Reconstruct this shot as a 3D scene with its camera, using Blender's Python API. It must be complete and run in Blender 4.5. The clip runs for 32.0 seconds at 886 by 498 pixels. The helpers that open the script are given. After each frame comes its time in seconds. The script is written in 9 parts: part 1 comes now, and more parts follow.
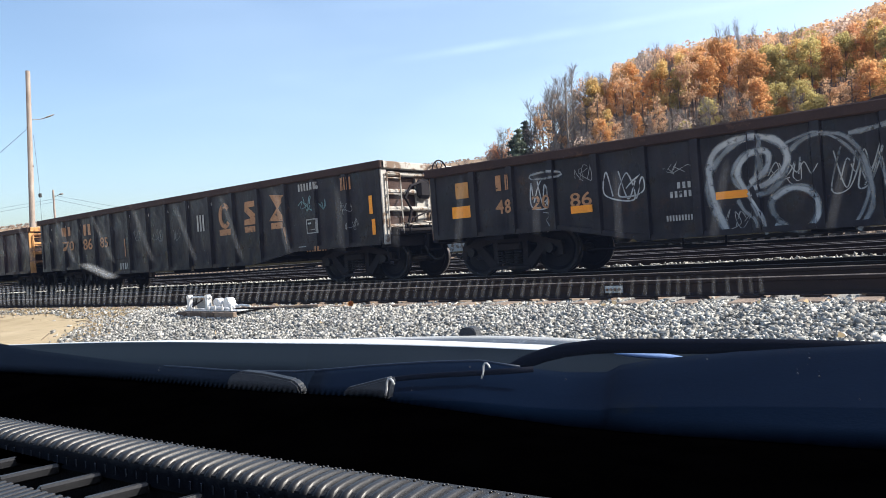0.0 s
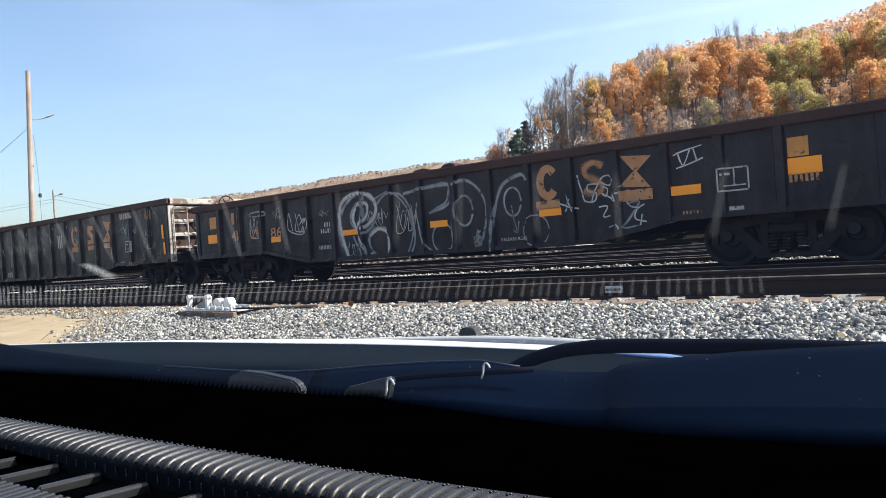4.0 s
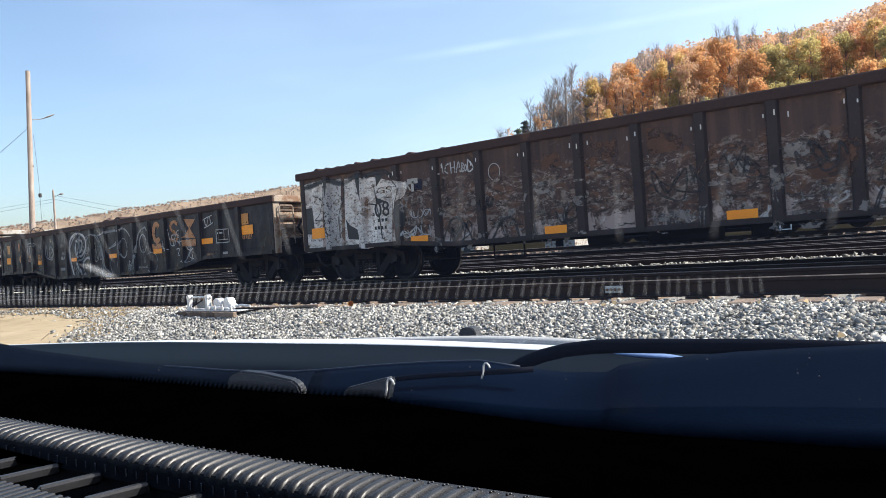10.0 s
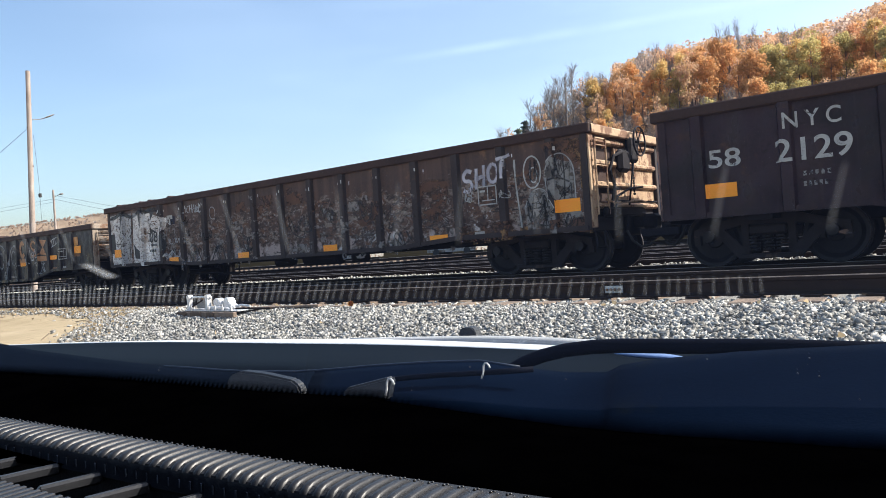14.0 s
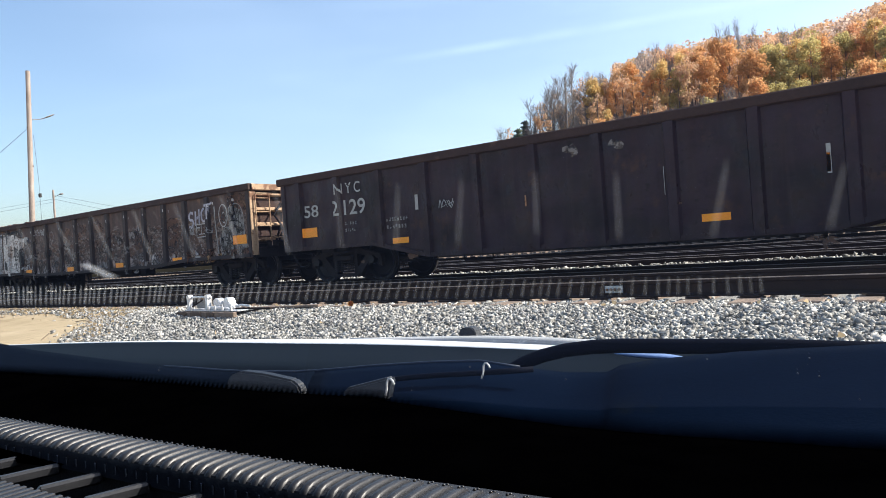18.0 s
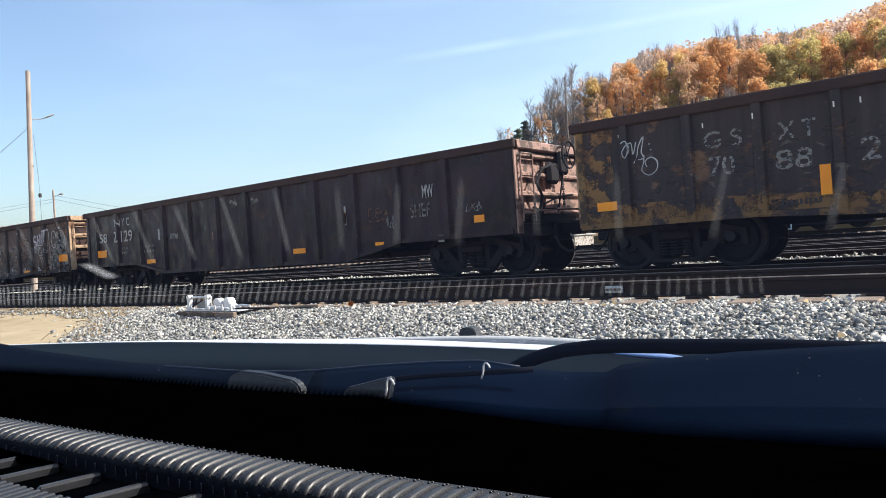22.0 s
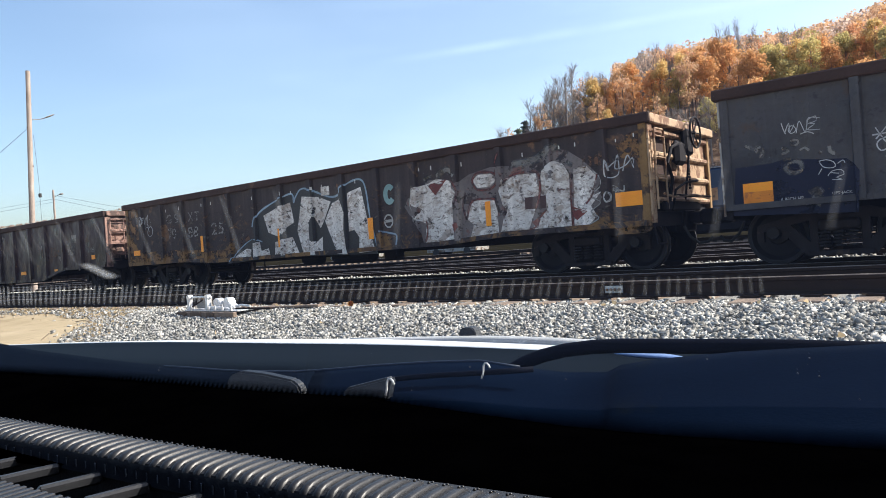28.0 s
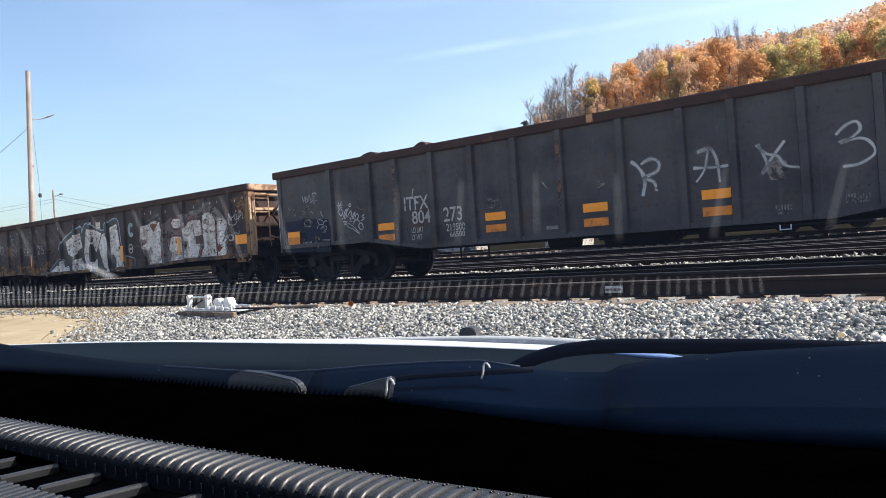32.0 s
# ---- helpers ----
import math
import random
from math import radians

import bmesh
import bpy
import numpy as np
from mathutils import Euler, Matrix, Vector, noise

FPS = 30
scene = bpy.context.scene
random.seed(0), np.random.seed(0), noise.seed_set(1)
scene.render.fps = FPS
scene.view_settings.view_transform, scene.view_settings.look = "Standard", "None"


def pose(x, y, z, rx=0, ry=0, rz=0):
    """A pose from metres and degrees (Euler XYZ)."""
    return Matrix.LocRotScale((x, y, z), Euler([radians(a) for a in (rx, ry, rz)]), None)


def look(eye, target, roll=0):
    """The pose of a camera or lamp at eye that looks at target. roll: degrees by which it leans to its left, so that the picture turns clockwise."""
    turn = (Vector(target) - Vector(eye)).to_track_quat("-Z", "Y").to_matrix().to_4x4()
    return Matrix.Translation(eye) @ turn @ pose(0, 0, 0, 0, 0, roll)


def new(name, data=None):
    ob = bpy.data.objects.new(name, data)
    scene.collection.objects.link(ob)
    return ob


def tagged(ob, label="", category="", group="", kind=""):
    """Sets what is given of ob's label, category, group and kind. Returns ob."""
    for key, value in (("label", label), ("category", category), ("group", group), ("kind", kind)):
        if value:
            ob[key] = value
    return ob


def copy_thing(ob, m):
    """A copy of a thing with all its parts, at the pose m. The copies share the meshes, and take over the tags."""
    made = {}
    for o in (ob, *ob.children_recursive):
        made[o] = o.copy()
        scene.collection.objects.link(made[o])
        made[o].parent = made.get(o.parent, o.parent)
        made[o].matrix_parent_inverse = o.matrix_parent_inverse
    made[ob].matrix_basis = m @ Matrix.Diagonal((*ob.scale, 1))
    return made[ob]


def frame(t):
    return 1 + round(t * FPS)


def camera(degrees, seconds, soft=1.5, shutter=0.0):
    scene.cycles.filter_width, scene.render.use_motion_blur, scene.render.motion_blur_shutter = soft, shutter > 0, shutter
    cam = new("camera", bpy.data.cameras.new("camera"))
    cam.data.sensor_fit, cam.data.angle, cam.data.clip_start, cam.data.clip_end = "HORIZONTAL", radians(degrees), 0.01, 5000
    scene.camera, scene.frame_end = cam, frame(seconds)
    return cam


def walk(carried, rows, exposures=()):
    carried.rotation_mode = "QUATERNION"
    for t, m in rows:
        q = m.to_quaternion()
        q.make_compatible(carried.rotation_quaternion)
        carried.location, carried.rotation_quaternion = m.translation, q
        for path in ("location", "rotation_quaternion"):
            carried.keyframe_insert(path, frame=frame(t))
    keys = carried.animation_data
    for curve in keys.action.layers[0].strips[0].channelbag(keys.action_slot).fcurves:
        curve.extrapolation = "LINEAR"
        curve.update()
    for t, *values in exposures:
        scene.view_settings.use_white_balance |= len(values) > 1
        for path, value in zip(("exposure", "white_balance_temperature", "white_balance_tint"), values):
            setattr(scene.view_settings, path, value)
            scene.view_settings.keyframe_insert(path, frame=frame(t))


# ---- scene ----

# ---------------------------------------------------------------- camera
cam = camera(63.52, 32.0, soft=0.75)
EYE = Vector((0.0, 0.0, 0.60))
AHEAD = Vector((-0.60973, 0.79261, 0.00107))
VIEW = look(EYE, EYE + 10 * AHEAD, -4.02)
walk(cam, [(0.0, VIEW), (32.0, VIEW)], exposures=[(0.0, 0.99), (32.0, 0.99)])

# ---------------------------------------------------------------- sky and sun
SUN_AZ, SUN_EL = radians(52), radians(37)
CIRRUS = (-0.0896, 0.2613, -0.9611)
world = bpy.data.worlds.new("sky")
scene.world = world
world.use_nodes = True
wn = world.node_tree
wn.nodes.clear()
sky = wn.nodes.new("ShaderNodeTexSky")
sky.sky_type, sky.sun_disc = "NISHITA", False
sky.sun_elevation, sky.sun_rotation = SUN_EL, SUN_AZ
sky.air_density, sky.dust_density, sky.ozone_density = 1.0, 2.15, 1.9
bg = wn.nodes.new("ShaderNodeBackground")
bg.inputs["Strength"].default_value = 0.13
wo = wn.nodes.new("ShaderNodeOutputWorld")
# a thin streak of cirrus along one great circle, broken up by noise
tc, dot, ab, rim, cn, mu, add_c = (wn.nodes.new(k) for k in ("ShaderNodeTexCoord", "ShaderNodeVectorMath", "ShaderNodeMath", "ShaderNodeMapRange", "ShaderNodeTexNoise", "ShaderNodeMath", "ShaderNodeMix"))
dot.operation, ab.operation, mu.operation = "DOT_PRODUCT", "ABSOLUTE", "MULTIPLY"
dot.inputs[1].default_value = CIRRUS
rim.inputs[1].default_value, rim.inputs[2].default_value, rim.inputs[3].default_value, rim.inputs[4].default_value = 0.0, 0.008, 1.0, 0.0
cn.inputs["Scale"].default_value, cn.inputs["Detail"].default_value = 9.0, 6
thin = wn.nodes.new("ShaderNodeMapRange")
thin.inputs[1].default_value, thin.inputs[2].default_value, thin.inputs[3].default_value, thin.inputs[4].default_value = 0.30, 0.66, 0.02, 0.14
wn.links.new(tc.outputs["Generated"], dot.inputs[0])
wn.links.new(dot.outputs["Value"], ab.inputs[0])
wn.links.new(ab.outputs[0], rim.inputs[0])
wn.links.new(tc.outputs["Generated"], cn.inputs["Vector"])
wn.links.new(rim.outputs[0], mu.inputs[0])
wn.links.new(cn.outputs["Fac"], thin.inputs[0])
wn.links.new(thin.outputs[0], mu.inputs[1])
add_c.data_type = "RGBA"
add_c.inputs[7].default_value = (5.7, 6.9, 8.6, 1)
near_c, span_c, mu_c = (wn.nodes.new(k) for k in ("ShaderNodeVectorMath", "ShaderNodeMapRange", "ShaderNodeMath"))
near_c.operation, mu_c.operation = "DOT_PRODUCT", "MULTIPLY"
near_c.inputs[1].default_value = (-0.3535, 0.8943, 0.2744)
span_c.inputs[1].default_value, span_c.inputs[2].default_value, span_c.inputs[3].default_value, span_c.inputs[4].default_value = 0.93, 0.985, 0.12, 1.0
wn.links.new(tc.outputs["Generated"], near_c.inputs[0])
wn.links.new(near_c.outputs["Value"], span_c.inputs[0])
wn.links.new(mu.outputs[0], mu_c.inputs[0])
wn.links.new(span_c.outputs[0], mu_c.inputs[1])
veil_span, veil_noise, veil_map, veil, veil_part, veil_sum = (wn.nodes.new(k) for k in ("ShaderNodeMapRange", "ShaderNodeTexNoise", "ShaderNodeMapping", "ShaderNodeMapRange", "ShaderNodeMath", "ShaderNodeMath"))
veil_span.inputs[1].default_value, veil_span.inputs[2].default_value, veil_span.inputs[4].default_value = 0.72, 0.96, 1.0
veil_map.inputs["Scale"].default_value, veil_map.inputs["Rotation"].default_value = (1.0, 1.0, 5.0), (0.25, 0.1, 0.4)
veil_noise.inputs["Scale"].default_value, veil_noise.inputs["Detail"].default_value = 3.0, 7
veil.inputs[1].default_value, veil.inputs[2].default_value, veil.inputs[3].default_value, veil.inputs[4].default_value = 0.35, 0.68, 0.08, 0.19
veil_part.operation, veil_sum.operation = "MULTIPLY", "ADD"
wn.links.new(near_c.outputs["Value"], veil_span.inputs[0])
wn.links.new(tc.outputs["Generated"], veil_map.inputs["Vector"])
wn.links.new(veil_map.outputs[0], veil_noise.inputs["Vector"])
wn.links.new(veil_noise.outputs["Fac"], veil.inputs[0])
wn.links.new(veil_span.outputs[0], veil_part.inputs[0])
wn.links.new(veil.outputs[0], veil_part.inputs[1])
wn.links.new(mu_c.outputs[0], veil_sum.inputs[0])
wn.links.new(veil_part.outputs[0], veil_sum.inputs[1])
wn.links.new(veil_sum.outputs[0], add_c.inputs[0])
wn.links.new(sky.outputs[0], add_c.inputs[6])
wn.links.new(add_c.outputs[2], bg.inputs[0])
wn.links.new(bg.outputs[0], wo.inputs[0])

sun = new("sun", bpy.data.lights.new("sun", "SUN"))
sun.data.energy, sun.data.angle, sun.data.color = 4.8, radians(0.55), (1.0, 0.93, 0.83)
to_sun = Vector((math.sin(SUN_AZ) * math.cos(SUN_EL), math.cos(SUN_AZ) * math.cos(SUN_EL), math.sin(SUN_EL)))
sun.matrix_world = look((60, 60, 60), Vector((60, 60, 60)) - to_sun)


# ---------------------------------------------------------------- materials
def material(name, dark, light, rough=0.7, metal=0.0, scale=3.0, fine=40.0, bump=0.2, spots=None, spot_scale=2.0, spot_size=0.55, random_tint=0.0, coat=0.0, island=False, gloss=0.5, runs=None):
    """Two tones mixed by a broad and a fine noise, an optional third tone in patches, and a fine relief."""
    m = bpy.data.materials.new(name)
    m.use_nodes = True
    t = m.node_tree
    n, l = t.nodes, t.links
    b = n["Principled BSDF"]
    co = n.new("ShaderNodeTexCoord")
    big, small = n.new("ShaderNodeTexNoise"), n.new("ShaderNodeTexNoise")
    big.inputs["Scale"].default_value, big.inputs["Detail"].default_value = scale, 6
    small.inputs["Scale"].default_value, small.inputs["Detail"].default_value = fine, 4
    l.new(co.outputs["Object"], big.inputs["Vector"])
    l.new(co.outputs["Object"], small.inputs["Vector"])
    add = n.new("ShaderNodeMath")
    add.operation = "MULTIPLY_ADD"
    add.inputs[1].default_value = 0.45
    l.new(small.outputs["Fac"], add.inputs[0])
    l.new(big.outputs["Fac"], add.inputs[2])
    ramp = n.new("ShaderNodeMapRange")
    ramp.inputs[1].default_value, ramp.inputs[2].default_value = 0.45, 1.0
    l.new(add.outputs[0], ramp.inputs[0])
    mix = n.new("ShaderNodeMix")
    mix.data_type = "RGBA"
    mix.inputs[6].default_value, mix.inputs[7].default_value = (*dark, 1), (*light, 1)
    l.new(ramp.outputs[0], mix.inputs[0])
    colour = mix.outputs[2]
    if spots:
        sp = n.new("ShaderNodeTexNoise")
        sp.inputs["Scale"].default_value, sp.inputs["Detail"].default_value, sp.inputs["Roughness"].default_value = spot_scale, 8, 0.65
        l.new(co.outputs["Object"], sp.inputs["Vector"])
        edge = n.new("ShaderNodeMapRange")
        edge.inputs[1].default_value, edge.inputs[2].default_value = spot_size, spot_size + 0.07
        l.new(sp.outputs["Fac"], edge.inputs[0])
        m2 = n.new("ShaderNodeMix")
        m2.data_type = "RGBA"
        m2.inputs[7].default_value = (*spots, 1)
        l.new(edge.outputs[0], m2.inputs[0])
        l.new(colour, m2.inputs[6])
        colour = m2.outputs[2]
    if runs:
        mp, rn, re, m3 = n.new("ShaderNodeMapping"), n.new("ShaderNodeTexNoise"), n.new("ShaderNodeMapRange"), n.new("ShaderNodeMix")
        mp.inputs["Scale"].default_value = (7.0, 7.0, 0.45)
        rn.inputs["Scale"].default_value, rn.inputs["Detail"].default_value = 1.0, 7
        l.new(co.outputs["Object"], mp.inputs["Vector"])
        l.new(mp.outputs[0], rn.inputs["Vector"])
        l.new(rn.outputs["Fac"], re.inputs[0])
        re.inputs[1].default_value, re.inputs[2].default_value, re.inputs[4].default_value = 0.48, 0.78, 0.75
        m3.data_type = "RGBA"
        m3.inputs[7].default_value = (*runs, 1)
        l.new(re.outputs[0], m3.inputs[0])
        l.new(colour, m3.inputs[6])
        colour = m3.outputs[2]
    if random_tint:
        hsv = n.new("ShaderNodeHueSaturation")
        vr = n.new("ShaderNodeMapRange")
        vr.inputs[3].default_value, vr.inputs[4].default_value = 1 - random_tint, 1 + random_tint
        if island:
            l.new(n.new("ShaderNodeNewGeometry").outputs["Random Per Island"], vr.inputs[0])
        else:
            l.new(n.new("ShaderNodeObjectInfo").outputs["Random"], vr.inputs[0])
        l.new(vr.outputs[0], hsv.inputs["Value"])
        l.new(colour, hsv.inputs["Color"])
        colour = hsv.outputs[0]
    l.new(colour, b.inputs["Base Color"])
    b.inputs["Roughness"].default_value, b.inputs["Metallic"].default_value = rough, metal
    b.inputs["Coat Weight"].default_value = coat
    b.inputs["Specular IOR Level"].default_value = gloss
    if bump:
        bp = n.new("ShaderNodeBump")
        bp.inputs["Strength"].default_value, bp.inputs["Distance"].default_value = bump, 0.02
        l.new(add.outputs[0], bp.inputs["Height"])
        l.new(bp.outputs[0], b.inputs["Normal"])
    return m


M = {
    "black_paint": material("black_paint", (0.0118, 0.0102, 0.0142), (0.0250, 0.0208, 0.0262), 0.6, 0, 1.2, 22, 0.15, (0.05, 0.024, 0.014), 1.6, 0.64, gloss=0.3, runs=(0.028, 0.0225, 0.027)),
    "brown_paint": material("brown_paint", (0.0200, 0.0108, 0.0160), (0.043, 0.0235, 0.0315), 0.65, 0, 0.9, 18, 0.15, (0.068, 0.031, 0.021), 1.3, 0.60, gloss=0.2, runs=(0.036, 0.020, 0.019)),
    "grey_paint": material("grey_paint", (0.046, 0.044, 0.050), (0.076, 0.072, 0.080), 0.65, 0, 0.8, 18, 0.1, (0.085, 0.052, 0.036), 1.4, 0.64, gloss=0.3, runs=(0.068, 0.061, 0.060)),
    "mustard_paint": material("mustard_paint", (0.16, 0.085, 0.03), (0.27, 0.155, 0.055), 0.75, 0, 2.0, 25, 0.25, (0.05, 0.027, 0.015), 3.2, 0.50),
    "underframe": material("underframe", (0.0070, 0.0060, 0.0085), (0.0160, 0.0132, 0.0168), 0.8, 0, 3, 30, 0.2, gloss=0.2),
    "steel_wheel": material("steel_wheel", (0.006, 0.005, 0.0068), (0.015, 0.0122, 0.0145), 0.5, 0.2, 6, 40, 0.15, gloss=0.3),
    "bright_steel": material("bright_steel", (0.15, 0.125, 0.105), (0.27, 0.235, 0.205), 0.5, 0.25, 8, 60, 0.1, (0.09, 0.06, 0.045), 5, 0.6, gloss=0.3),
    "rail_rust": material("rail_rust", (0.017, 0.011, 0.009), (0.037, 0.023, 0.017), 0.85, 0.0, 3, 50, 0.25, gloss=0.2),
    "dull_tread": material("dull_tread", (0.085, 0.068, 0.055), (0.16, 0.13, 0.11), 0.6, 0.1, 8, 60, 0.1, (0.06, 0.04, 0.03), 5, 0.55, gloss=0.3),
    "rim_steel": material("rim_steel", (0.045, 0.040, 0.040), (0.11, 0.10, 0.10), 0.4, 0.5, 6, 40, 0.1),
    "sticker": material("sticker", (0.98, 0.29, 0.002), (1.0, 0.36, 0.004), 0.45, 0, 4, 60, 0.05),
    "sticker_dark": material("sticker_dark", (0.42, 0.17, 0.03), (0.55, 0.25, 0.05), 0.5, 0, 4, 60, 0.05),
    "letter_orange": material("letter_orange", (0.34, 0.15, 0.06), (0.48, 0.235, 0.105), 0.6, 0, 5, 40, 0.05, (0.05, 0.034, 0.026), 6, 0.57),
    "letter_white": material("letter_white", (0.30, 0.29, 0.275), (0.46, 0.45, 0.43), 0.6, 0, 5, 40, 0.05, (0.06, 0.05, 0.045), 7, 0.60),
    "spray_white": material("spray_white", (0.42, 0.42, 0.42), (0.62, 0.62, 0.63), 0.65, 0, 3, 25, 0.05, (0.12, 0.11, 0.11), 4, 0.62),
    "spray_silver": material("spray_silver", (0.30, 0.295, 0.30), (0.50, 0.49, 0.49), 0.55, 0.1, 1.5, 20, 0.05, (0.15, 0.115, 0.10), 3.2, 0.57),
    "spray_red": material("spray_red", (0.20, 0.05, 0.05), (0.30, 0.09, 0.08), 0.6, 0, 2, 25, 0.05, (0.07, 0.04, 0.04), 4, 0.60),
    "spray_dark": material("spray_dark", (0.012, 0.012, 0.014), (0.03, 0.03, 0.034), 0.6, 0, 2, 25, 0.05),
    "spray_teal": material("spray_teal", (0.16, 0.28, 0.29), (0.26, 0.40, 0.40), 0.6, 0, 2, 25, 0.05),
    "ballast": material("ballast", (0.185, 0.179, 0.165), (0.475, 0.458, 0.425), 0.9, 0, 6, 60, 0.3, None, 2, 0.5, 0.55, 0, True, 0.0),
    "ballast_bed": material("ballast_bed", (0.17, 0.165, 0.155), (0.33, 0.32, 0.30), 0.95, 0, 9, 45, 1.0, (0.34, 0.32, 0.29), 14, 0.55, gloss=0.0),
    "old_ballast": material("old_ballast", (0.045, 0.034, 0.029), (0.094, 0.070, 0.059), 0.95, 0, 2, 40, 0.8, (0.10, 0.08, 0.07), 8, 0.62, gloss=0.0),
    "tie_wood": material("tie_wood", (0.10, 0.072, 0.055), (0.25, 0.185, 0.14), 0.9, 0, 5, 60, 0.4, None, 2, 0.5, 0.3),
    "bark": material("bark", (0.10, 0.085, 0.075), (0.19, 0.165, 0.15), 0.95, 0, 3, 20, 0.4),
    "pole_wood": material("pole_wood", (0.25, 0.20, 0.17), (0.40, 0.335, 0.295), 0.9, 0, 1.5, 20, 0.3),
    "silver_paint": material("silver_paint", (0.46, 0.46, 0.47), (0.68, 0.68, 0.69), 0.45, 0.3, 6, 50, 0.15, (0.25, 0.22, 0.2), 9, 0.66),
    "blue_paint": material("blue_paint", (0.012, 0.025, 0.06), (0.02, 0.04, 0.09), 0.4, 0, 1, 20, 0.1),
    "white_paint": material("white_paint", (0.68, 0.67, 0.65), (0.80, 0.79, 0.77), 0.5, 0, 2, 20, 0.05),
    "car_paint": material("car_paint", (0.0025, 0.0044, 0.0070), (0.0038, 0.0062, 0.0094), 0.5, 0.0, 0.6, 400, 0.0, gloss=0.012),
    "black_plastic": material("black_plastic", (0.003, 0.004, 0.008), (0.005, 0.006, 0.011), 0.6, 0, 20, 300, 0.1, gloss=0.02),
    "frit_black": material("frit_black", (0.0001, 0.0001, 0.00015), (0.0003, 0.0003, 0.0004), 0.9, 0, 20, 300, 0.0, gloss=0.0),
    "dash_plastic": material("dash_plastic", (0.016, 0.0172, 0.021), (0.027, 0.029, 0.034), 0.55, 0, 40, 600, 0.2, gloss=0.2),
    "asphalt_dark": material("cabin_cloth", (0.02, 0.02, 0.022), (0.04, 0.04, 0.042), 0.9, 0, 10, 200, 0.1),
    "cable": material("cable", (0.012, 0.012, 0.012), (0.025, 0.025, 0.025), 0.7, 0, 5, 40, 0),
    "rubber": material("rubber", (0.01, 0.01, 0.01), (0.022, 0.022, 0.022), 0.7, 0, 5, 40, 0.1),
}


def foliage(name, dark, light):
    """Leaves: each leaf clump takes its own tone, and some light passes through."""
    m = bpy.data.materials.new(name)
    m.use_nodes = True
    t = m.node_tree
    n, l = t.nodes, t.links
    n.remove(n["Principled BSDF"])
    ge, ob = n.new("ShaderNodeNewGeometry"), n.new("ShaderNodeObjectInfo")
    ad = n.new("ShaderNodeMath")
    ad.operation = "ADD"
    l.new(ge.outputs["Random Per Island"], ad.inputs[0])
    l.new(ob.outputs["Random"], ad.inputs[1])
    half = n.new("ShaderNodeMath")
    half.operation, half.inputs[1].default_value = "MULTIPLY", 0.5
    l.new(ad.outputs[0], half.inputs[0])
    mix = n.new("ShaderNodeMix")
    mix.data_type = "RGBA"
    mix.inputs[6].default_value, mix.inputs[7].default_value = (*dark, 1), (*light, 1)
    l.new(half.outputs[0], mix.inputs[0])
    di, tr, ms = n.new("ShaderNodeBsdfDiffuse"), n.new("ShaderNodeBsdfTranslucent"), n.new("ShaderNodeMixShader")
    l.new(mix.outputs[2], di.inputs[0])
    l.new(mix.outputs[2], tr.inputs[0])
    ms.inputs[0].default_value = 0.52
    l.new(di.outputs[0], ms.inputs[1])
    l.new(tr.outputs[0], ms.inputs[2])
    l.new(ms.outputs[0], n["Material Output"].inputs[0])
    return m


LEAF = {
    "orange": foliage("leaf_orange", (0.50, 0.275, 0.125), (0.82, 0.48, 0.225)),
    "gold": foliage("leaf_gold", (0.52, 0.37, 0.15), (0.82, 0.60, 0.28)),
    "brown": foliage("leaf_brown", (0.50, 0.32, 0.20), (0.78, 0.53, 0.34)),
    "green": foliage("leaf_green", (0.40, 0.34, 0.15), (0.74, 0.62, 0.28)),
    "pine": foliage("leaf_pine", (0.10, 0.125, 0.10), (0.20, 0.23, 0.17)),
    "twig": foliage("leaf_twig", (0.44, 0.33, 0.27), (0.64, 0.50, 0.42)),
    "rust": foliage("leaf_rust", (0.48, 0.24, 0.135), (0.75, 0.41, 0.23)),
    # distance haze is put into these three paler leaf tones
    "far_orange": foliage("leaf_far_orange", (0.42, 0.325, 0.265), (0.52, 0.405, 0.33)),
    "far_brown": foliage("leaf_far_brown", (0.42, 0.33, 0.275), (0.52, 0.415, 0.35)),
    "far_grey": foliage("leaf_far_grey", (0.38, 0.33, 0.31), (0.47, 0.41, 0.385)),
}


def clear_glass(name):
    """A thin pane: nearly all light passes, with a mirror gloss and a slight film of dust."""
    m = bpy.data.materials.new(name)
    m.use_nodes = True
    t = m.node_tree
    n, l = t.nodes, t.links
    n.remove(n["Principled BSDF"])
    tr, gl, du = n.new("ShaderNodeBsdfTransparent"), n.new("ShaderNodeBsdfGlossy"), n.new("ShaderNodeBsdfTranslucent")
    tr.inputs[0].default_value = (0.93, 0.95, 0.95, 1)
    gl.inputs["Roughness"].default_value = 0.0
    # blue tint puts a veil of glare over the dark tones
    du.inputs[0].default_value = (0.38, 0.54, 1.0, 1)
    fr = n.new("ShaderNodeFresnel")
    fr.inputs[0].default_value = 1.2
    a, b = n.new("ShaderNodeMixShader"), n.new("ShaderNodeMixShader")
    a.inputs[0].default_value = 0.0034
    l.new(tr.outputs[0], a.inputs[1])
    l.new(du.outputs[0], a.inputs[2])
    l.new(fr.outputs[0], b.inputs[0])
    l.new(a.outputs[0], b.inputs[1])
    l.new(gl.outputs[0], b.inputs[2])
    l.new(b.outputs[0], n["Material Output"].inputs[0])
    return m


M["windscreen"] = clear_glass("windscreen")


# ---------------------------------------------------------------- mesh helpers
def thing(name, m=None, label="", category="", group="", kind=""):
    ob = new(name)
    ob.empty_display_size = 0.3
    if m is not None:
        ob.matrix_basis = m
    return tagged(ob, label, category, group, kind)


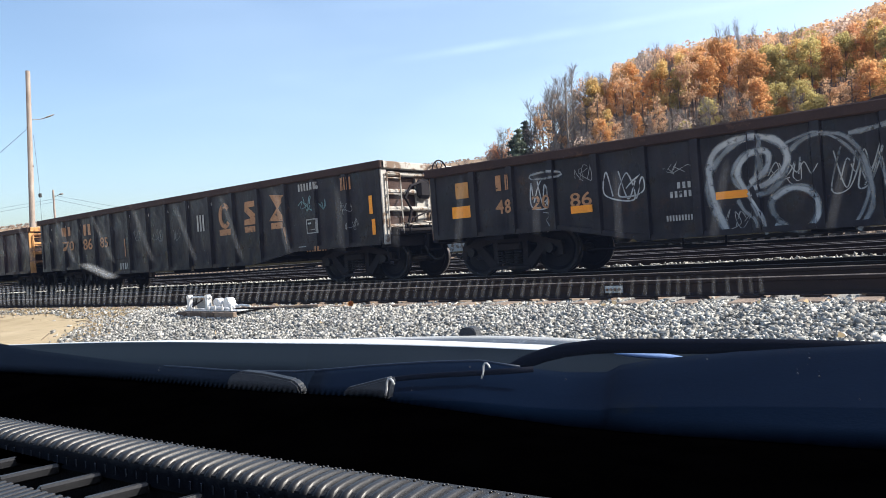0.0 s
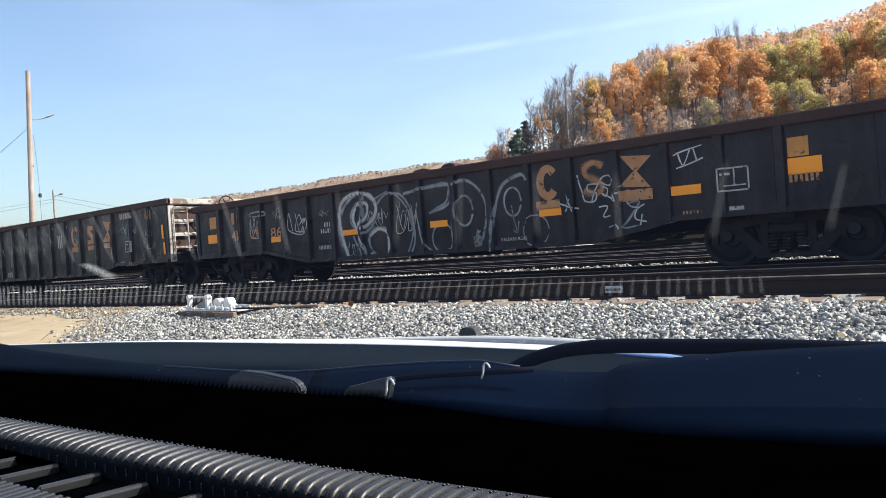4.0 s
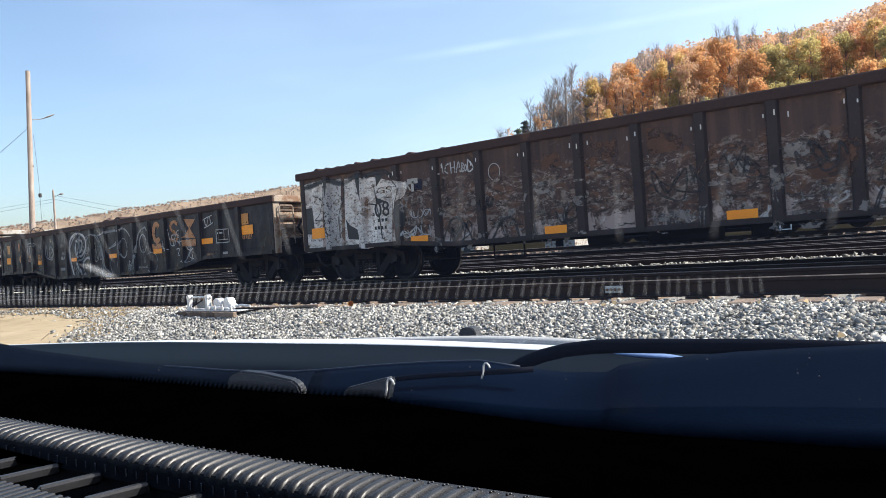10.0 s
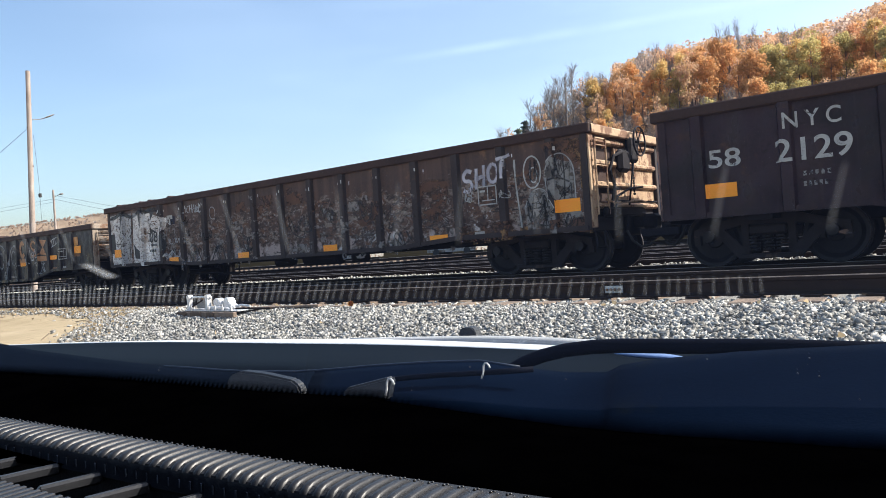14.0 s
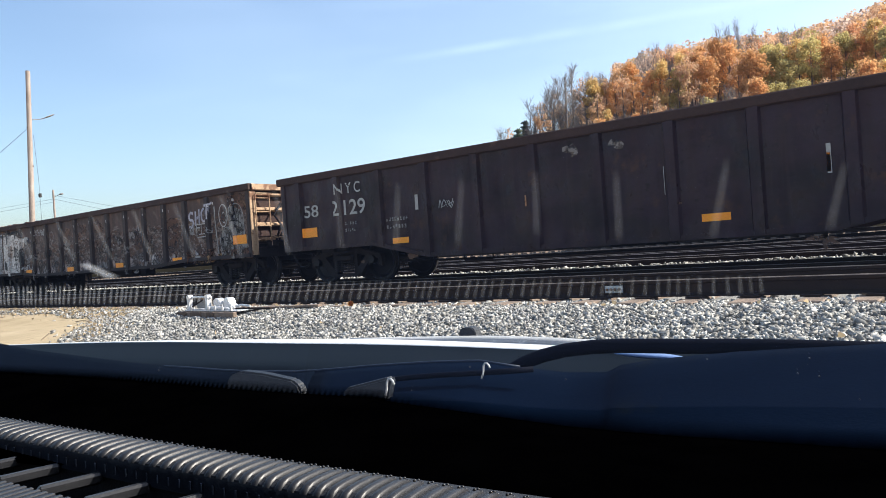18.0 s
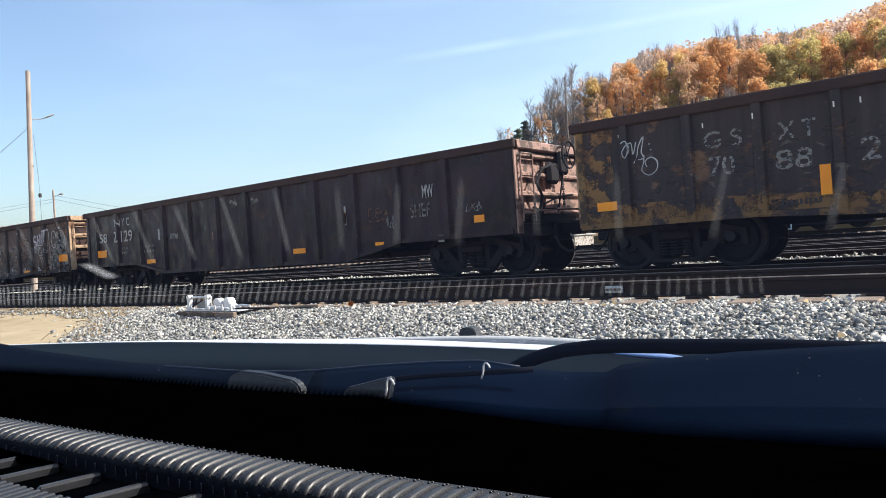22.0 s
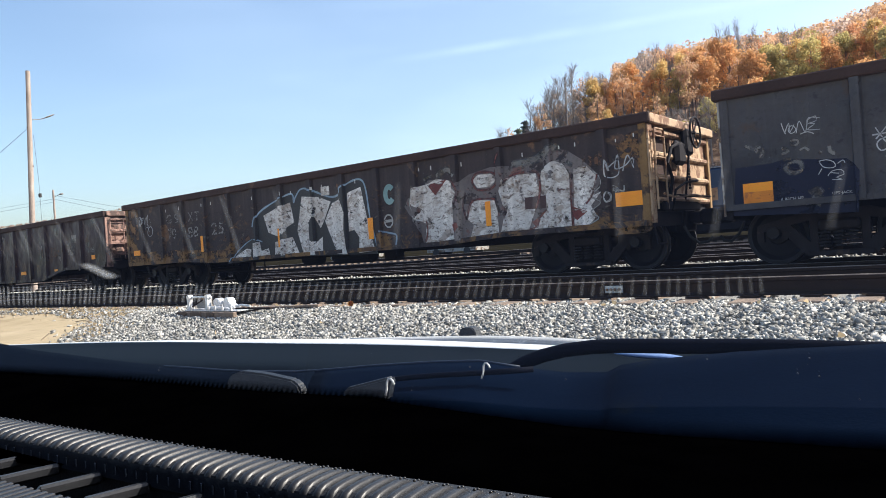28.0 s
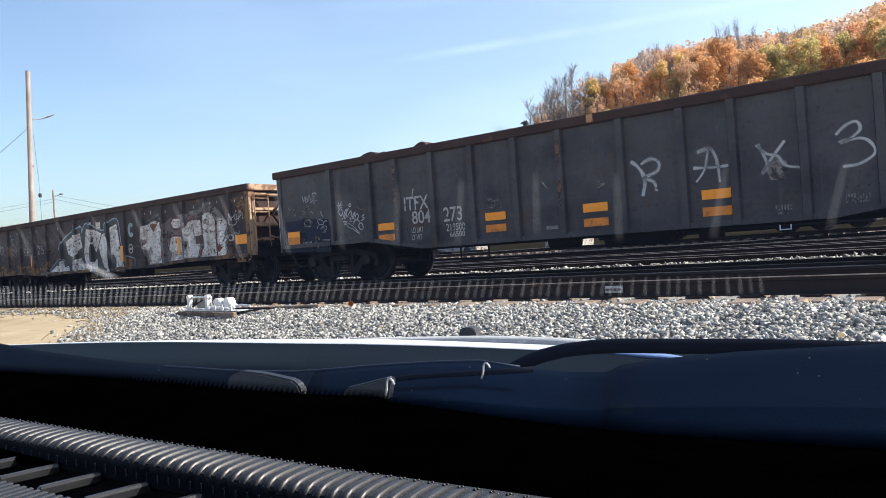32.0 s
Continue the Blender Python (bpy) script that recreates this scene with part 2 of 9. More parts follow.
def part(name, bm, mat, parent=None, label="", smooth=False):
    """Links a bmesh as one mesh object under a thing or a part."""
    me = bpy.data.meshes.new(name)
    bm.to_mesh(me)
    bm.free()
    me.materials.append(mat)
    if smooth:
        me.polygons.foreach_set("use_smooth", [True] * len(me.polygons))
    ob = new(name, me)
    ob.parent = parent
    if label:
        ob["label"] = label
    return ob


def share(ob, x=0, y=0, z=0, rx=0, ry=0, rz=0, parent=None):
    """Another piece on the same mesh."""
    o = ob.copy()
    scene.collection.objects.link(o)
    o.parent = parent or ob.parent
    o.matrix_basis = pose(x, y, z, rx, ry, rz)
    return o


def raw(name, verts, faces, mat, parent=None, label=""):
    me = bpy.data.meshes.new(name)
    me.from_pydata([tuple(v) for v in verts], [], [tuple(f) for f in faces])
    me.materials.append(mat)
    ob = new(name, me)
    ob.parent = parent
    if label:
        ob["label"] = label
    return ob


def box(bm, x0, x1, y0, y1, z0, z1, bevel=0.0, m=None):
    r = bmesh.ops.create_cube(bm, size=1)
    vs = r["verts"]
    bmesh.ops.scale(bm, vec=(x1 - x0, y1 - y0, z1 - z0), verts=vs)
    bmesh.ops.translate(bm, vec=((x0 + x1) / 2, (y0 + y1) / 2, (z0 + z1) / 2), verts=vs)
    if bevel:
        es = list({e for v in vs for e in v.link_edges})
        vs = bmesh.ops.bevel(bm, geom=es, offset=bevel, segments=1, affect="EDGES")["verts"]
        vs = list({v for v in vs})
    if m is not None:
        bmesh.ops.transform(bm, matrix=m, verts=vs)
    return bm


def boxed(x0, x1, y0, y1, z0, z1, bevel=0.0):
    return box(bmesh.new(), x0, x1, y0, y1, z0, z1, bevel)


def cyl(bm, p, q, r0, r1=None, seg=12, caps=True):
    p, q = Vector(p), Vector(q)
    r1 = r0 if r1 is None else r1
    m = Matrix.Translation((p + q) / 2) @ (q - p).to_track_quat("Z", "Y").to_matrix().to_4x4()
    bmesh.ops.create_cone(bm, cap_ends=caps, segments=seg, radius1=r0, radius2=r1, depth=(q - p).length, matrix=m)
    return bm


def tube(bm, pts, r, seg=6):
    for p, q in zip(pts, pts[1:]):
        cyl(bm, p, q, r, r, seg)
    return bm


def bent(bm, pts, r, seg=8):
    """One unbroken tube through the points."""
    p = [Vector(q) for q in pts]
    rings = []
    side = None
    for i, q in enumerate(p):
        t = (p[min(i + 1, len(p) - 1)] - p[max(i - 1, 0)]).normalized()
        if side is None:
            side = t.orthogonal().normalized()
        side = (side - t * side.dot(t)).normalized()
        up = t.cross(side)
        rings.append([bm.verts.new(q + (side * math.cos(6.2832 * k / seg) + up * math.sin(6.2832 * k / seg)) * r) for k in range(seg)])
    for u, v in zip(rings, rings[1:]):
        for k in range(seg):
            bm.faces.new((u[k], u[(k + 1) % seg], v[(k + 1) % seg], v[k]))
    bm.faces.new(rings[0][::-1])
    bm.faces.new(rings[-1])
    bmesh.ops.recalc_face_normals(bm, faces=bm.faces[:])
    return bm


def prism(bm, outline, y0, y1):
    """A polygon in x and z, given thickness in y."""
    n = len(outline)
    a = [bm.verts.new((x, y0, z)) for x, z in outline]
    b = [bm.verts.new((x, y1, z)) for x, z in outline]
    bm.faces.new(a)
    bm.faces.new(b[::-1])
    for i in range(n):
        bm.faces.new((a[i], b[i], b[(i + 1) % n], a[(i + 1) % n]))
    bmesh.ops.recalc_face_normals(bm, faces=bm.faces[:])
    return bm


def spin(profile, axis="y", seg=28):
    """A turned solid: (radius, along) pairs round the axis."""
    bm = bmesh.new()
    rings = []
    for r, h in profile:
        ring = []
        for i in range(seg):
            a = 2 * math.pi * i / seg
            ring.append(bm.verts.new((r * math.cos(a), h, r * math.sin(a)) if axis == "y" else (r * math.cos(a), r * math.sin(a), h)))
        rings.append(ring)
    for p, q in zip(rings, rings[1:]):
        for i in range(seg):
            bm.faces.new((p[i], p[(i + 1) % seg], q[(i + 1) % seg], q[i]))
    bm.faces.new(rings[0])
    bm.faces.new(rings[-1][::-1])
    bmesh.ops.recalc_face_normals(bm, faces=bm.faces[:])
    return bm

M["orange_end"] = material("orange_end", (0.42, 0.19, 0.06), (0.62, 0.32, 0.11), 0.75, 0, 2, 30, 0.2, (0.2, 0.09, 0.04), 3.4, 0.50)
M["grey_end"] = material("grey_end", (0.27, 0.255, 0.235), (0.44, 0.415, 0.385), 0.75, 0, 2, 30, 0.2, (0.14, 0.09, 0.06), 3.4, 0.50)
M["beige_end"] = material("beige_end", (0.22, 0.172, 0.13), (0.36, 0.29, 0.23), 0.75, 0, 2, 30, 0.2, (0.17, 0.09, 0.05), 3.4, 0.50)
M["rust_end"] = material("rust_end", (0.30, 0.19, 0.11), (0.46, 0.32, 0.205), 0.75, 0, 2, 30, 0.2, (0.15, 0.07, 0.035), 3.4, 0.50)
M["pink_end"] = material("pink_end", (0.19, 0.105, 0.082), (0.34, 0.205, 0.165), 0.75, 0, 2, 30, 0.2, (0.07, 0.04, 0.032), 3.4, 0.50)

M["cowl_paint"] = material("cowl_paint", (0.0009, 0.0032, 0.0098), (0.0015, 0.0046, 0.0132), 0.5, 0, 20, 300, 0.05, (0.0030, 0.0052, 0.0095), 9, 0.60, gloss=0.005)
# darker cowl tone that stands for a dim reflection at the left
M["cowl_dim"] = material("cowl_dim", (0.0012, 0.0028, 0.0066), (0.0020, 0.0040, 0.0086), 0.6, 0, 20, 300, 0.1, gloss=0.006)
M["rim_line_grey"] = material("rim_line_grey", (0.016, 0.024, 0.042), (0.026, 0.036, 0.058), 0.5, 0, 30, 300, 0.05, gloss=0.2)
M["grey_plastic"] = material("grey_plastic", (0.009, 0.012, 0.017), (0.018, 0.022, 0.029), 0.5, 0, 60, 400, 0.3)
M["rib_plastic"] = material("rib_plastic", (0.0145, 0.0155, 0.0185), (0.024, 0.025, 0.028), 0.40, 0, 60, 500, 0.05, gloss=0.36)


# pale translucent film that paints reflections of the dash onto the glass
def streak_film():
    m = bpy.data.materials.new("smear")
    m.use_nodes = True
    n, l = m.node_tree.nodes, m.node_tree.links
    n.remove(n["Principled BSDF"])
    tr, du, mx = n.new("ShaderNodeBsdfTransparent"), n.new("ShaderNodeBsdfTranslucent"), n.new("ShaderNodeMixShader")
    du.inputs[0].default_value = (0.78, 0.82, 0.86, 1)
    at, mu, no, mu2 = n.new("ShaderNodeAttribute"), n.new("ShaderNodeMath"), n.new("ShaderNodeTexNoise"), n.new("ShaderNodeMath")
    at.attribute_name = "film"
    no.inputs["Scale"].default_value = 60
    mu.operation = mu2.operation = "MULTIPLY"
    mu2.inputs[1].default_value = 0.05
    l.new(at.outputs["Fac"], mu.inputs[0])
    l.new(no.outputs["Fac"], mu.inputs[1])
    l.new(mu.outputs[0], mu2.inputs[0])
    l.new(mu2.outputs[0], mx.inputs[0])
    l.new(tr.outputs[0], mx.inputs[1])
    l.new(du.outputs[0], mx.inputs[2])
    l.new(mx.outputs[0], n["Material Output"].inputs[0])
    return m


M["smear"] = streak_film()


def ruined_paint(name, base_dark, base_light, remains, top, share_of, foot=None):
    """Rusted steel whose lower side keeps scraped remains of many coats of spray paint."""
    m = material(name, base_dark, base_light, 0.75, 0, 1.1, 16, 0.3, (0.16, 0.085, 0.045), 1.7, 0.60, runs=[c * 1.6 for c in base_light])
    n, l = m.node_tree.nodes, m.node_tree.links
    b = n["Principled BSDF"]
    colour = b.inputs["Base Color"].links[0].from_socket
    co, sep = n.new("ShaderNodeTexCoord"), n.new("ShaderNodeSeparateXYZ")
    l.new(co.outputs["Object"], sep.inputs[0])

    def spread(z0, z1, low, high):
        zone = n.new("ShaderNodeMapRange")
        zone.inputs[1].default_value, zone.inputs[2].default_value, zone.inputs[3].default_value, zone.inputs[4].default_value = z0, z1, low, high
        l.new(sep.outputs["Z"], zone.inputs[0])
        return zone.outputs[0]

    def coat(colour, tone, scale, size, zone, stretch, soft=0.09):
        flat = n.new("ShaderNodeMapping")
        flat.inputs["Scale"].default_value = stretch
        l.new(co.outputs["Object"], flat.inputs["Vector"])
        t = n.new("ShaderNodeTexNoise")
        t.inputs["Scale"].default_value, t.inputs["Detail"].default_value, t.inputs["Distortion"].default_value, t.inputs["Roughness"].default_value = scale, 9, 0.7, 0.66
        l.new(flat.outputs[0], t.inputs["Vector"])
        ad, ed, mx = n.new("ShaderNodeMath"), n.new("ShaderNodeMapRange"), n.new("ShaderNodeMix")
        l.new(t.outputs["Fac"], ad.inputs[0])
        l.new(zone, ad.inputs[1])
        ed.inputs[1].default_value, ed.inputs[2].default_value = size, size + soft
        l.new(ad.outputs[0], ed.inputs[0])
        mx.data_type = "RGBA"
        mx.inputs[7].default_value = (*tone, 1)
        l.new(ed.outputs[0], mx.inputs[0])
        l.new(colour, mx.inputs[6])
        return mx.outputs[2]

    zone = spread(top, top - 0.35, -0.14, 0.0)
    for i, tone in enumerate(remains):
        colour = coat(colour, tone, (2.4, 3.6, 5.0, 7.5, 6.2, 9.5)[i], share_of + (0.0, 0.025, 0.04, 0.065, 0.075, 0.12)[i], zone, (1.0, 1.0, 1.7))
    if foot:
        low = spread(1.35, 0.95, -0.24, -0.02)
        colour = coat(colour, foot[0], 1.3, 0.47, low, (1.0, 1.0, 0.6), 0.05)
        colour = coat(colour, foot[1], 2.6, 0.56, low, (1.0, 1.0, 1.4), 0.05)
        colour = coat(colour, foot[2], 6.0, 0.57, zone, (1.0, 1.0, 2.4), 0.07)
    l.new(colour, b.inputs["Base Color"])
    return m


def noise_cover(n, l, co, stretch, scale, low, high, top=1.0, detail=7):
    """A factor from noise: nothing below low, top above high."""
    mp, no, ra = n.new("ShaderNodeMapping"), n.new("ShaderNodeTexNoise"), n.new("ShaderNodeMapRange")
    mp.inputs["Scale"].default_value = stretch
    no.inputs["Scale"].default_value, no.inputs["Detail"].default_value, no.inputs["Roughness"].default_value = scale, detail, 0.62
    ra.inputs[1].default_value, ra.inputs[2].default_value, ra.inputs[4].default_value = low, high, top
    l.new(co.outputs["Object"], mp.inputs["Vector"])
    l.new(mp.outputs[0], no.inputs["Vector"])
    l.new(no.outputs["Fac"], ra.inputs[0])
    return ra.outputs[0]


def weathered(m, soot, pale, rust, sheen=0.2):
    """Years of service on a painted steel side: soot, scuffs, thin runs, rust freckles and dents."""
    n, l = m.node_tree.nodes, m.node_tree.links
    b = n["Principled BSDF"]
    colour = b.inputs["Base Color"].links[0].from_socket
    co = n.new("ShaderNodeTexCoord")
    for tone, stretch, scale, low, high, top in ((soot, (0.6, 1, 1.0), 1.0, 0.46, 0.66, 0.85), (pale, (16, 16, 0.4), 1.0, 0.54, 0.80, 0.75), (pale, (0.8, 1, 10), 1.6, 0.60, 0.76, 0.45),
                                                 (rust, (1, 1, 0.7), 2.2, 0.62, 0.72, 0.8), (rust, (1, 1, 1), 26.0, 0.64, 0.70, 0.8), (soot, (1, 1, 1.6), 7.0, 0.60, 0.70, 0.7)):
        mx = n.new("ShaderNodeMix")
        mx.data_type = "RGBA"
        mx.inputs[7].default_value = (*tone, 1)
        l.new(noise_cover(n, l, co, stretch, scale, low, high, top), mx.inputs[0])
        l.new(colour, mx.inputs[6])
        colour = mx.outputs[2]
    l.new(colour, b.inputs["Base Color"])
    l.new(noise_cover(n, l, co, (1, 1, 0.5), 3.0, 0.2, 0.8, 0.85), b.inputs["Roughness"])
    b.inputs["Specular IOR Level"].default_value = sheen
    dent = n.new("ShaderNodeBump")
    dent.inputs["Strength"].default_value, dent.inputs["Distance"].default_value = 0.5, 0.06
    l.new(noise_cover(n, l, co, (1, 1, 0.7), 1.7, 0.2, 0.8, 1.0, 3), dent.inputs["Height"])
    old = b.inputs["Normal"].links[0].from_node
    l.new(dent.outputs[0], old.inputs["Normal"])
    return m


def chipped(m, scale, low, high):
    """Paint that has flaked off in places, so that what lies under it shows."""
    n, l = m.node_tree.nodes, m.node_tree.links
    out, co = n["Material Output"], n.new("ShaderNodeTexCoord")
    coat = out.inputs[0].links[0].from_socket
    bare, mx = n.new("ShaderNodeBsdfTransparent"), n.new("ShaderNodeMixShader")
    l.new(noise_cover(n, l, co, (1, 1, 1.3), scale, low, high, 1.0, 9), mx.inputs[0])
    l.new(bare.outputs[0], mx.inputs[1])
    l.new(coat, mx.inputs[2])
    l.new(mx.outputs[0], out.inputs[0])
    return m


def soft(mat):
    """The same paint for sprayed lines: it thins out where the attribute cover falls."""
    key = "soft_" + mat
    if key not in M:
        m = M[mat].copy()
        m.name = key
        n, l = m.node_tree.nodes, m.node_tree.links
        out = n["Material Output"]
        coat = out.inputs[0].links[0].from_socket
        bare, mx, at, ra = n.new("ShaderNodeBsdfTransparent"), n.new("ShaderNodeMixShader"), n.new("ShaderNodeAttribute"), n.new("ShaderNodeMapRange")
        at.attribute_name = "cover"
        ra.inputs[1].default_value, ra.inputs[2].default_value, ra.inputs[4].default_value = 0.0, 1.0, 0.9
        l.new(at.outputs["Fac"], ra.inputs[0])
        l.new(ra.outputs[0], mx.inputs[0])
        l.new(bare.outputs[0], mx.inputs[1])
        l.new(coat, mx.inputs[2])
        l.new(mx.outputs[0], out.inputs[0])
        M[key] = m
    return key


weathered(M["black_paint"], (0.0070, 0.0060, 0.0090), (0.034, 0.0292, 0.037), (0.050, 0.023, 0.014))
weathered(M["brown_paint"], (0.012, 0.0075, 0.009), (0.044, 0.028, 0.031), (0.070, 0.032, 0.020), 0.18)
weathered(M["grey_paint"], (0.026, 0.025, 0.032), (0.080, 0.076, 0.082), (0.085, 0.048, 0.032))
M["sooty_paint"] = material("sooty_paint", (0.021, 0.0154, 0.0160), (0.048, 0.034, 0.0320), 0.7, 0, 2.2, 20, 0.25, (0.075, 0.045, 0.032), 3.0, 0.63, gloss=0.3)
M["ruined_paint"] = ruined_paint("ruined_paint", (0.0330, 0.0200, 0.0180), (0.0800, 0.0430, 0.0320), ((0.115, 0.052, 0.028), (0.21, 0.165, 0.135), (0.018, 0.012, 0.010), (0.30, 0.25, 0.22), (0.050, 0.023, 0.014), (0.44, 0.41, 0.39)), 2.2, 0.49, foot=((0.34, 0.27, 0.25), (0.46, 0.44, 0.43), (0.017, 0.012, 0.011)))
M["worn_paint"] = ruined_paint("worn_paint", (0.0175, 0.0125, 0.0150), (0.040, 0.0265, 0.0265), ((0.095, 0.045, 0.022), (0.012, 0.01, 0.01), (0.13, 0.11, 0.09), (0.01, 0.008, 0.008)), 2.3, 0.56, foot=((0.20, 0.105, 0.035), (0.11, 0.052, 0.022), (0.013, 0.010, 0.009)))
M["spray_silver"] = ruined_paint("spray_silver", (0.52, 0.49, 0.465), (0.72, 0.69, 0.66), ((0.42, 0.36, 0.32), (0.66, 0.64, 0.62), (0.20, 0.16, 0.14), (0.34, 0.31, 0.295), (0.08, 0.06, 0.055)), 9.0, 0.50)
silver = M["spray_silver"].node_tree
scratch = silver.nodes.new("ShaderNodeMix")
scratch.data_type, scratch.inputs[7].default_value = "RGBA", (0.06, 0.05, 0.048, 1)
silver.links.new(noise_cover(silver.nodes, silver.links, silver.nodes.new("ShaderNodeTexCoord"), (8, 1, 30), 1.7, 0.585, 0.66, 0.6), scratch.inputs[0])
silver.links.new(silver.nodes["Principled BSDF"].inputs["Base Color"].links[0].from_socket, scratch.inputs[6])
silver.links.new(scratch.outputs[2], silver.nodes["Principled BSDF"].inputs["Base Color"])
M["spray_red"] = ruined_paint("spray_red", (0.10, 0.024, 0.022), (0.17, 0.045, 0.040), ((0.22, 0.17, 0.16), (0.09, 0.03, 0.03), (0.04, 0.025, 0.02)), 9.0, 0.57)
M["chord_rust"] = material("chord_rust", (0.030, 0.018, 0.016), (0.062, 0.036, 0.030), 0.8, 0, 1.2, 20, 0.25, (0.09, 0.05, 0.036), 2.0, 0.62, gloss=0.2)
M["pale_bar"] = material("pale_bar", (0.36, 0.37, 0.36), (0.5, 0.5, 0.49), 0.7, 0, 8, 60, 0.1)
M["crest_highlight"] = material("crest_highlight", (0.62, 0.63, 0.64), (0.74, 0.75, 0.76), 0.4, 0.0, 3, 90, 0.02, gloss=0.3)
M["far_bark"] = material("far_bark", (0.11, 0.095, 0.088), (0.20, 0.175, 0.16), 0.95, 0, 3, 20, 0.2)
LEAF["dry"] = foliage("leaf_dry", (0.36, 0.27, 0.16), (0.62, 0.49, 0.32))
M["bonnet_lip"] = material("bonnet_lip", (0.28, 0.29, 0.30), (0.42, 0.43, 0.44), 0.5, 0.0, 8, 200, 0.05, (0.55, 0.56, 0.57), 60, 0.6, gloss=0.2)
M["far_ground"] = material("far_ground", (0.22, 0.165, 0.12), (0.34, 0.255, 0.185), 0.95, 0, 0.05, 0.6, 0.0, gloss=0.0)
M["frame_steel"] = material("frame_steel", (0.014, 0.011, 0.0122), (0.034, 0.026, 0.0252), 0.75, 0, 4, 40, 0.25, (0.075, 0.048, 0.035), 3, 0.62, gloss=0.2)
M["nose_yellow"] = material("nose_yellow", (0.52, 0.36, 0.14), (0.66, 0.48, 0.22), 0.5, 0, 3, 40, 0.1, (0.30, 0.17, 0.05), 4, 0.62)
LEAF["brush"] = foliage("leaf_brush", (0.15, 0.11, 0.085), (0.30, 0.215, 0.165))
M["dull_tube"] = material("dull_tube", (0.30, 0.31, 0.32), (0.45, 0.46, 0.47), 0.45, 0.3, 20, 90, 0.05)

# ---------------------------------------------------------------- plan
# x runs along the rails, y away from the parked car, z = 0 at the moving train's rail tops
NEAR_RAIL, NEAR_TOP = 7.79, 0.095
TRAIN_Y = 12.99
HALF_GAUGE = 0.7525


def smooth(a, b, v):
    u = min(1.0, max(0.0, (v - a) / (b - a)))
    return u * u * (3 - 2 * u)


def shoulder_foot(x):
    """Where the gravel shoulder meets the dirt lot."""
    return 5.0 + 1.75 * smooth(-10.5, -13.5, x) + 0.35 * smooth(-13.5, -17, x) + 0.06 * math.sin(x * 2.3)


def ground_z(x, y):
    foot = shoulder_foot(x)
    lot = -0.52 + 0.015 * math.sin(x * 0.7 + y * 0.9)
    lot += (max(-0.52, -0.195 - 0.072 * (6.9 - min(y, 6.9))) + 0.52) * smooth(-9.5, -12.0, x)
    top = -0.143
    near = lot + (top - lot) * smooth(foot - 0.25, 7.25, y)
    z = near + (-0.215 - top) * smooth(10.3, 11.4, y)
    z += 0.15 * math.exp(-((y - 15.45) / 0.42) ** 2)
    z += 0.25 * smooth(30, 37, y)
    if y > 45:
        z += 0.02 * (y - 45) * smooth(45, 90, y)
    return z


def ground_sheet():
    xs = [-900, -500, -250, -140, -90, -70, -55, -45, -38] + [-33 + 0.5 * i for i in range(73)] + [5, 8, 12, 20, 40, 90, 250, 900]
    ys = [-900, -200, -60, -20, -8, -3, 0, 2] + [3 + 0.25 * i for i in range(54)] + [17, 18, 20, 24, 28, 32, 36, 42, 60, 90, 130, 400, 1500]
    verts = [(x, y, min(ground_z(x, y), 1.2) + (0.02 * noise.noise(Vector((x * 1.7, y * 1.7, 0))) if y < 16 else 0)) for y in ys for x in xs]
    faces, slots, w = [], [], len(xs)
    for j in range(len(ys) - 1):
        for i in range(w - 1):
            faces.append((j * w + i, j * w + i + 1, (j + 1) * w + i + 1, (j + 1) * w + i))
            x, y = (xs[i] + xs[i + 1]) / 2, (ys[j] + ys[j + 1]) / 2
            foot = shoulder_foot(x) + 0.25 * noise.noise(Vector((x * 0.9, y, 3)))
            slots.append(0 if y < foot else 1 if y < 16.2 else 2 if y < 40 else 3)
    ob = raw("ground", verts, faces, M["dirt"])
    for k in ("ballast_bed", "old_ballast", "grass"):
        ob.data.materials.append(M[k])
    ob.data.polygons.foreach_set("material_index", slots)
    tagged(ob, "sandy dirt lot, grey gravel shoulder and dark yard ballast", "ground", kind="structure")


M["dirt"] = material("dirt", (0.36, 0.285, 0.18), (0.53, 0.43, 0.29), 0.95, 0, 0.9, 30, 0.5, (0.28, 0.215, 0.14), 3.0, 0.60, gloss=0.0)
M["grass"] = material("grass", (0.008, 0.0075, 0.005), (0.022, 0.019, 0.012), 0.95, 0, 0.2, 4, 0.0, gloss=0.0)
ground_sheet()

STONE = np.array([(-1, -1, -1), (1, -1, -1), (1, 1, -1), (-1, 1, -1), (-1, -1, 1), (1, -1, 1), (1, 1, 1), (-1, 1, 1)], float)
STONE_F = np.array([(0, 3, 2), (0, 2, 1), (4, 5, 6), (4, 6, 7), (0, 1, 5), (0, 5, 4), (1, 2, 6), (1, 6, 5), (2, 3, 7), (2, 7, 6), (3, 0, 4), (3, 4, 7)])


def turns(rng, n):
    q = rng.normal(size=(n, 4))
    q /= np.linalg.norm(q, axis=1, keepdims=True)
    w, x, y, z = q.T
    return np.stack([1 - 2 * (y * y + z * z), 2 * (x * y - w * z), 2 * (x * z + w * y), 2 * (x * y + w * z), 1 - 2 * (x * x + z * z), 2 * (y * z - w * x),
                     2 * (x * z - w * y), 2 * (y * z + w * x), 1 - 2 * (x * x + y * y)], -1).reshape(n, 3, 3)


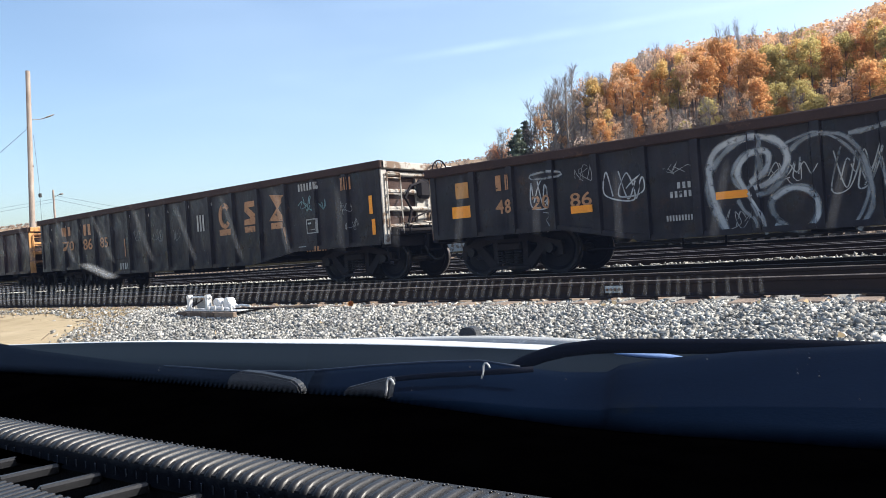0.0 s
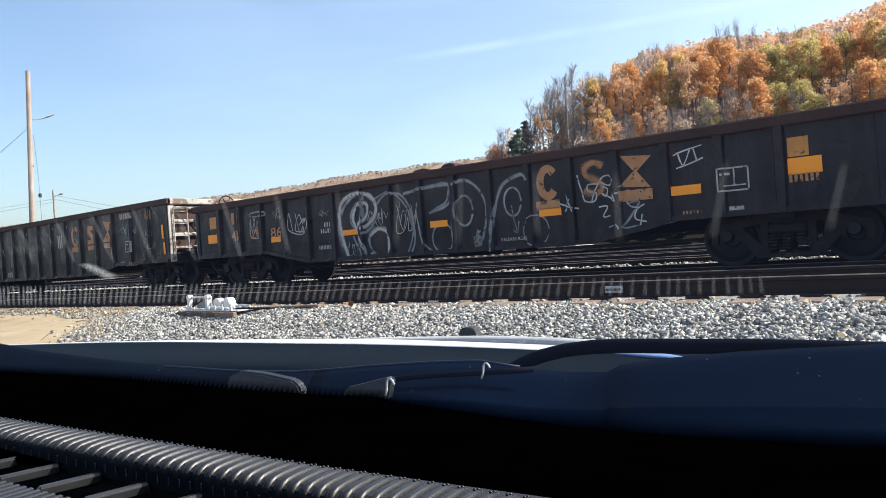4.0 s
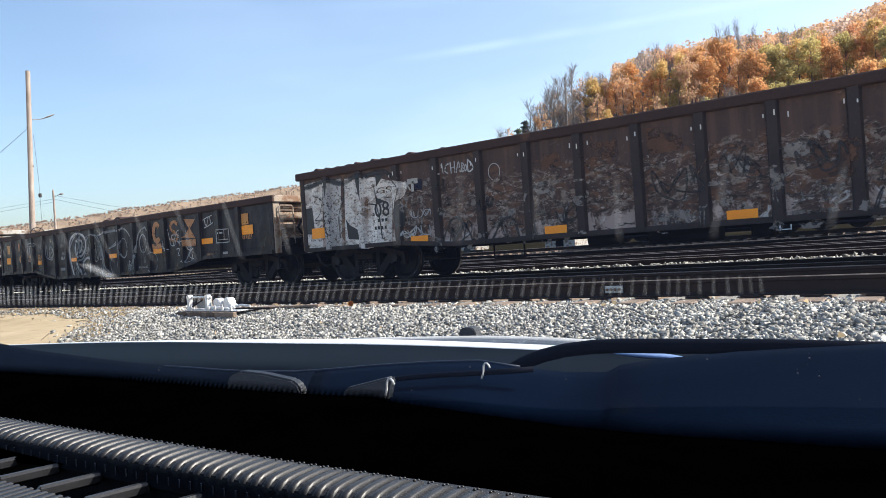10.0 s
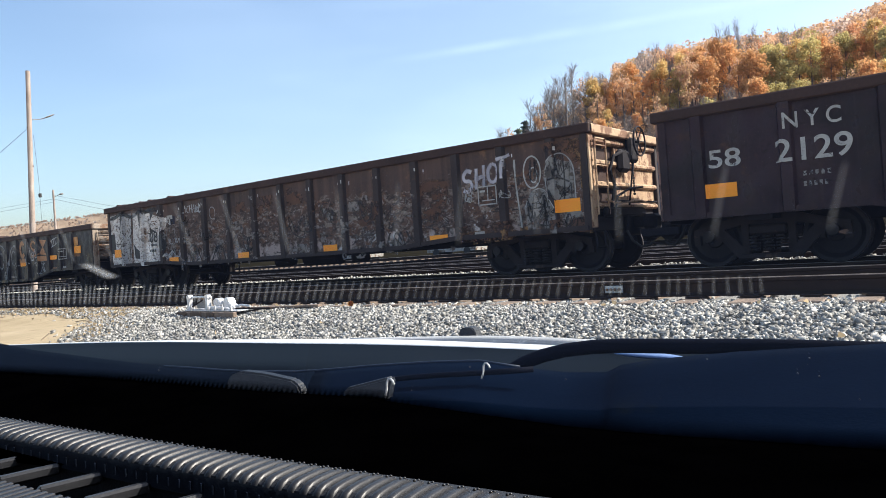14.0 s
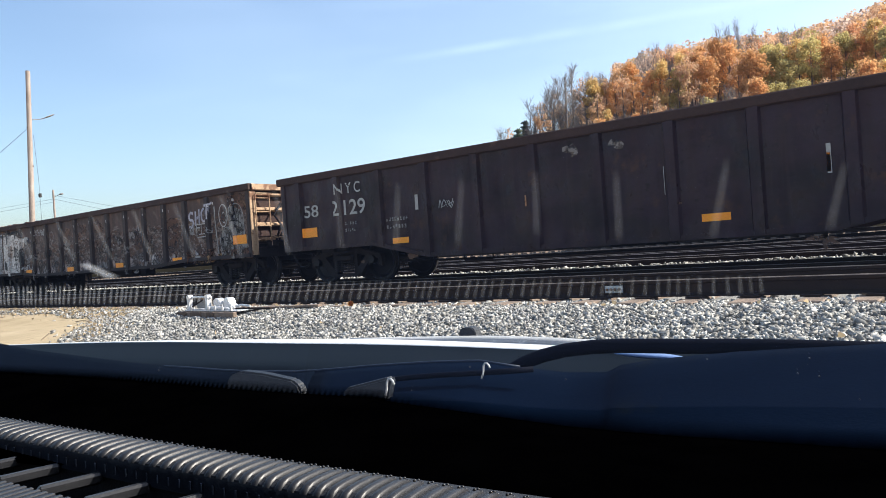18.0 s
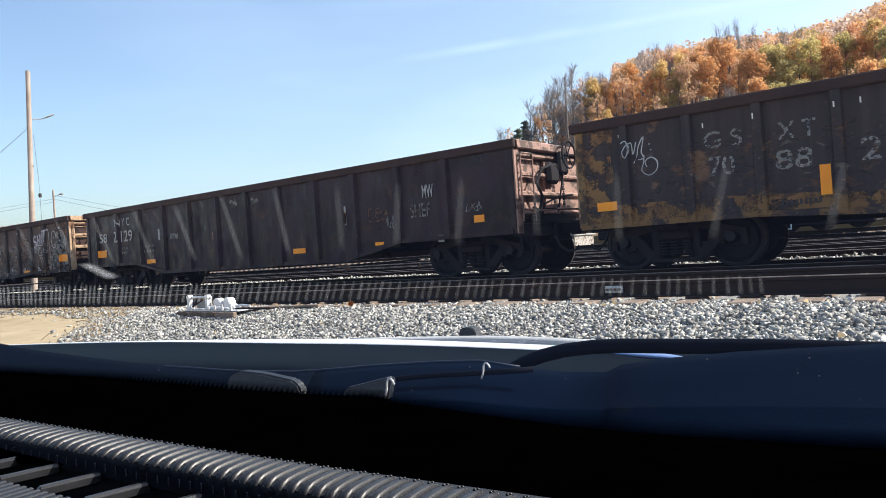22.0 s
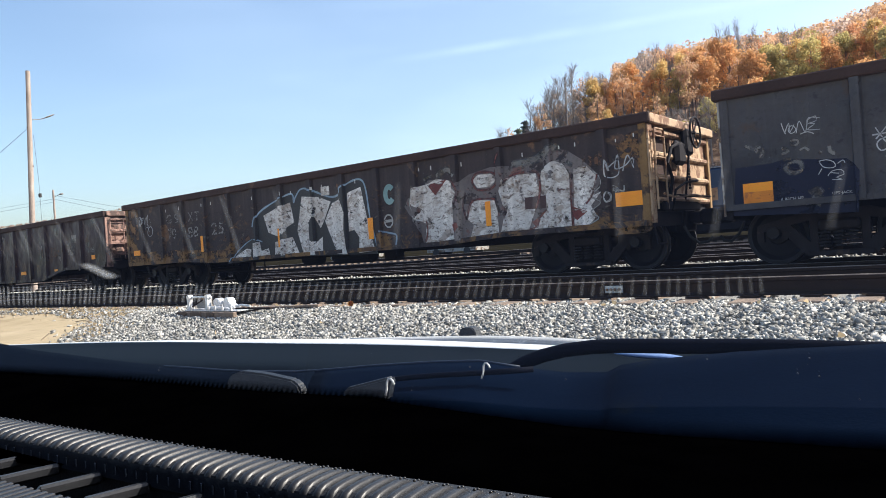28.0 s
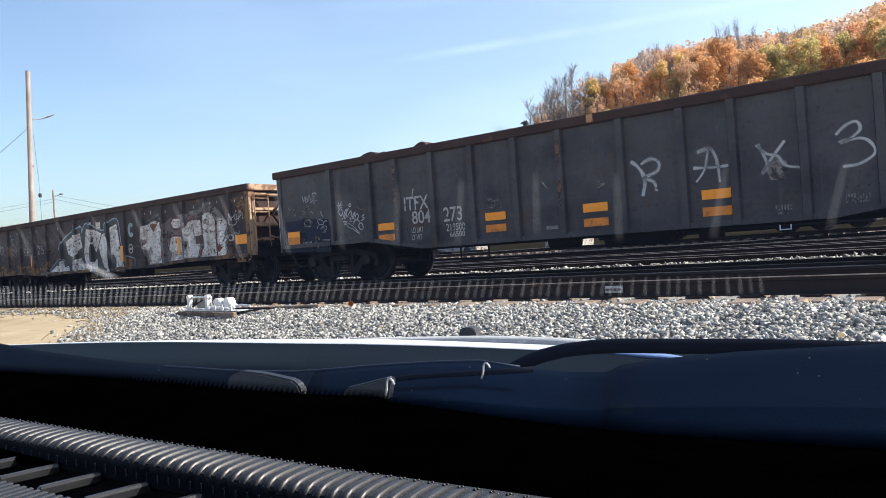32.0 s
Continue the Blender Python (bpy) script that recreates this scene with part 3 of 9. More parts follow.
def lying(rng, n):
    """Any heading, with a tilt of up to some forty degrees."""
    a, b, c = rng.uniform(0, 6.283, n), rng.normal(size=n) * 0.52, rng.normal(size=n) * 0.52
    o, i = np.zeros(n), np.ones(n)
    yaw = np.stack([np.cos(a), -np.sin(a), o, np.sin(a), np.cos(a), o, o, o, i], -1).reshape(n, 3, 3)
    rx = np.stack([i, o, o, o, np.cos(b), -np.sin(b), o, np.sin(b), np.cos(b)], -1).reshape(n, 3, 3)
    ry = np.stack([np.cos(c), o, np.sin(c), o, i, o, -np.sin(c), o, np.cos(c)], -1).reshape(n, 3, 3)
    return yaw @ rx @ ry


def stones(name, rng, places, low, high, mat, label):
    """Loose broken stones, each a crooked block of its own."""
    n = len(places)
    shape = STONE[None] * (1 + rng.uniform(-0.75, 0.35, (n, 8, 3)))
    size = rng.uniform(low, high, (n, 1, 1)) * rng.uniform(0.38, 1.25, (n, 1, 3)) * 0.5
    size = size * np.array([1.25, 0.95, 0.62])
    v = np.einsum("nij,nkj->nki", lying(rng, n), shape * size) + np.asarray(places)[:, None, :]
    f = (STONE_F[None] + 8 * np.arange(n)[:, None, None]).reshape(-1, 3)
    me = bpy.data.meshes.new(name)
    v = v.reshape(-1, 3)
    me.vertices.add(len(v))
    me.vertices.foreach_set("co", v.ravel())
    me.loops.add(f.size)
    me.loops.foreach_set("vertex_index", f.ravel())
    me.polygons.add(len(f))
    me.polygons.foreach_set("loop_start", np.arange(0, f.size, 3))
    me.update(calc_edges=True)
    me.materials.append(mat)
    return tagged(new(name, me), label, "gravel", kind="stuff")


rng = np.random.default_rng(5)


def strew(x0, x1, y0, y1, count, keep=None):
    out = []
    for x, y in zip(rng.uniform(x0, x1, count), rng.uniform(y0, y1, count)):
        if keep is None or keep(x, y):
            out.append((x, y, ground_z(x, y) + rng.uniform(-0.008, 0.022)))
    return out


def on_shoulder(x, y):
    edge = shoulder_foot(x) - 0.25 + 0.3 * noise.noise(Vector((x * 0.8, y * 0.8, 1)))
    if y < edge:
        return rng.uniform() < 0.05 * math.exp(-(edge - y) * 4.0)
    if y > 7.20 and abs((x + 30 + 0.28) % 0.56 - 0.28) < 0.13:
        return rng.uniform() < 0.05
    return not (NEAR_RAIL - 0.08 < y < NEAR_RAIL + 0.08)


stones("ballast", rng, strew(-7, 1.2, 5.0, 7.66, 48000, on_shoulder) + strew(-13, -7, 4.7, 7.66, 30000, on_shoulder) + strew(-28, -13, 6.2, 7.66, 11000, on_shoulder), 0.020, 0.056, M["ballast"],
       "loose light grey crushed stone piled beside the track")
stones("ballast", rng, strew(-30, 3, 7.9, 11.9, 5200), 0.03, 0.07, M["ballast"], "grey crushed stone between two railway tracks")
stones("ballast", rng, strew(-40, 4, 14.95, 15.95, 5200), 0.04, 0.09, M["ballast"], "heaped pale crushed stone between railway tracks")


# ---------------------------------------------------------------- tracks
RAIL = [(-0.075, -0.185), (0.075, -0.185), (0.075, -0.172), (0.02, -0.155), (0.011, -0.14), (0.011, -0.05), (0.036, -0.038), (0.036, -0.008), (0.026, 0.0),
        (-0.026, 0.0), (-0.036, -0.008), (-0.036, -0.038), (-0.011, -0.05), (-0.011, -0.14), (-0.02, -0.155), (-0.075, -0.172)]


def rail_bar(name, x0, x1, y, top, parent, tread):
    n = len(RAIL)
    v = [(x, y + a, top + b) for x in (x0, x1) for a, b in RAIL]
    f = [(i, (i + 1) % n, n + (i + 1) % n, n + i) for i in range(n)] + [tuple(range(n))[::-1], tuple(range(n, 2 * n))]
    ob = raw(name, v, f, M["rail_rust"], parent)
    ob.data.materials.append(M[tread])
    for i in (7, 8, 9):
        ob.data.polygons[i].material_index = 1
    return ob


def track(y, top, x0, x1, t0, t1, step, label, tread="bright_steel"):
    """Two rails on wooden ties; the ties from t0 to t1 are pieces of their own."""
    root = thing("railway_track", None, label, "track", kind="structure")
    for k, s in enumerate((-1, 1)):
        rail_bar("rail", x0, x1, y + s * HALF_GAUGE, top, root, tread)
    r = random.Random(int(y * 10))
    first = None
    x = t0
    while x < t1:
        zz = top - 0.185
        if first is None:
            first = part("tie", boxed(-0.115, 0.115, -1.3, 1.3, -0.17, 0.0, 0.012), M["tie_wood"], root)
            plate = part("tie_plate", boxed(-0.09, 0.09, -0.17, 0.17, 0.0, 0.018, 0.004), M["rail_rust"], root)
            first.matrix_basis, plate.matrix_basis = pose(x, y, zz - 0.015), pose(x, y - HALF_GAUGE, zz - 0.012)
        else:
            share(first, x + r.uniform(-0.03, 0.03), y + r.uniform(-0.06, 0.06), zz - 0.015 + r.uniform(-0.006, 0.004), 0, 0, r.uniform(-2, 2), root)
            share(plate, x, y - HALF_GAUGE, zz - 0.012, 0, 0, 0, root)
        x += step
    return root


near_track = track(NEAR_RAIL + HALF_GAUGE, NEAR_TOP, -140, 40, -30, 3.2, 0.56, "empty rusty railway track on weathered wooden ties", "dull_tread")
bar = part("joint_bar", boxed(-0.11, 0.11, -0.022, 0.0, -0.135, -0.05, 0.006), M["pale_bar"], near_track, "pale bolted joint bar")
bar.matrix_basis = pose(-3.52, NEAR_RAIL - 0.014, NEAR_TOP)
for k in range(4):
    b = bmesh.new()
    cyl(b, (0, 0, 0), (0, -0.03, 0), 0.016, seg=6)
    o = part("bolt", b, M["grey_end"], near_track)
    o.matrix_basis = pose(-3.52 - 0.075 + 0.05 * k, NEAR_RAIL - 0.036, NEAR_TOP - 0.092)
track(TRAIN_Y, 0.0, -300, 60, -30, 4, 0.56, "railway track under the moving freight train")
FAR_TRACKS = ((18.0, 0.0), (22.6, 0.02), (27.0, 0.05), (31.5, 0.08), (36.5, 0.30))
for yy, zz in FAR_TRACKS:
    root = track(yy, zz, -300, 60, -45, -44.9, 1.0, "yard track with dull worn rails on dark ballast")
    v, f = [], []
    r = random.Random(int(yy))
    for i in range(150):
        x = -80 + 0.6 * i
        w, z1 = 0.115, zz - 0.19 + r.uniform(-0.01, 0.01)
        k = len(v)
        v += [(x + a, yy + b, c) for c in (z1 - 0.1, z1) for a, b in ((-w, -1.3), (w, -1.3), (w, 1.3), (-w, 1.3))]
        f += [(k, k + 1, k + 5, k + 4), (k + 1, k + 2, k + 6, k + 5), (k + 2, k + 3, k + 7, k + 6), (k + 3, k, k + 4, k + 7), (k + 4, k + 5, k + 6, k + 7)]
    tagged(raw("ties", v, f, M["tie_wood"], root), kind="stuff")


# ---------------------------------------------------------------- freight cars
HW = 1.68          # half the width of a car body
TRUCK, BASE, RADIUS = 1.43, 0.90, 0.457


def wheel_profile():
    side = [(0.10, -0.80), (0.13, -0.80), (0.15, -0.78), (0.33, -0.755), (0.395, -0.80), (0.45, -0.80), (RADIUS, -0.79), (RADIUS + 0.002, -0.71),
            (RADIUS + 0.028, -0.70), (RADIUS + 0.026, -0.675), (0.40, -0.665), (0.36, -0.69), (0.17, -0.66), (0.13, -0.63), (0.085, -0.62)]
    return side + [(r, -h) for r, h in reversed(side)]


SPRING = None


def truck_at(root, x, mats):
    """A two-axle freight truck: side frames, bolster, springs and two wheelsets."""
    global SPRING
    root_part = part("truck", boxed(-0.2, 0.2, -1.0, 1.0, 0.42, 0.62, 0.03), M["underframe"], root)
    root_part.matrix_basis = pose(x, 0, 0)
    top_bar = [(-1.14, 0.62), (-0.75, 0.71), (-0.40, 0.81), (0.40, 0.81), (0.75, 0.71), (1.14, 0.62), (1.14, 0.50), (0.80, 0.57), (0.40, 0.66), (-0.40, 0.66), (-0.80, 0.57), (-1.14, 0.50)]
    for s in (-1, 1):
        b = bmesh.new()
        ya, yb = s * 1.0 - 0.07, s * 1.0 + 0.07
        prism(b, top_bar, ya, yb)
        for k in (-1, 1):
            arm = [(k * 0.86, 0.59), (k * 0.68, 0.62), (k * 0.34, 0.27), (k * 0.34, 0.13), (k * 0.46, 0.13)]
            prism(b, arm, ya + 0.01, yb - 0.01)
            box(b, k * 0.34 - 0.055, k * 0.34 + 0.055, ya + 0.015, yb - 0.015, 0.15, 0.70)
            box(b, k * 1.10 - 0.05, k * 1.10 + 0.05, ya + 0.02, yb - 0.02, 0.36, 0.56)
            box(b, k * 0.75 - 0.04, k * 0.75 + 0.04, ya + 0.02, yb - 0.02, 0.38, 0.60)
        box(b, -0.44, 0.44, ya - 0.03, yb + 0.03, 0.12, 0.19, 0.01)
        sf = part("side_frame", b, M["frame_steel"], root_part)
        part("bolster_end", boxed(-0.27, 0.27, min(s * 0.9, s * 1.12), max(s * 0.9, s * 1.12), 0.49, 0.65, 0.03), M["frame_steel"], root_part)
        for k in (-1, 1):
            b = bmesh.new()
            cyl(b, (k * BASE, s * 1.02, 0.5), (k * BASE, s * 1.13, 0.5), 0.105, 0.09, 14)
            part("bearing_cap", b, M["steel_wheel"], root_part)
        for k in range(3):
            b = bmesh.new()
            for j in range(5):
                cyl(b, (-0.2 + 0.2 * k, s * 1.09, 0.25 + 0.05 * j), (-0.2 + 0.2 * k, s * 1.09, 0.275 + 0.05 * j), 0.085, seg=10)
            part("spring", b, M["steel_wheel"], root_part)
    wheels = []
    for k in (-1, 1):
        if WHEEL[0] is None:
            w = part("wheelset", spin(wheel_profile(), "y", 32), M["steel_wheel"], root_part, smooth=False)
            w.data.materials.append(M["rim_steel"])
            for k0 in (5, 6, 22, 23):
                for q in range(32 * k0, 32 * k0 + 32):
                    w.data.polygons[q].material_index = 1
            WHEEL[0] = w
        else:
            w = share(WHEEL[0], parent=root_part)
        w.matrix_basis = pose(k * BASE, 0, RADIUS)
        wheels.append((w, k * BASE))
    return wheels


WHEEL = [None]
MOVING_CARS, MOVING_WHEELS = [], []


def rungs(root, face, x, y0, y1, zs, mat, out):
    for z in zs:
        b = bmesh.new()
        if face == "end":
            tube(b, [(x, y0, z - 0.03), (x + out, y0, z), (x + out, y1, z), (x, y1, z - 0.03)], 0.013)
        else:
            tube(b, [(y0, x, z - 0.03), (y0, x + out, z), (y1, x + out, z), (y1, x, z - 0.03)], 0.013)
        part("grab_iron", b, mat, root)


def gondola(left, right, top, low_end, low_mid, paint, end_paint, label, posts=([], 0.18), chord_mat=None, corner=None, slope=(2.9, 4.4), wheel_end="right", bulged=False, post_mat=None):
    """An open gondola car; returns the root and its length."""
    L = right - left
    root = thing("gondola_car", pose(left, TRAIN_Y, 0), label, "freight car", "cars of the freight train")
    chord_mat = chord_mat or M["chord_rust"]
    s0, s1 = slope
    line = [(0.06, low_end), (s0, low_end), (s1, low_mid), (L - s1, low_mid), (L - s0, low_end), (L - 0.06, low_end), (L - 0.06, top - 0.1), (0.06, top - 0.1)]
    for s in (-1, 1):
        y = s * (HW - 0.06)
        part("side_wall", prism(bmesh.new(), line, min(y, y - s * 0.02), max(y, y - s * 0.02)), paint, root)
        flange = [(a, b) for a, b in line[:6]] + [(a, b + 0.09) for a, b in line[:6][::-1]]
        ya, yb = s * (HW - 0.06), s * (HW - 0.005)
        part("side_sill", prism(bmesh.new(), flange, min(ya, yb), max(ya, yb)), post_mat or paint, root)
        b = boxed(-0.09, L + 0.09, min(s * (HW - 0.12), s * (HW + 0.03)), max(s * (HW - 0.12), s * (HW + 0.03)), top - 0.17, top, 0.02)
        part("top_chord", b, chord_mat, root)
        for x in posts[0]:
            if x > L - 0.35:
                continue
            zl = low_end if x < s0 or x > L - s0 else low_mid if s1 < x < L - s1 else low_mid + (low_end - low_mid) * (min(abs(x - s1), abs(x - L + s1)) / (s1 - s0))
            w = posts[1]
            b = bmesh.new()
            o = [(x - w / 2, zl + 0.02), (x + w / 2, zl + 0.02), (x + w / 2, top - 0.16), (x - w / 2, top - 0.16)]
            ya, yb = s * (HW - 0.06), s * (HW + 0.015)
            prism(b, o, min(ya, yb), max(ya, yb))
            for v in b.verts:
                if abs(v.co.y - yb) < 1e-4:
                    v.co.x = x + (v.co.x - x) * 0.7
            part("side_post", b, post_mat or paint, root)
        for k in (0, 1):
            xa = 0.0 if k == 0 else L - 0.13
            ya, yb = s * (HW - 0.16), s * (HW - 0.035)
            part("corner_post", boxed(xa, xa + 0.13, min(ya, yb), max(ya, yb), low_end, top - 0.15, 0.012), corner or paint, root)
    part("floor", boxed(0.1, L - 0.1, -HW + 0.08, HW - 0.08, 1.0, 1.08), M["underframe"], root)
    part("centre_sill", boxed(-0.1, L + 0.1, -0.22, 0.22, 0.62, 1.0, 0.02), M["underframe"], root)
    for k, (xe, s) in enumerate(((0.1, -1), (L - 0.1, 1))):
        # on ribbed ends the wall is coloured dark for shade between the ribs
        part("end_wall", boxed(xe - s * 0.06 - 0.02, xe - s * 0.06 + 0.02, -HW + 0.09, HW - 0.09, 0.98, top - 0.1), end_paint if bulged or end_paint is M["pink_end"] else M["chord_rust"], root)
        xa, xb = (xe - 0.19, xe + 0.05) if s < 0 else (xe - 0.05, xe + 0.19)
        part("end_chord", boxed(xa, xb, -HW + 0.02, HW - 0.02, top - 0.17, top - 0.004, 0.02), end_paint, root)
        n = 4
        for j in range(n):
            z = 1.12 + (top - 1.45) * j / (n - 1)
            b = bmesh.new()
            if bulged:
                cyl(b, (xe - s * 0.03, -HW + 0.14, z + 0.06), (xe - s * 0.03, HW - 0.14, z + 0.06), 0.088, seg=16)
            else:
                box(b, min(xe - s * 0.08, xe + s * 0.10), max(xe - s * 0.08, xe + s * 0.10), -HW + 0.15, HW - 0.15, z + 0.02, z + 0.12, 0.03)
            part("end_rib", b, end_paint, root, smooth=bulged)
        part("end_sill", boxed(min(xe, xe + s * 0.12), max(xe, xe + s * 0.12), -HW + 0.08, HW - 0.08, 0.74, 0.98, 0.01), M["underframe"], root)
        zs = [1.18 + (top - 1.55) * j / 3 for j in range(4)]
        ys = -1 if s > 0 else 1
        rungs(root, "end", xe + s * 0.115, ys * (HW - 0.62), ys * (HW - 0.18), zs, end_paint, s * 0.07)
        # ladder stiles and the sagging handrail beside them
        b = bmesh.new()
        xl, ya, yb = xe + s * 0.185, ys * (HW - 0.18), ys * (HW - 0.62)
        bent(b, [(xl, ya, 1.02), (xl, ya, top - 0.30), (xl, ya - ys * 0.04, top - 0.25), (xl, yb + ys * 0.04, top - 0.25), (xl, yb, top - 0.30), (xl, yb, 1.02)], 0.019, 7)
        part("ladder_stile", b, end_paint, root)
        b = bmesh.new()
        bent(b, [(xe + s * 0.1, yb - ys * 0.05, 1.30), (xe + s * 0.26, yb - ys * 0.12, 1.22), (xe + s * 0.30, 0.0, 1.27), (xe + s * 0.26, -yb + ys * 0.12, 1.22), (xe + s * 0.1, -yb + ys * 0.05, 1.30)], 0.020, 7)
        part("handrail", b, end_paint, root)
        # coupler, its striker and the hose
        b = bmesh.new()
        box(b, min(xe, xe + s * 0.2), max(xe, xe + s * 0.2), -0.3, 0.3, 0.62, 1.02, 0.03)
        box(b, min(xe + s * 0.2, xe + s * 0.42), max(xe + s * 0.2, xe + s * 0.42), -0.08, 0.08, 0.76, 0.96, 0.02)
        box(b, min(xe + s * 0.40, xe + s * 0.68), max(xe + s * 0.40, xe + s * 0.68), -0.17, 0.14, 0.72, 1.0, 0.05)
        part("coupler", b, M["underframe"], root)
        b = bmesh.new()
        bent(b, [(xe + s * 0.18, -0.35, 0.72), (xe + s * 0.28, -0.34, 0.52), (xe + s * 0.42, -0.3, 0.40), (xe + s * 0.56, -0.24, 0.42), (xe + s * 0.62, -0.2, 0.5)], 0.026, 7)
        part("air_hose", b, M["rubber"], root)
        b = bmesh.new()
        tube(b, [(xe + s * 0.1, ys * (HW - 0.15), 0.78), (xe + s * 0.16, ys * (HW - 0.1), 0.45), (xe + s * 0.16, ys * (HW - 0.45), 0.45), (xe + s * 0.1, ys * (HW - 0.5), 0.78)], 0.016)
        part("stirrup", b, M["underframe"], root)
    # upright angle at the ends' near corner, with bolt heads, and pipes of the brake
    for xe, s in ((0.0, -1), (L, 1)):
        b = bmesh.new()
        box(b, min(xe, xe + s * 0.035), max(xe, xe + s * 0.035), -HW + 0.05, -HW + 0.24, 0.80, top - 0.18, 0.008)
        for i in range(9):
            z = 0.95 + (top - 1.25) * i / 8
            cyl(b, (xe + s * 0.03, -HW + 0.15, z), (xe + s * 0.05, -HW + 0.15, z), 0.018, seg=6)
        part("corner_angle", b, end_paint, root)
        b = bmesh.new()
        bent(b, [(xe + s * 0.10, -0.9, 1.0), (xe + s * 0.12, -0.75, 1.35), (xe + s * 0.12, -0.2, 1.5), (xe + s * 0.12, 0.45, 1.55)], 0.022, 6)
        box(b, min(xe + s * 0.06, xe + s * 0.20), max(xe + s * 0.06, xe + s * 0.20), -0.75, 0.95, 1.24, 1.27, 0.01)
        part("brake_gear", b, M["underframe"], root, "dark brake platform, valve and pipe")
    # hand brake on one end
    xe, s = (L - 0.1, 1) if wheel_end == "right" else (0.1, -1)
    b = bmesh.new()
    cx, cy, cz = xe + s * 0.31, 0.22, top - 0.20
    ring = [(cx, cy + 0.28 * math.cos(a), cz + 0.28 * math.sin(a)) for a in [2 * math.pi * i / 20 for i in range(21)]]
    bent(b, ring, 0.018, 6)
    for i in range(6):
        a = 2 * math.pi * i / 6
        cyl(b, (cx - s * 0.03, cy, cz), (cx, cy + 0.28 * math.cos(a), cz + 0.28 * math.sin(a)), 0.012, seg=5)
    cyl(b, (cx, cy, cz), (cx - s * 0.15, cy, cz), 0.03, seg=8)
    part("brake_wheel", b, M["underframe"], root)
    part("brake_housing", boxed(min(xe + s * 0.1, xe + s * 0.22), max(xe + s * 0.1, xe + s * 0.22), cy - 0.24, cy + 0.16, cz - 0.40, cz + 0.10, 0.05), M["underframe"], root)
    b = bmesh.new()
    for i in range(14):
        z = cz - 0.34 - 0.05 * i
        box(b, xe + s * 0.18 - 0.012, xe + s * 0.18 + 0.012, cy - 0.1 - 0.02 * (i % 2), cy - 0.07 + 0.02 * (i % 2), z - 0.03, z + 0.012)
    part("brake_chain", b, M["underframe"], root)
    # sunlit wall behind the brake gear, painted as a pale sheet; lever and rod
    part("end_panel", boxed(min(xe - s * 0.03, xe + s * 0.03), max(xe - s * 0.03, xe + s * 0.03), -0.35, HW - 0.15, 1.15, top - 0.18, 0.006), end_paint, root)
    b = bmesh.new()
    box(b, min(xe + s * 0.10, xe + s * 0.20), max(xe + s * 0.10, xe + s * 0.20), -1.2, 0.6, 0.98, 1.16, 0.04)
    bent(b, [(xe + s * 0.15, -0.90, 1.1), (xe + s * 0.17, -0.72, top - 1.05), (xe + s * 0.17, -0.92, top - 0.80), (xe + s * 0.17, -0.70, top - 0.52), (xe + s * 0.17, -0.30, top - 0.42)], 0.030, 7)
    box(b, min(xe + s * 0.05, xe + s * 0.20), max(xe + s * 0.05, xe + s * 0.20), -0.42, 0.02, top - 0.80, top - 0.36, 0.07)
    tube(b, [(xe + s * 0.16, -0.1, 1.2), (xe + s * 0.2, 0.12, top - 0.6)], 0.018)
    part("brake_gear", b, M["underframe"], root, "black brake gear on the car end")
    # gear below the floor
    b = bmesh.new()
    cyl(b, (L * 0.5 - 0.1, -0.75, 0.62), (L * 0.5 + 1.1, -0.75, 0.62), 0.19, seg=14)
    part("air_reservoir", b, M["underframe"], root)
    b = bmesh.new()
    cyl(b, (L * 0.5 - 1.3, -0.7, 0.6), (L * 0.5 - 0.7, -0.7, 0.6), 0.14, seg=12)
    part("brake_cylinder", b, M["underframe"], root)
    part("brake_valve", boxed(L * 0.5 + 1.6, L * 0.5 + 1.95, -0.95, -0.6, 0.45, 0.75, 0.04), M["underframe"], root)
    b = bmesh.new()
    tube(b, [(3.0, -0.9, 0.42), (L * 0.4, -0.9, 0.36), (L * 0.6, -0.9, 0.36), (L - 3.0, -0.9, 0.42)], 0.02)
    tube(b, [(L * 0.3, -1.0, 0.7), (L * 0.3, -1.0, 0.36), (L * 0.3 + 0.7, -1.0, 0.36), (L * 0.3 + 0.7, -1.0, 0.7)], 0.018)
    part("brake_rod", b, M["underframe"], root)
    for x in (L * 0.25, L * 0.75):
        part("cross_bearer", boxed(x - 0.08, x + 0.08, -HW + 0.1, HW - 0.1, 0.72, 1.0), M["underframe"], root)
    for x in (TRUCK, L - TRUCK):
        part("body_bolster", boxed(x - 0.2, x + 0.2, -HW + 0.1, HW - 0.1, 0.72, 1.0), M["underframe"], root)
        for w, k in truck_at(root, x, None):
            MOVING_WHEELS.append((w, k))
    MOVING_CARS.append((root, left))
    return root, L


for key, scale, low, high in (("letter_white", 9, 0.30, 0.42), ("letter_orange", 8, 0.31, 0.40), ("spray_white", 7, 0.26, 0.42), ("spray_red", 6, 0.36, 0.46), ("spray_silver", 5, 0.35, 0.40), ("sticker_dark", 12, 0.30, 0.40)):
    chipped(M[key], scale, low, high)
M["mustard_chips"] = chipped(material("mustard_chips", (0.15, 0.074, 0.026), (0.25, 0.132, 0.046), 0.75, 0, 2.0, 25, 0.25, (0.07, 0.034, 0.017), 3.2, 0.50), 2.6, 0.465, 0.52)

# where the side posts of each car stand, and their width
def even(first, step, count, w):
    return [first + step * k for k in range(count)], w


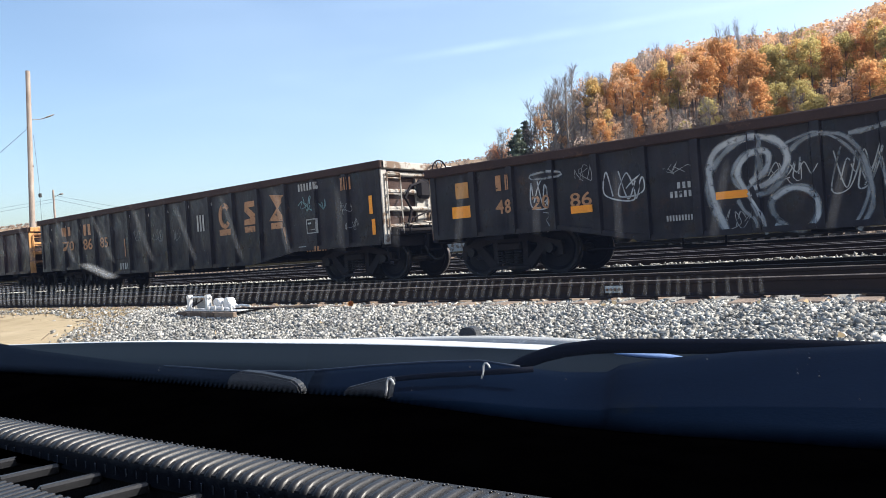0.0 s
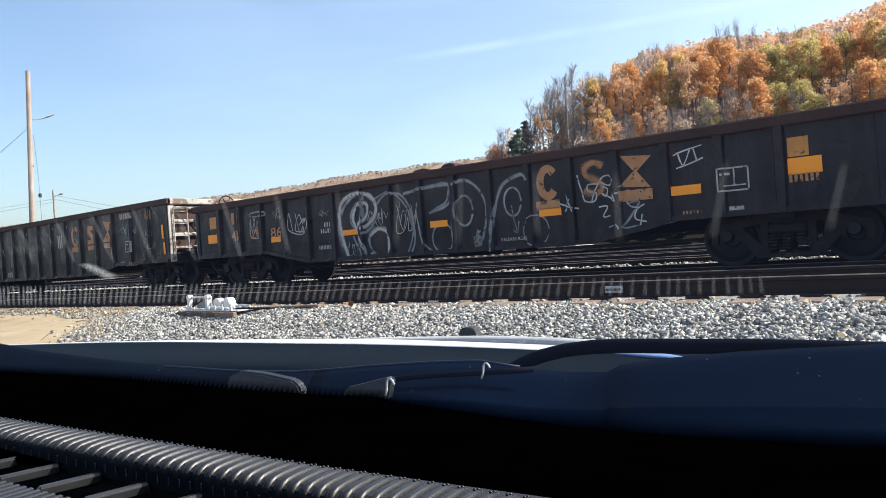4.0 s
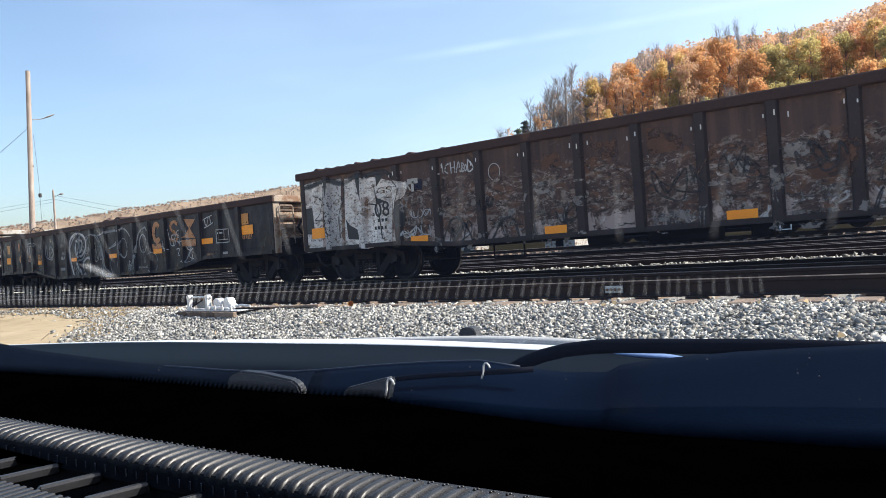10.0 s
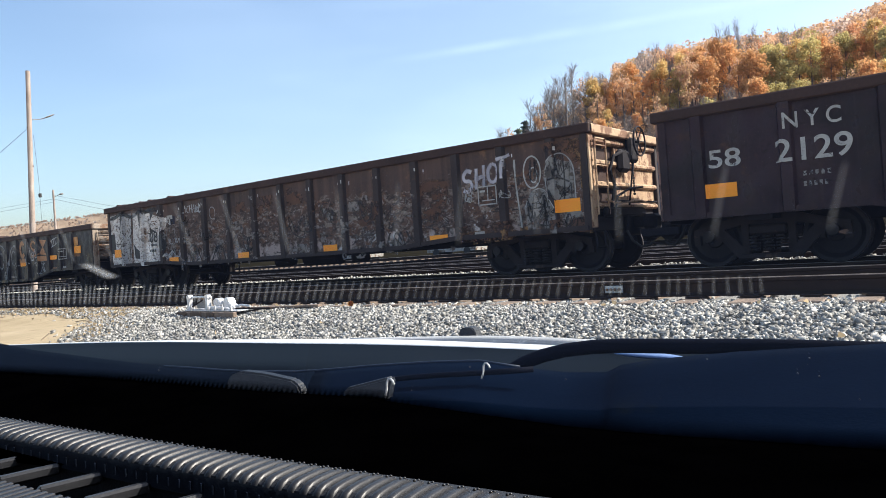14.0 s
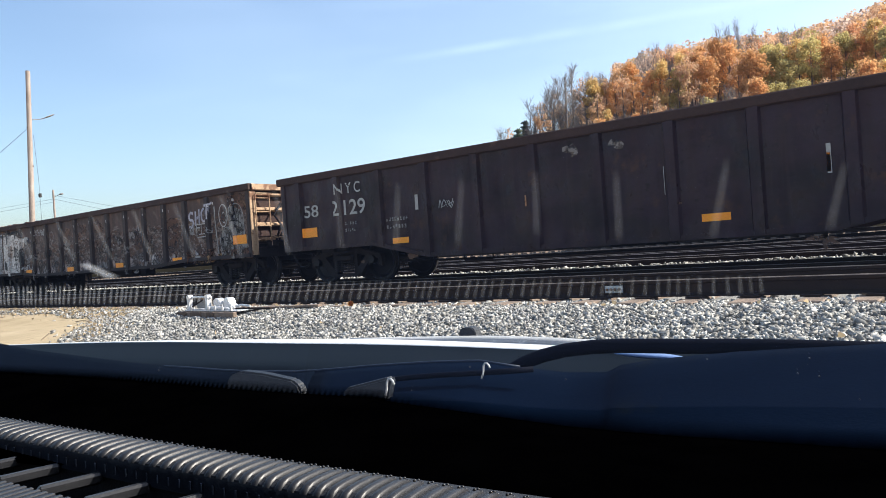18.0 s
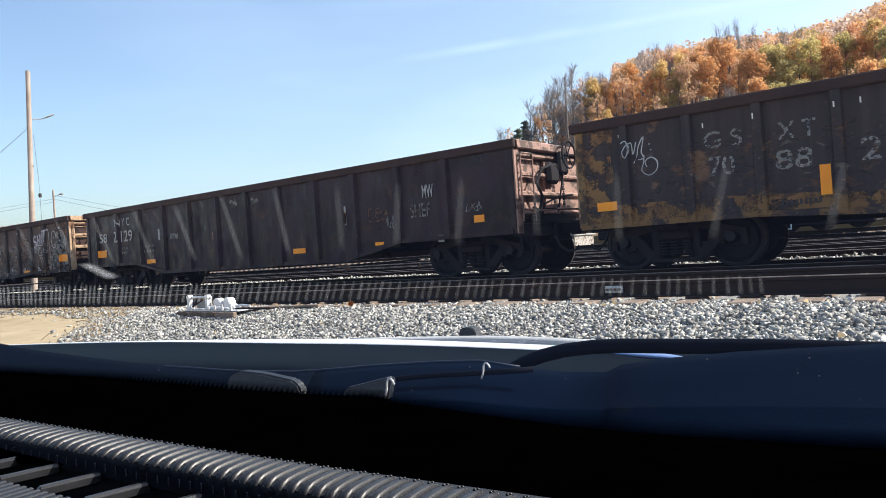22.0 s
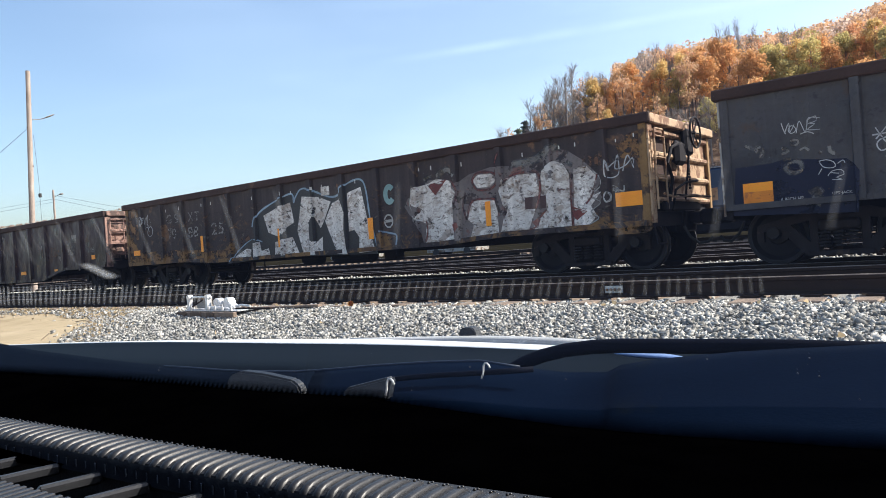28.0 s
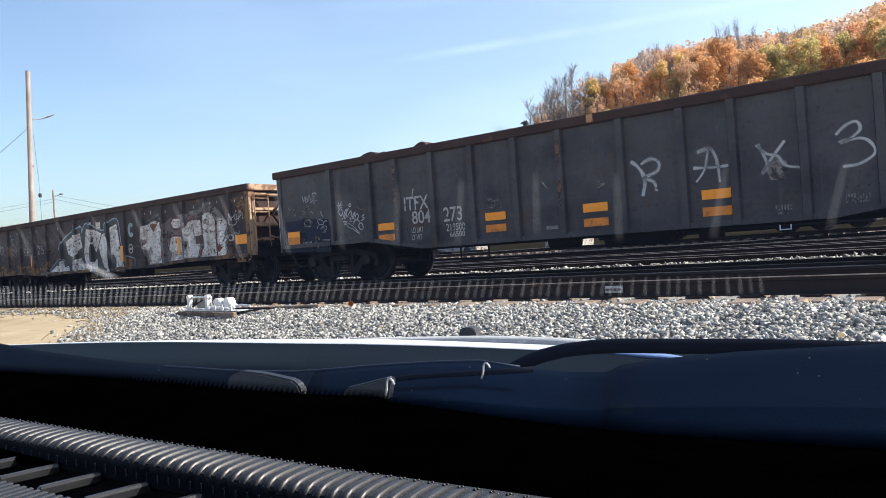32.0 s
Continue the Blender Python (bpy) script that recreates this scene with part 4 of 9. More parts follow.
POSTS = [even(0.8, 1.2, 13, 0.18), even(0.70, 1.03, 15, 0.17), even(1.05, 0.853, 17, 0.17), even(0.867, 1.0537, 15, 0.20), even(0.62, 1.27, 13, 0.22), even(0.884, 1.0475, 15, 0.18),
         ([1.82, 3.04, 3.79, 4.76, 5.74, 6.72, 7.66, 8.80, 9.82, 10.60, 11.57, 12.53, 13.29, 14.51], 0.16)]
# how the marks lie along each side: stretch and start
ALONG = [(1.0, 0.0), (1.0, 0.0), (1.0, 0.0), (1.0083, -0.04), (1.0, -0.06), (1.023, 0.05), (1.0, 0.03)]
CARS = []
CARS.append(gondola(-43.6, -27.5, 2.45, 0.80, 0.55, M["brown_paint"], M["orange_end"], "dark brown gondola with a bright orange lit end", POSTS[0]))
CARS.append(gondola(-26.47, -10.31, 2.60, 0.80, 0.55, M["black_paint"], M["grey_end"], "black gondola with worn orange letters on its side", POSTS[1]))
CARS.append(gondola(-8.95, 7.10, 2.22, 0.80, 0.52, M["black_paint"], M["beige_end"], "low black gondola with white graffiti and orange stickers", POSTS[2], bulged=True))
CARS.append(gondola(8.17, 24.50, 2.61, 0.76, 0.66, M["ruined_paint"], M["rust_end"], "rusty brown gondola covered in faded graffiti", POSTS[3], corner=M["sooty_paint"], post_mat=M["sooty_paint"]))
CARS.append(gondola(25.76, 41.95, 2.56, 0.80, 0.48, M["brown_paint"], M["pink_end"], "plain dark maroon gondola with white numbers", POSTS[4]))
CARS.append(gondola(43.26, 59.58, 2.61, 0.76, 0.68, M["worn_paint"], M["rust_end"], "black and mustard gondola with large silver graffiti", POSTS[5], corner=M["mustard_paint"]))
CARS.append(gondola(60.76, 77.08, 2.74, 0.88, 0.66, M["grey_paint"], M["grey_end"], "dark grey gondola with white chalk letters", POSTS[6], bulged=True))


# ---------------------------------------------------------------- paint, letters and stickers on the car sides
M["spray_faded"] = material("spray_faded", (0.13, 0.11, 0.10), (0.26, 0.235, 0.22), 0.7, 0, 3, 20, 0.1, (0.05, 0.035, 0.03), 5, 0.52)
chipped(M["spray_faded"], 6, 0.42, 0.54)
M["spray_ghost"] = material("spray_ghost", (0.15, 0.14, 0.13), (0.27, 0.255, 0.24), 0.7, 0, 3, 20, 0.1, (0.07, 0.055, 0.045), 5, 0.50)
chipped(M["spray_ghost"], 6, 0.33, 0.45)
M["spray_thin"] = material("spray_thin", (0.19, 0.20, 0.21), (0.33, 0.335, 0.345), 0.65, 0, 3, 25, 0.05, (0.05, 0.05, 0.05), 5, 0.56)
M["rust_light"] = material("rust_light", (0.09, 0.045, 0.028), (0.17, 0.085, 0.045), 0.8, 0, 4, 30, 0.2, (0.05, 0.03, 0.022), 6, 0.52)
chipped(M["rust_light"], 6, 0.42, 0.54)
M["worn_letter"] = chipped(material("worn_letter", (0.13, 0.12, 0.115), (0.24, 0.225, 0.215), 0.65, 0, 5, 40, 0.05), 14, 0.40, 0.52)
M["silver_base"] = chipped(material("silver_base", (0.085, 0.068, 0.068), (0.18, 0.155, 0.155), 0.6, 0.0, 1.5, 20, 0.05, (0.15, 0.07, 0.06), 3.0, 0.56), 4, 0.38, 0.46)
M["silver_worn"] = chipped(material("silver_worn", (0.26, 0.255, 0.26), (0.46, 0.45, 0.45), 0.55, 0.1, 1.5, 20, 0.05, (0.10, 0.08, 0.07), 9, 0.56), 15, 0.38, 0.46)
M["sticker_deep"] = material("sticker_deep", (0.62, 0.17, 0.004), (0.78, 0.25, 0.01), 0.5, 0, 5, 60, 0.05, (0.42, 0.12, 0.02), 7, 0.56)
M["navy_paint"] = chipped(material("navy_paint", (0.010, 0.013, 0.030), (0.017, 0.020, 0.042), 0.65, 0, 2, 25, 0.05, gloss=0.2), 3, 0.24, 0.44)
M["spray_lilac"] = material("spray_lilac", (0.42, 0.40, 0.46), (0.60, 0.58, 0.64), 0.6, 0, 4, 30, 0.05)
M["spray_blue"] = material("spray_blue", (0.22, 0.31, 0.40), (0.34, 0.44, 0.54), 0.6, 0, 3, 30, 0.05)
M["spray_maroon"] = material("spray_maroon", (0.04, 0.018, 0.02), (0.07, 0.03, 0.03), 0.6, 0, 3, 30, 0.05)


def side_y(c, x, lift=0.0):
    """How far out the near side lies at x: on a post or on the sheet between posts."""
    xs, w = POSTS[c]
    off = min(abs(x - p) for p in xs)
    u = min(1.0, max(0.0, (w * 0.5 - off) / (w * 0.15)))
    return -(HW - 0.06) - 0.075 * u - 0.0035 - lift


def decal(name, c, verts, faces, mat, lift=0.0):
    """A thin coat of paint that follows the sheet and the posts."""
    v = [(x, side_y(c, x, lift), z) for x, z in verts]
    return raw(name, v, faces, M[mat], CARS[c][0])


def along(c, x):
    return x * ALONG[c][0] + ALONG[c][1]


def plate(c, x0, x1, z0, z1, mat, name):
    x0, x1 = along(c, x0), along(c, x1)
    n = max(1, int((x1 - x0) / 0.05))
    v = [(x0 + (x1 - x0) * i / n, z) for z in (z0, z1) for i in range(n + 1)]
    decal(name, c, v, [(i, i + 1, n + 2 + i, n + 1 + i) for i in range(n)], mat, 0.012)


def stroke(c, w, mat, pts, lift=0.008, name="graffiti"):
    """A sprayed line through the points, rounded by a spline, uneven in width and thin at its rims."""
    p = [Vector((along(c, q[0]), q[1])) for q in pts]
    fine = []
    for i in range(len(p) - 1):
        a, b, d, e = p[max(i - 1, 0)], p[i], p[i + 1], p[min(i + 2, len(p) - 1)]
        n = max(2, int((d - b).length / 0.04))
        for j in range(n):
            t = j / n
            fine.append(0.5 * ((2 * b) + (d - a) * t + (2 * a - 5 * b + 4 * d - e) * t * t + (3 * b - a - 3 * d + e) * t ** 3))
    fine.append(p[-1])
    v, cover = [], []
    for i, q in enumerate(fine):
        t = (fine[min(i + 1, len(fine) - 1)] - fine[max(i - 1, 0)])
        t = t.normalized() if t.length > 1e-6 else Vector((1, 0))
        n1 = noise.noise(Vector((q.x * 6, q.y * 6, c)))
        k = w * 0.5 * (0.85 + 0.35 * n1)
        for u, f in ((-1.5, 0.0), (-0.55, 1.0), (0.55, 1.0), (1.5, 0.0)):
            v.append((q.x - t.y * k * u, q.y + t.x * k * u))
            cover.append(f * (0.85 + 0.45 * noise.noise(Vector((q.x * 2.3, q.y * 2.3, 7 + c)))))
    ob = decal(name, c, v, [(4 * i + a, 4 * i + a + 1, 4 * i + a + 5, 4 * i + a + 4) for i in range(len(fine) - 1) for a in range(3)], soft(mat), lift)
    ob.data.attributes.new("cover", "FLOAT", "POINT").data.foreach_set("value", cover)


def patch(c, mat, pts, lift=0.0, name="graffiti"):
    """A filled shape, cut fine so that it bends over the posts."""
    pts = [(along(c, x), z) for x, z in pts]
    bm = bmesh.new()
    bm.faces.new([bm.verts.new((x, 0, z)) for x, z in pts])
    bm.normal_update()
    bmesh.ops.triangulate(bm, faces=bm.faces[:], ngon_method="EAR_CLIP")
    lo, hi = min(x for x, z in pts), max(x for x, z in pts)
    xs, w = POSTS[c]
    cuts = [p + o * w for p in xs for o in (-0.5, -0.35, 0.35, 0.5)]
    for x in cuts:
        if lo < x < hi:
            bmesh.ops.bisect_plane(bm, geom=bm.verts[:] + bm.edges[:] + bm.faces[:], plane_co=(x, 0, 0), plane_no=(1, 0, 0))
    bmesh.ops.triangulate(bm, faces=bm.faces[:])
    for v in bm.verts:
        v.co.y = side_y(c, v.co.x, lift)
    part(name, bm, M[mat], CARS[c][0])


def ring(c, x0, x1, z0, z1, w, mat, gap=0):
    """A round band, with a gap on its far side where one is given."""
    x0, x1 = along(c, x0), along(c, x1)
    n, v = 28, []
    cx, cz, rx, rz = (x0 + x1) / 2, (z0 + z1) / 2, (x1 - x0) / 2, (z1 - z0) / 2
    for i in range(n):
        a = 2 * math.pi * i / n
        v += [(cx + rx * math.cos(a), cz + rz * math.sin(a)), (cx + (rx - w) * math.cos(a), cz + (rz - w) * math.sin(a))]
    decal("emblem", c, v, [(2 * i, 2 * i + 1, (2 * i + 3) % (2 * n), (2 * i + 2) % (2 * n)) for i in range(gap, n - gap)], mat, 0.006)


def scrawl(c, x0, x1, z0, z1, mat, w, seed):
    """A tag that cannot be read: loops and strokes within a box."""
    r = random.Random(seed)
    n = max(3, int((x1 - x0) / max(0.12, (z1 - z0) * 0.45)))
    pts = []
    for i in range(n):
        u0, u1 = i / n, (i + 1) / n
        for k in range(3):
            pts.append((x0 + (x1 - x0) * (u0 + (u1 - u0) * r.uniform(-0.2, 1.1)), z0 + (z1 - z0) * (r.uniform(0.6, 1.0) if k % 2 else r.uniform(0.0, 0.5))))
    stroke(c, w, mat, pts)
    for k in range(2):
        a, b = r.uniform(0, 0.6), r.uniform(0, 1)
        stroke(c, w, mat, [(x0 + (x1 - x0) * a, z0 + (z1 - z0) * b), (x0 + (x1 - x0) * (a + 0.2), z0 + (z1 - z0) * (1 - b)), (x0 + (x1 - x0) * (a + 0.4), z0 + (z1 - z0) * r.uniform(0, 1))])


def marks(c, x0, x1, z0, z1, n, mat):
    """Unreadable or unnamed lettering: plain upright bars."""
    s = (x1 - x0) / n
    for i in range(n):
        plate(c, x0 + s * (i + 0.14), x0 + s * (i + 0.72), z0, z1, mat, "stencil_mark")


def data_box(c, x0, x1, z0, z1, mat):
    w = 0.025
    for a, b, d, e in ((x0, x1, z0, z0 + w), (x0, x1, z1 - w, z1), (x0, x0 + w, z0, z1), (x1 - w, x1, z0, z1), ((x0 + x1) / 2, (x0 + x1) / 2 + w, z0 + 0.1, z1),
                       (x0 + 0.05, x0 + (x1 - x0) * 0.4, z1 - 0.12, z1 - 0.08), (x0 + 0.1, x1 - 0.05, z0 + 0.08, z0 + 0.10)):
        plate(c, a, b, d, e, mat, "data_mark")


def faded(c, x0, x1, z0, z1, n, seed, mat):
    """Scraped remains of old paint: small ragged shapes."""
    r = random.Random(seed)
    for k in range(n // 2):
        cx, cz = r.uniform(x0, x1), z0 + (z1 - z0) * r.uniform(0, 1) ** 1.3
        a, h = r.uniform(0.04, 0.2), r.uniform(0.03, 0.15)
        m = r.randint(6, 9)
        patch(c, mat, [(cx + a * r.uniform(0.5, 1.2) * math.cos(6.283 * i / m), cz + h * r.uniform(0.4, 1.2) * math.sin(6.283 * i / m)) for i in range(m)], 0.0006 * (k + 1), "old_paint")


def words(c, text, x0, x1, z0, z1, mat):
    """Painted letters, stretched to their height and width."""
    x0, x1 = along(c, x0), along(c, x1)
    cu = bpy.data.curves.new("lettering", "FONT")
    cu.body, cu.size = text, 1.0
    cu.offset = 0.045 if mat == "spray_lilac" else 0.012
    tmp = bpy.data.objects.new("lettering", cu)
    scene.collection.objects.link(tmp)
    me = bpy.data.meshes.new_from_object(tmp.evaluated_get(bpy.context.evaluated_depsgraph_get()))
    bpy.data.objects.remove(tmp)
    xs, ys = [v.co.x for v in me.vertices], [v.co.y for v in me.vertices]
    ax, bx, ay, by = min(xs), max(xs), min(ys), max(ys)
    for v in me.vertices:
        x = x0 + (x1 - x0) * (v.co.x - ax) / (bx - ax)
        v.co = (x, side_y(c, x, 0.01), z0 + (z1 - z0) * (v.co.y - ay) / (by - ay))
    bm = bmesh.new()
    bm.from_mesh(me)
    xs, w = POSTS[c]
    for p in xs:
        for o in (-0.5, -0.35, 0.35, 0.5):
            if x0 < p + o * w < x1:
                bmesh.ops.bisect_plane(bm, geom=bm.verts[:] + bm.edges[:] + bm.faces[:], plane_co=(p + o * w, 0, 0), plane_no=(1, 0, 0))
    for v in bm.verts:
        v.co.y = side_y(c, v.co.x, 0.01)
    bpy.data.meshes.remove(me)
    part("lettering", bm, M[mat], CARS[c][0])


ring(1, 10.38, 10.89, 1.54, 2.21, 0.13, "letter_orange", 3)
plate(1, 10.39, 10.89, 1.37, 1.53, "letter_orange", "underline")
patch(1, "letter_orange", [(11.93, 2.16), (11.92, 2.02), (11.63, 2.01), (11.89, 1.82), (11.87, 1.57), (11.43, 1.57), (11.45, 1.71), (11.71, 1.73), (11.47, 1.92), (11.50, 2.16)], 0.0007)
plate(1, 11.45, 11.87, 1.38, 1.53, "letter_orange", "underline")
patch(1, "letter_orange", [(12.48, 2.24), (13.09, 2.17), (12.78, 1.89), (13.02, 1.55), (12.41, 1.60), (12.72, 1.89)], 0.0014)
plate(1, 12.49, 13.0, 1.39, 1.54, "letter_orange", "underline")
patch(1, "letter_orange", [(12.98, 1.40), (13.08, 1.41), (13.10, 0.98)], 0.0021)
plate(1, 15.80, 15.90, 1.48, 1.88, "sticker", "reflector")
plate(1, 15.85, 15.95, 1.03, 1.37, "sticker", "reflector")
marks(1, 1.68, 2.25, 1.93, 2.23, 2, "letter_orange")
marks(1, 3.04, 3.61, 1.87, 2.23, 2, "letter_orange")
words(1, "70", 1.69, 2.37, 1.44, 1.75, "letter_orange")
words(1, "86", 3.0, 3.6, 1.41, 1.76, "letter_orange")
words(1, "85", 4.1, 4.59, 1.42, 1.74, "letter_orange")
scrawl(1, 13.51, 14.08, 1.71, 2.08, "spray_teal", 0.025, 1)
scrawl(1, 14.22, 14.45, 1.71, 1.95, "spray_teal", 0.02, 2)
data_box(1, 13.76, 14.17, 1.19, 1.53, "letter_white")
scrawl(1, 14.91, 15.29, 1.52, 1.91, "letter_white", 0.012, 3)
scrawl(1, 15.12, 15.47, 1.17, 1.44, "letter_white", 0.012, 4)
marks(1, 13.54, 14.23, 2.2, 2.37, 7, "letter_white")
marks(1, 14.95, 15.31, 2.08, 2.36, 4, "letter_orange")
scrawl(1, 6.08, 6.56, 1.46, 1.86, "letter_white", 0.015, 5)
scrawl(1, 7.19, 7.7, 1.32, 1.82, "letter_white", 0.015, 6)
scrawl(1, 8.23, 8.65, 1.37, 1.74, "letter_white", 0.015, 7)
marks(1, 9.38, 9.76, 1.55, 1.99, 3, "letter_white")
plate(1, 13.44, 13.7, 0.83, 0.91, "letter_white", "stencil_mark")
marks(1, 13.7, 14.4, 0.77, 0.89, 8, "letter_orange")
marks(1, 5.21, 5.77, 0.69, 0.88, 4, "letter_white")
plate(1, 5.56, 5.61, 1.05, 1.61, "letter_orange", "paint_streak")
for w, mat, pts in ((0.10, "spray_white", [(5.74, 0.55), (5.58, 1.0), (5.51, 1.48), (5.59, 1.77), (5.81, 1.92), (6.17, 1.96), (6.51, 1.86), (6.64, 1.62), (6.55, 1.4), (6.35, 1.25), (6.17, 1.19)]),
                    (0.09, "spray_white", [(6.1, 1.06), (6.0, 1.23), (5.93, 1.44), (6.03, 1.64), (6.24, 1.74), (6.38, 1.68), (6.33, 1.45), (6.12, 1.27)]), (0.05, "spray_white", [(6.29, 0.49), (6.23, 0.8), (6.1, 1.06)]),
                    (0.075, "spray_white", [(6.41, 1.01), (6.68, 1.14), (6.94, 1.04), (7.01, 0.79), (6.91, 0.6), (6.63, 0.54), (6.41, 0.63)]), (0.07, "spray_thin", [(6.66, 1.67), (6.9, 1.84), (7.32, 1.83), (7.56, 1.56), (7.66, 1.17), (7.66, 0.79), (7.48, 0.47)]),
                    (0.06, "spray_thin", [(7.8, 1.44), (7.86, 1.06), (7.95, 0.72), (8.23, 0.56), (8.56, 0.61), (8.68, 0.85), (8.64, 1.17)]), (0.07, "spray_thin", [(7.43, 1.82), (7.84, 1.86), (8.32, 1.89), (8.65, 1.87), (8.65, 1.62), (8.53, 1.47), (8.09, 1.36)]),
                    (0.022, "letter_white", [(6.36, 1.35), (6.48, 1.54), (6.55, 1.33), (6.65, 1.49), (6.75, 1.36), (6.85, 1.5), (6.94, 1.32), (7.04, 1.45)]), (0.022, "letter_white", [(7.3, 1.19), (7.4, 1.48), (7.49, 1.28), (7.61, 1.58), (7.68, 1.31), (7.8, 1.63)])):
    stroke(2, w, mat, pts, 0.009)
plate(2, 0.62, 0.93, 1.57, 1.88, "sticker_dark", "reflector")
plate(2, 0.51, 0.97, 1.19, 1.42, "sticker", "reflector")
plate(2, 3.1, 3.55, 1.07, 1.2, "sticker", "reflector")
plate(2, 5.59, 6.06, 1.07, 1.19, "sticker", "reflector")
plate(2, 8.1, 8.54, 1.06, 1.19, "sticker", "reflector")
plate(2, 10.63, 11.08, 1.07, 1.21, "sticker", "reflector")
plate(2, 14.81, 15.09, 1.59, 1.87, "sticker_dark", "reflector")
plate(2, 14.8, 15.25, 1.33, 1.57, "sticker", "reflector")
plate(2, 13.07, 13.54, 1.2, 1.35, "sticker", "reflector")
marks(2, 1.54, 1.95, 1.63, 1.92, 2, "letter_orange")
words(2, "48", 1.53, 1.92, 1.19, 1.46, "letter_orange")
words(2, "20", 2.32, 2.73, 1.21, 1.46, "letter_orange")
words(2, "86", 3.1, 3.51, 1.19, 1.43, "letter_orange")
stroke(2, 0.05, "spray_thin", [(2.33, 1.84), (2.61, 1.87), (2.93, 1.83), (2.89, 1.76), (2.35, 1.76), (2.33, 1.84)])
scrawl(2, 2.34, 2.84, 1.19, 1.77, "spray_white", 0.03, 8)
stroke(2, 0.025, "spray_thin", [(2.54, 1.15), (2.70, 1.10), (2.60, 1.01), (2.65, 0.90), (2.61, 0.78)])
scrawl(2, 3.81, 4.52, 1.19, 1.75, "spray_white", 0.03, 9)
scrawl(2, 3.15, 3.55, 1.6, 1.94, "letter_white", 0.012, 10)
scrawl(2, 4.78, 5.23, 1.53, 1.76, "letter_white", 0.012, 11)
marks(2, 4.99, 5.24, 1.31, 1.41, 3, "letter_white")
marks(2, 4.87, 5.24, 1.17, 1.27, 5, "letter_white")
marks(2, 4.79, 5.23, 0.8, 0.89, 9, "letter_white")
stroke(2, 0.1, "spray_thin", [(5.73, 0.54), (5.61, 0.76), (5.51, 1.04), (5.48, 1.29), (5.58, 1.57), (5.74, 1.76), (5.97, 1.92), (6.21, 1.95), (6.45, 1.87), (6.59, 1.72), (6.63, 1.51), (6.54, 1.29), (6.39, 1.14), (6.20, 1.08)])
stroke(2, 0.08, "spray_thin", [(6.29, 1.96), (6.25, 1.76), (6.25, 1.50), (6.17, 1.29), (6.02, 1.19), (5.89, 1.31), (5.88, 1.48), (5.96, 1.64), (6.11, 1.73), (6.25, 1.69)])
stroke(2, 0.09, "spray_thin", [(6.41, 0.76), (6.38, 0.97), (6.51, 1.11), (6.77, 1.16), (6.94, 1.06), (7.01, 0.84), (6.93, 0.63), (6.76, 0.52), (6.55, 0.59), (6.42, 0.78)])
stroke(2, 0.06, "spray_thin", [(5.91, 1.04), (6.00, 0.86), (6.15, 0.73), (6.18, 0.60)])
stroke(2, 0.05, "spray_thin", [(6.06, 1.09), (6.12, 0.96), (6.20, 0.77)])
stroke(2, 0.05, "spray_thin", [(6.62, 1.80), (6.91, 1.89), (7.13, 1.87), (7.39, 1.67), (7.58, 1.36), (7.64, 1.04), (7.54, 0.73), (7.41, 0.52)])
scrawl(2, 6.36, 7.02, 1.15, 1.59, "letter_white", 0.02, 12)
scrawl(2, 7.17, 7.86, 0.98, 1.7, "letter_white", 0.025, 13)
scrawl(2, 5.7, 6.1, 0.57, 0.92, "letter_white", 0.012, 14)
stroke(2, 0.06, "spray_thin", [(7.56, 1.82), (7.83, 1.88), (8.08, 1.90), (8.59, 1.90), (8.59, 1.67), (8.50, 1.52), (8.25, 1.43), (8.09, 1.36)])
stroke(2, 0.050, "spray_thin", [(8.400 + 0.265 * math.cos(0.6 * k), 0.835 + 0.290 * math.sin(0.6 * k)) for k in range(11)])
stroke(2, 0.07, "spray_thin", [(8.73, 1.86), (8.91, 1.93), (9.13, 1.88), (9.36, 1.68), (9.48, 1.40), (9.47, 1.11), (9.37, 0.80), (9.19, 0.58)])
stroke(2, 0.060, "spray_thin", [(8.965 + 0.205 * math.cos(0.6 * k), 1.335 + 0.295 * math.sin(0.6 * k)) for k in range(11)])
stroke(2, 0.08, "spray_thin", [(9.54, 0.50), (9.60, 0.93), (9.70, 1.36), (9.85, 1.69), (10.07, 1.83), (10.34, 1.88), (10.44, 1.76)])
stroke(2, 0.050, "spray_thin", [(10.080 + 0.185 * math.cos(0.6 * k), 1.400 + 0.265 * math.sin(0.6 * k)) for k in range(11)])
stroke(2, 0.03, "spray_thin", [(10.05, 1.34), (10.08, 1.10), (10.14, 0.82), (10.06, 0.88)])
stroke(2, 0.03, "spray_thin", [(10.19, 1.03), (10.15, 0.82)])
stroke(2, 0.035, "spray_thin", [(10.545 + 0.268 * math.cos(0.6 * k), 0.835 + 0.277 * math.sin(0.6 * k)) for k in range(11)])
words(2, "RELEASE ROD", 9.78, 10.34, 0.68, 0.74, "letter_white")
scrawl(2, 9.09, 9.35, 0.6, 0.94, "letter_white", 0.03, 15)
ring(2, 10.61, 11.07, 1.35, 1.99, 0.15, "letter_orange", 3)
stroke(2, 0.130, "letter_orange", [(11.91, 1.83), (11.76, 1.91), (11.60, 1.86), (11.58, 1.72), (11.76, 1.61), (11.89, 1.50), (11.81, 1.39), (11.53, 1.43)], 0.0030)
patch(2, "letter_orange", [(12.23, 1.96), (12.77, 1.90), (12.51, 1.67), (12.73, 1.39), (12.18, 1.44), (12.45, 1.68)], 0.0000)
plate(2, 10.58, 11.06, 1.2, 1.35, "letter_orange", "underline")
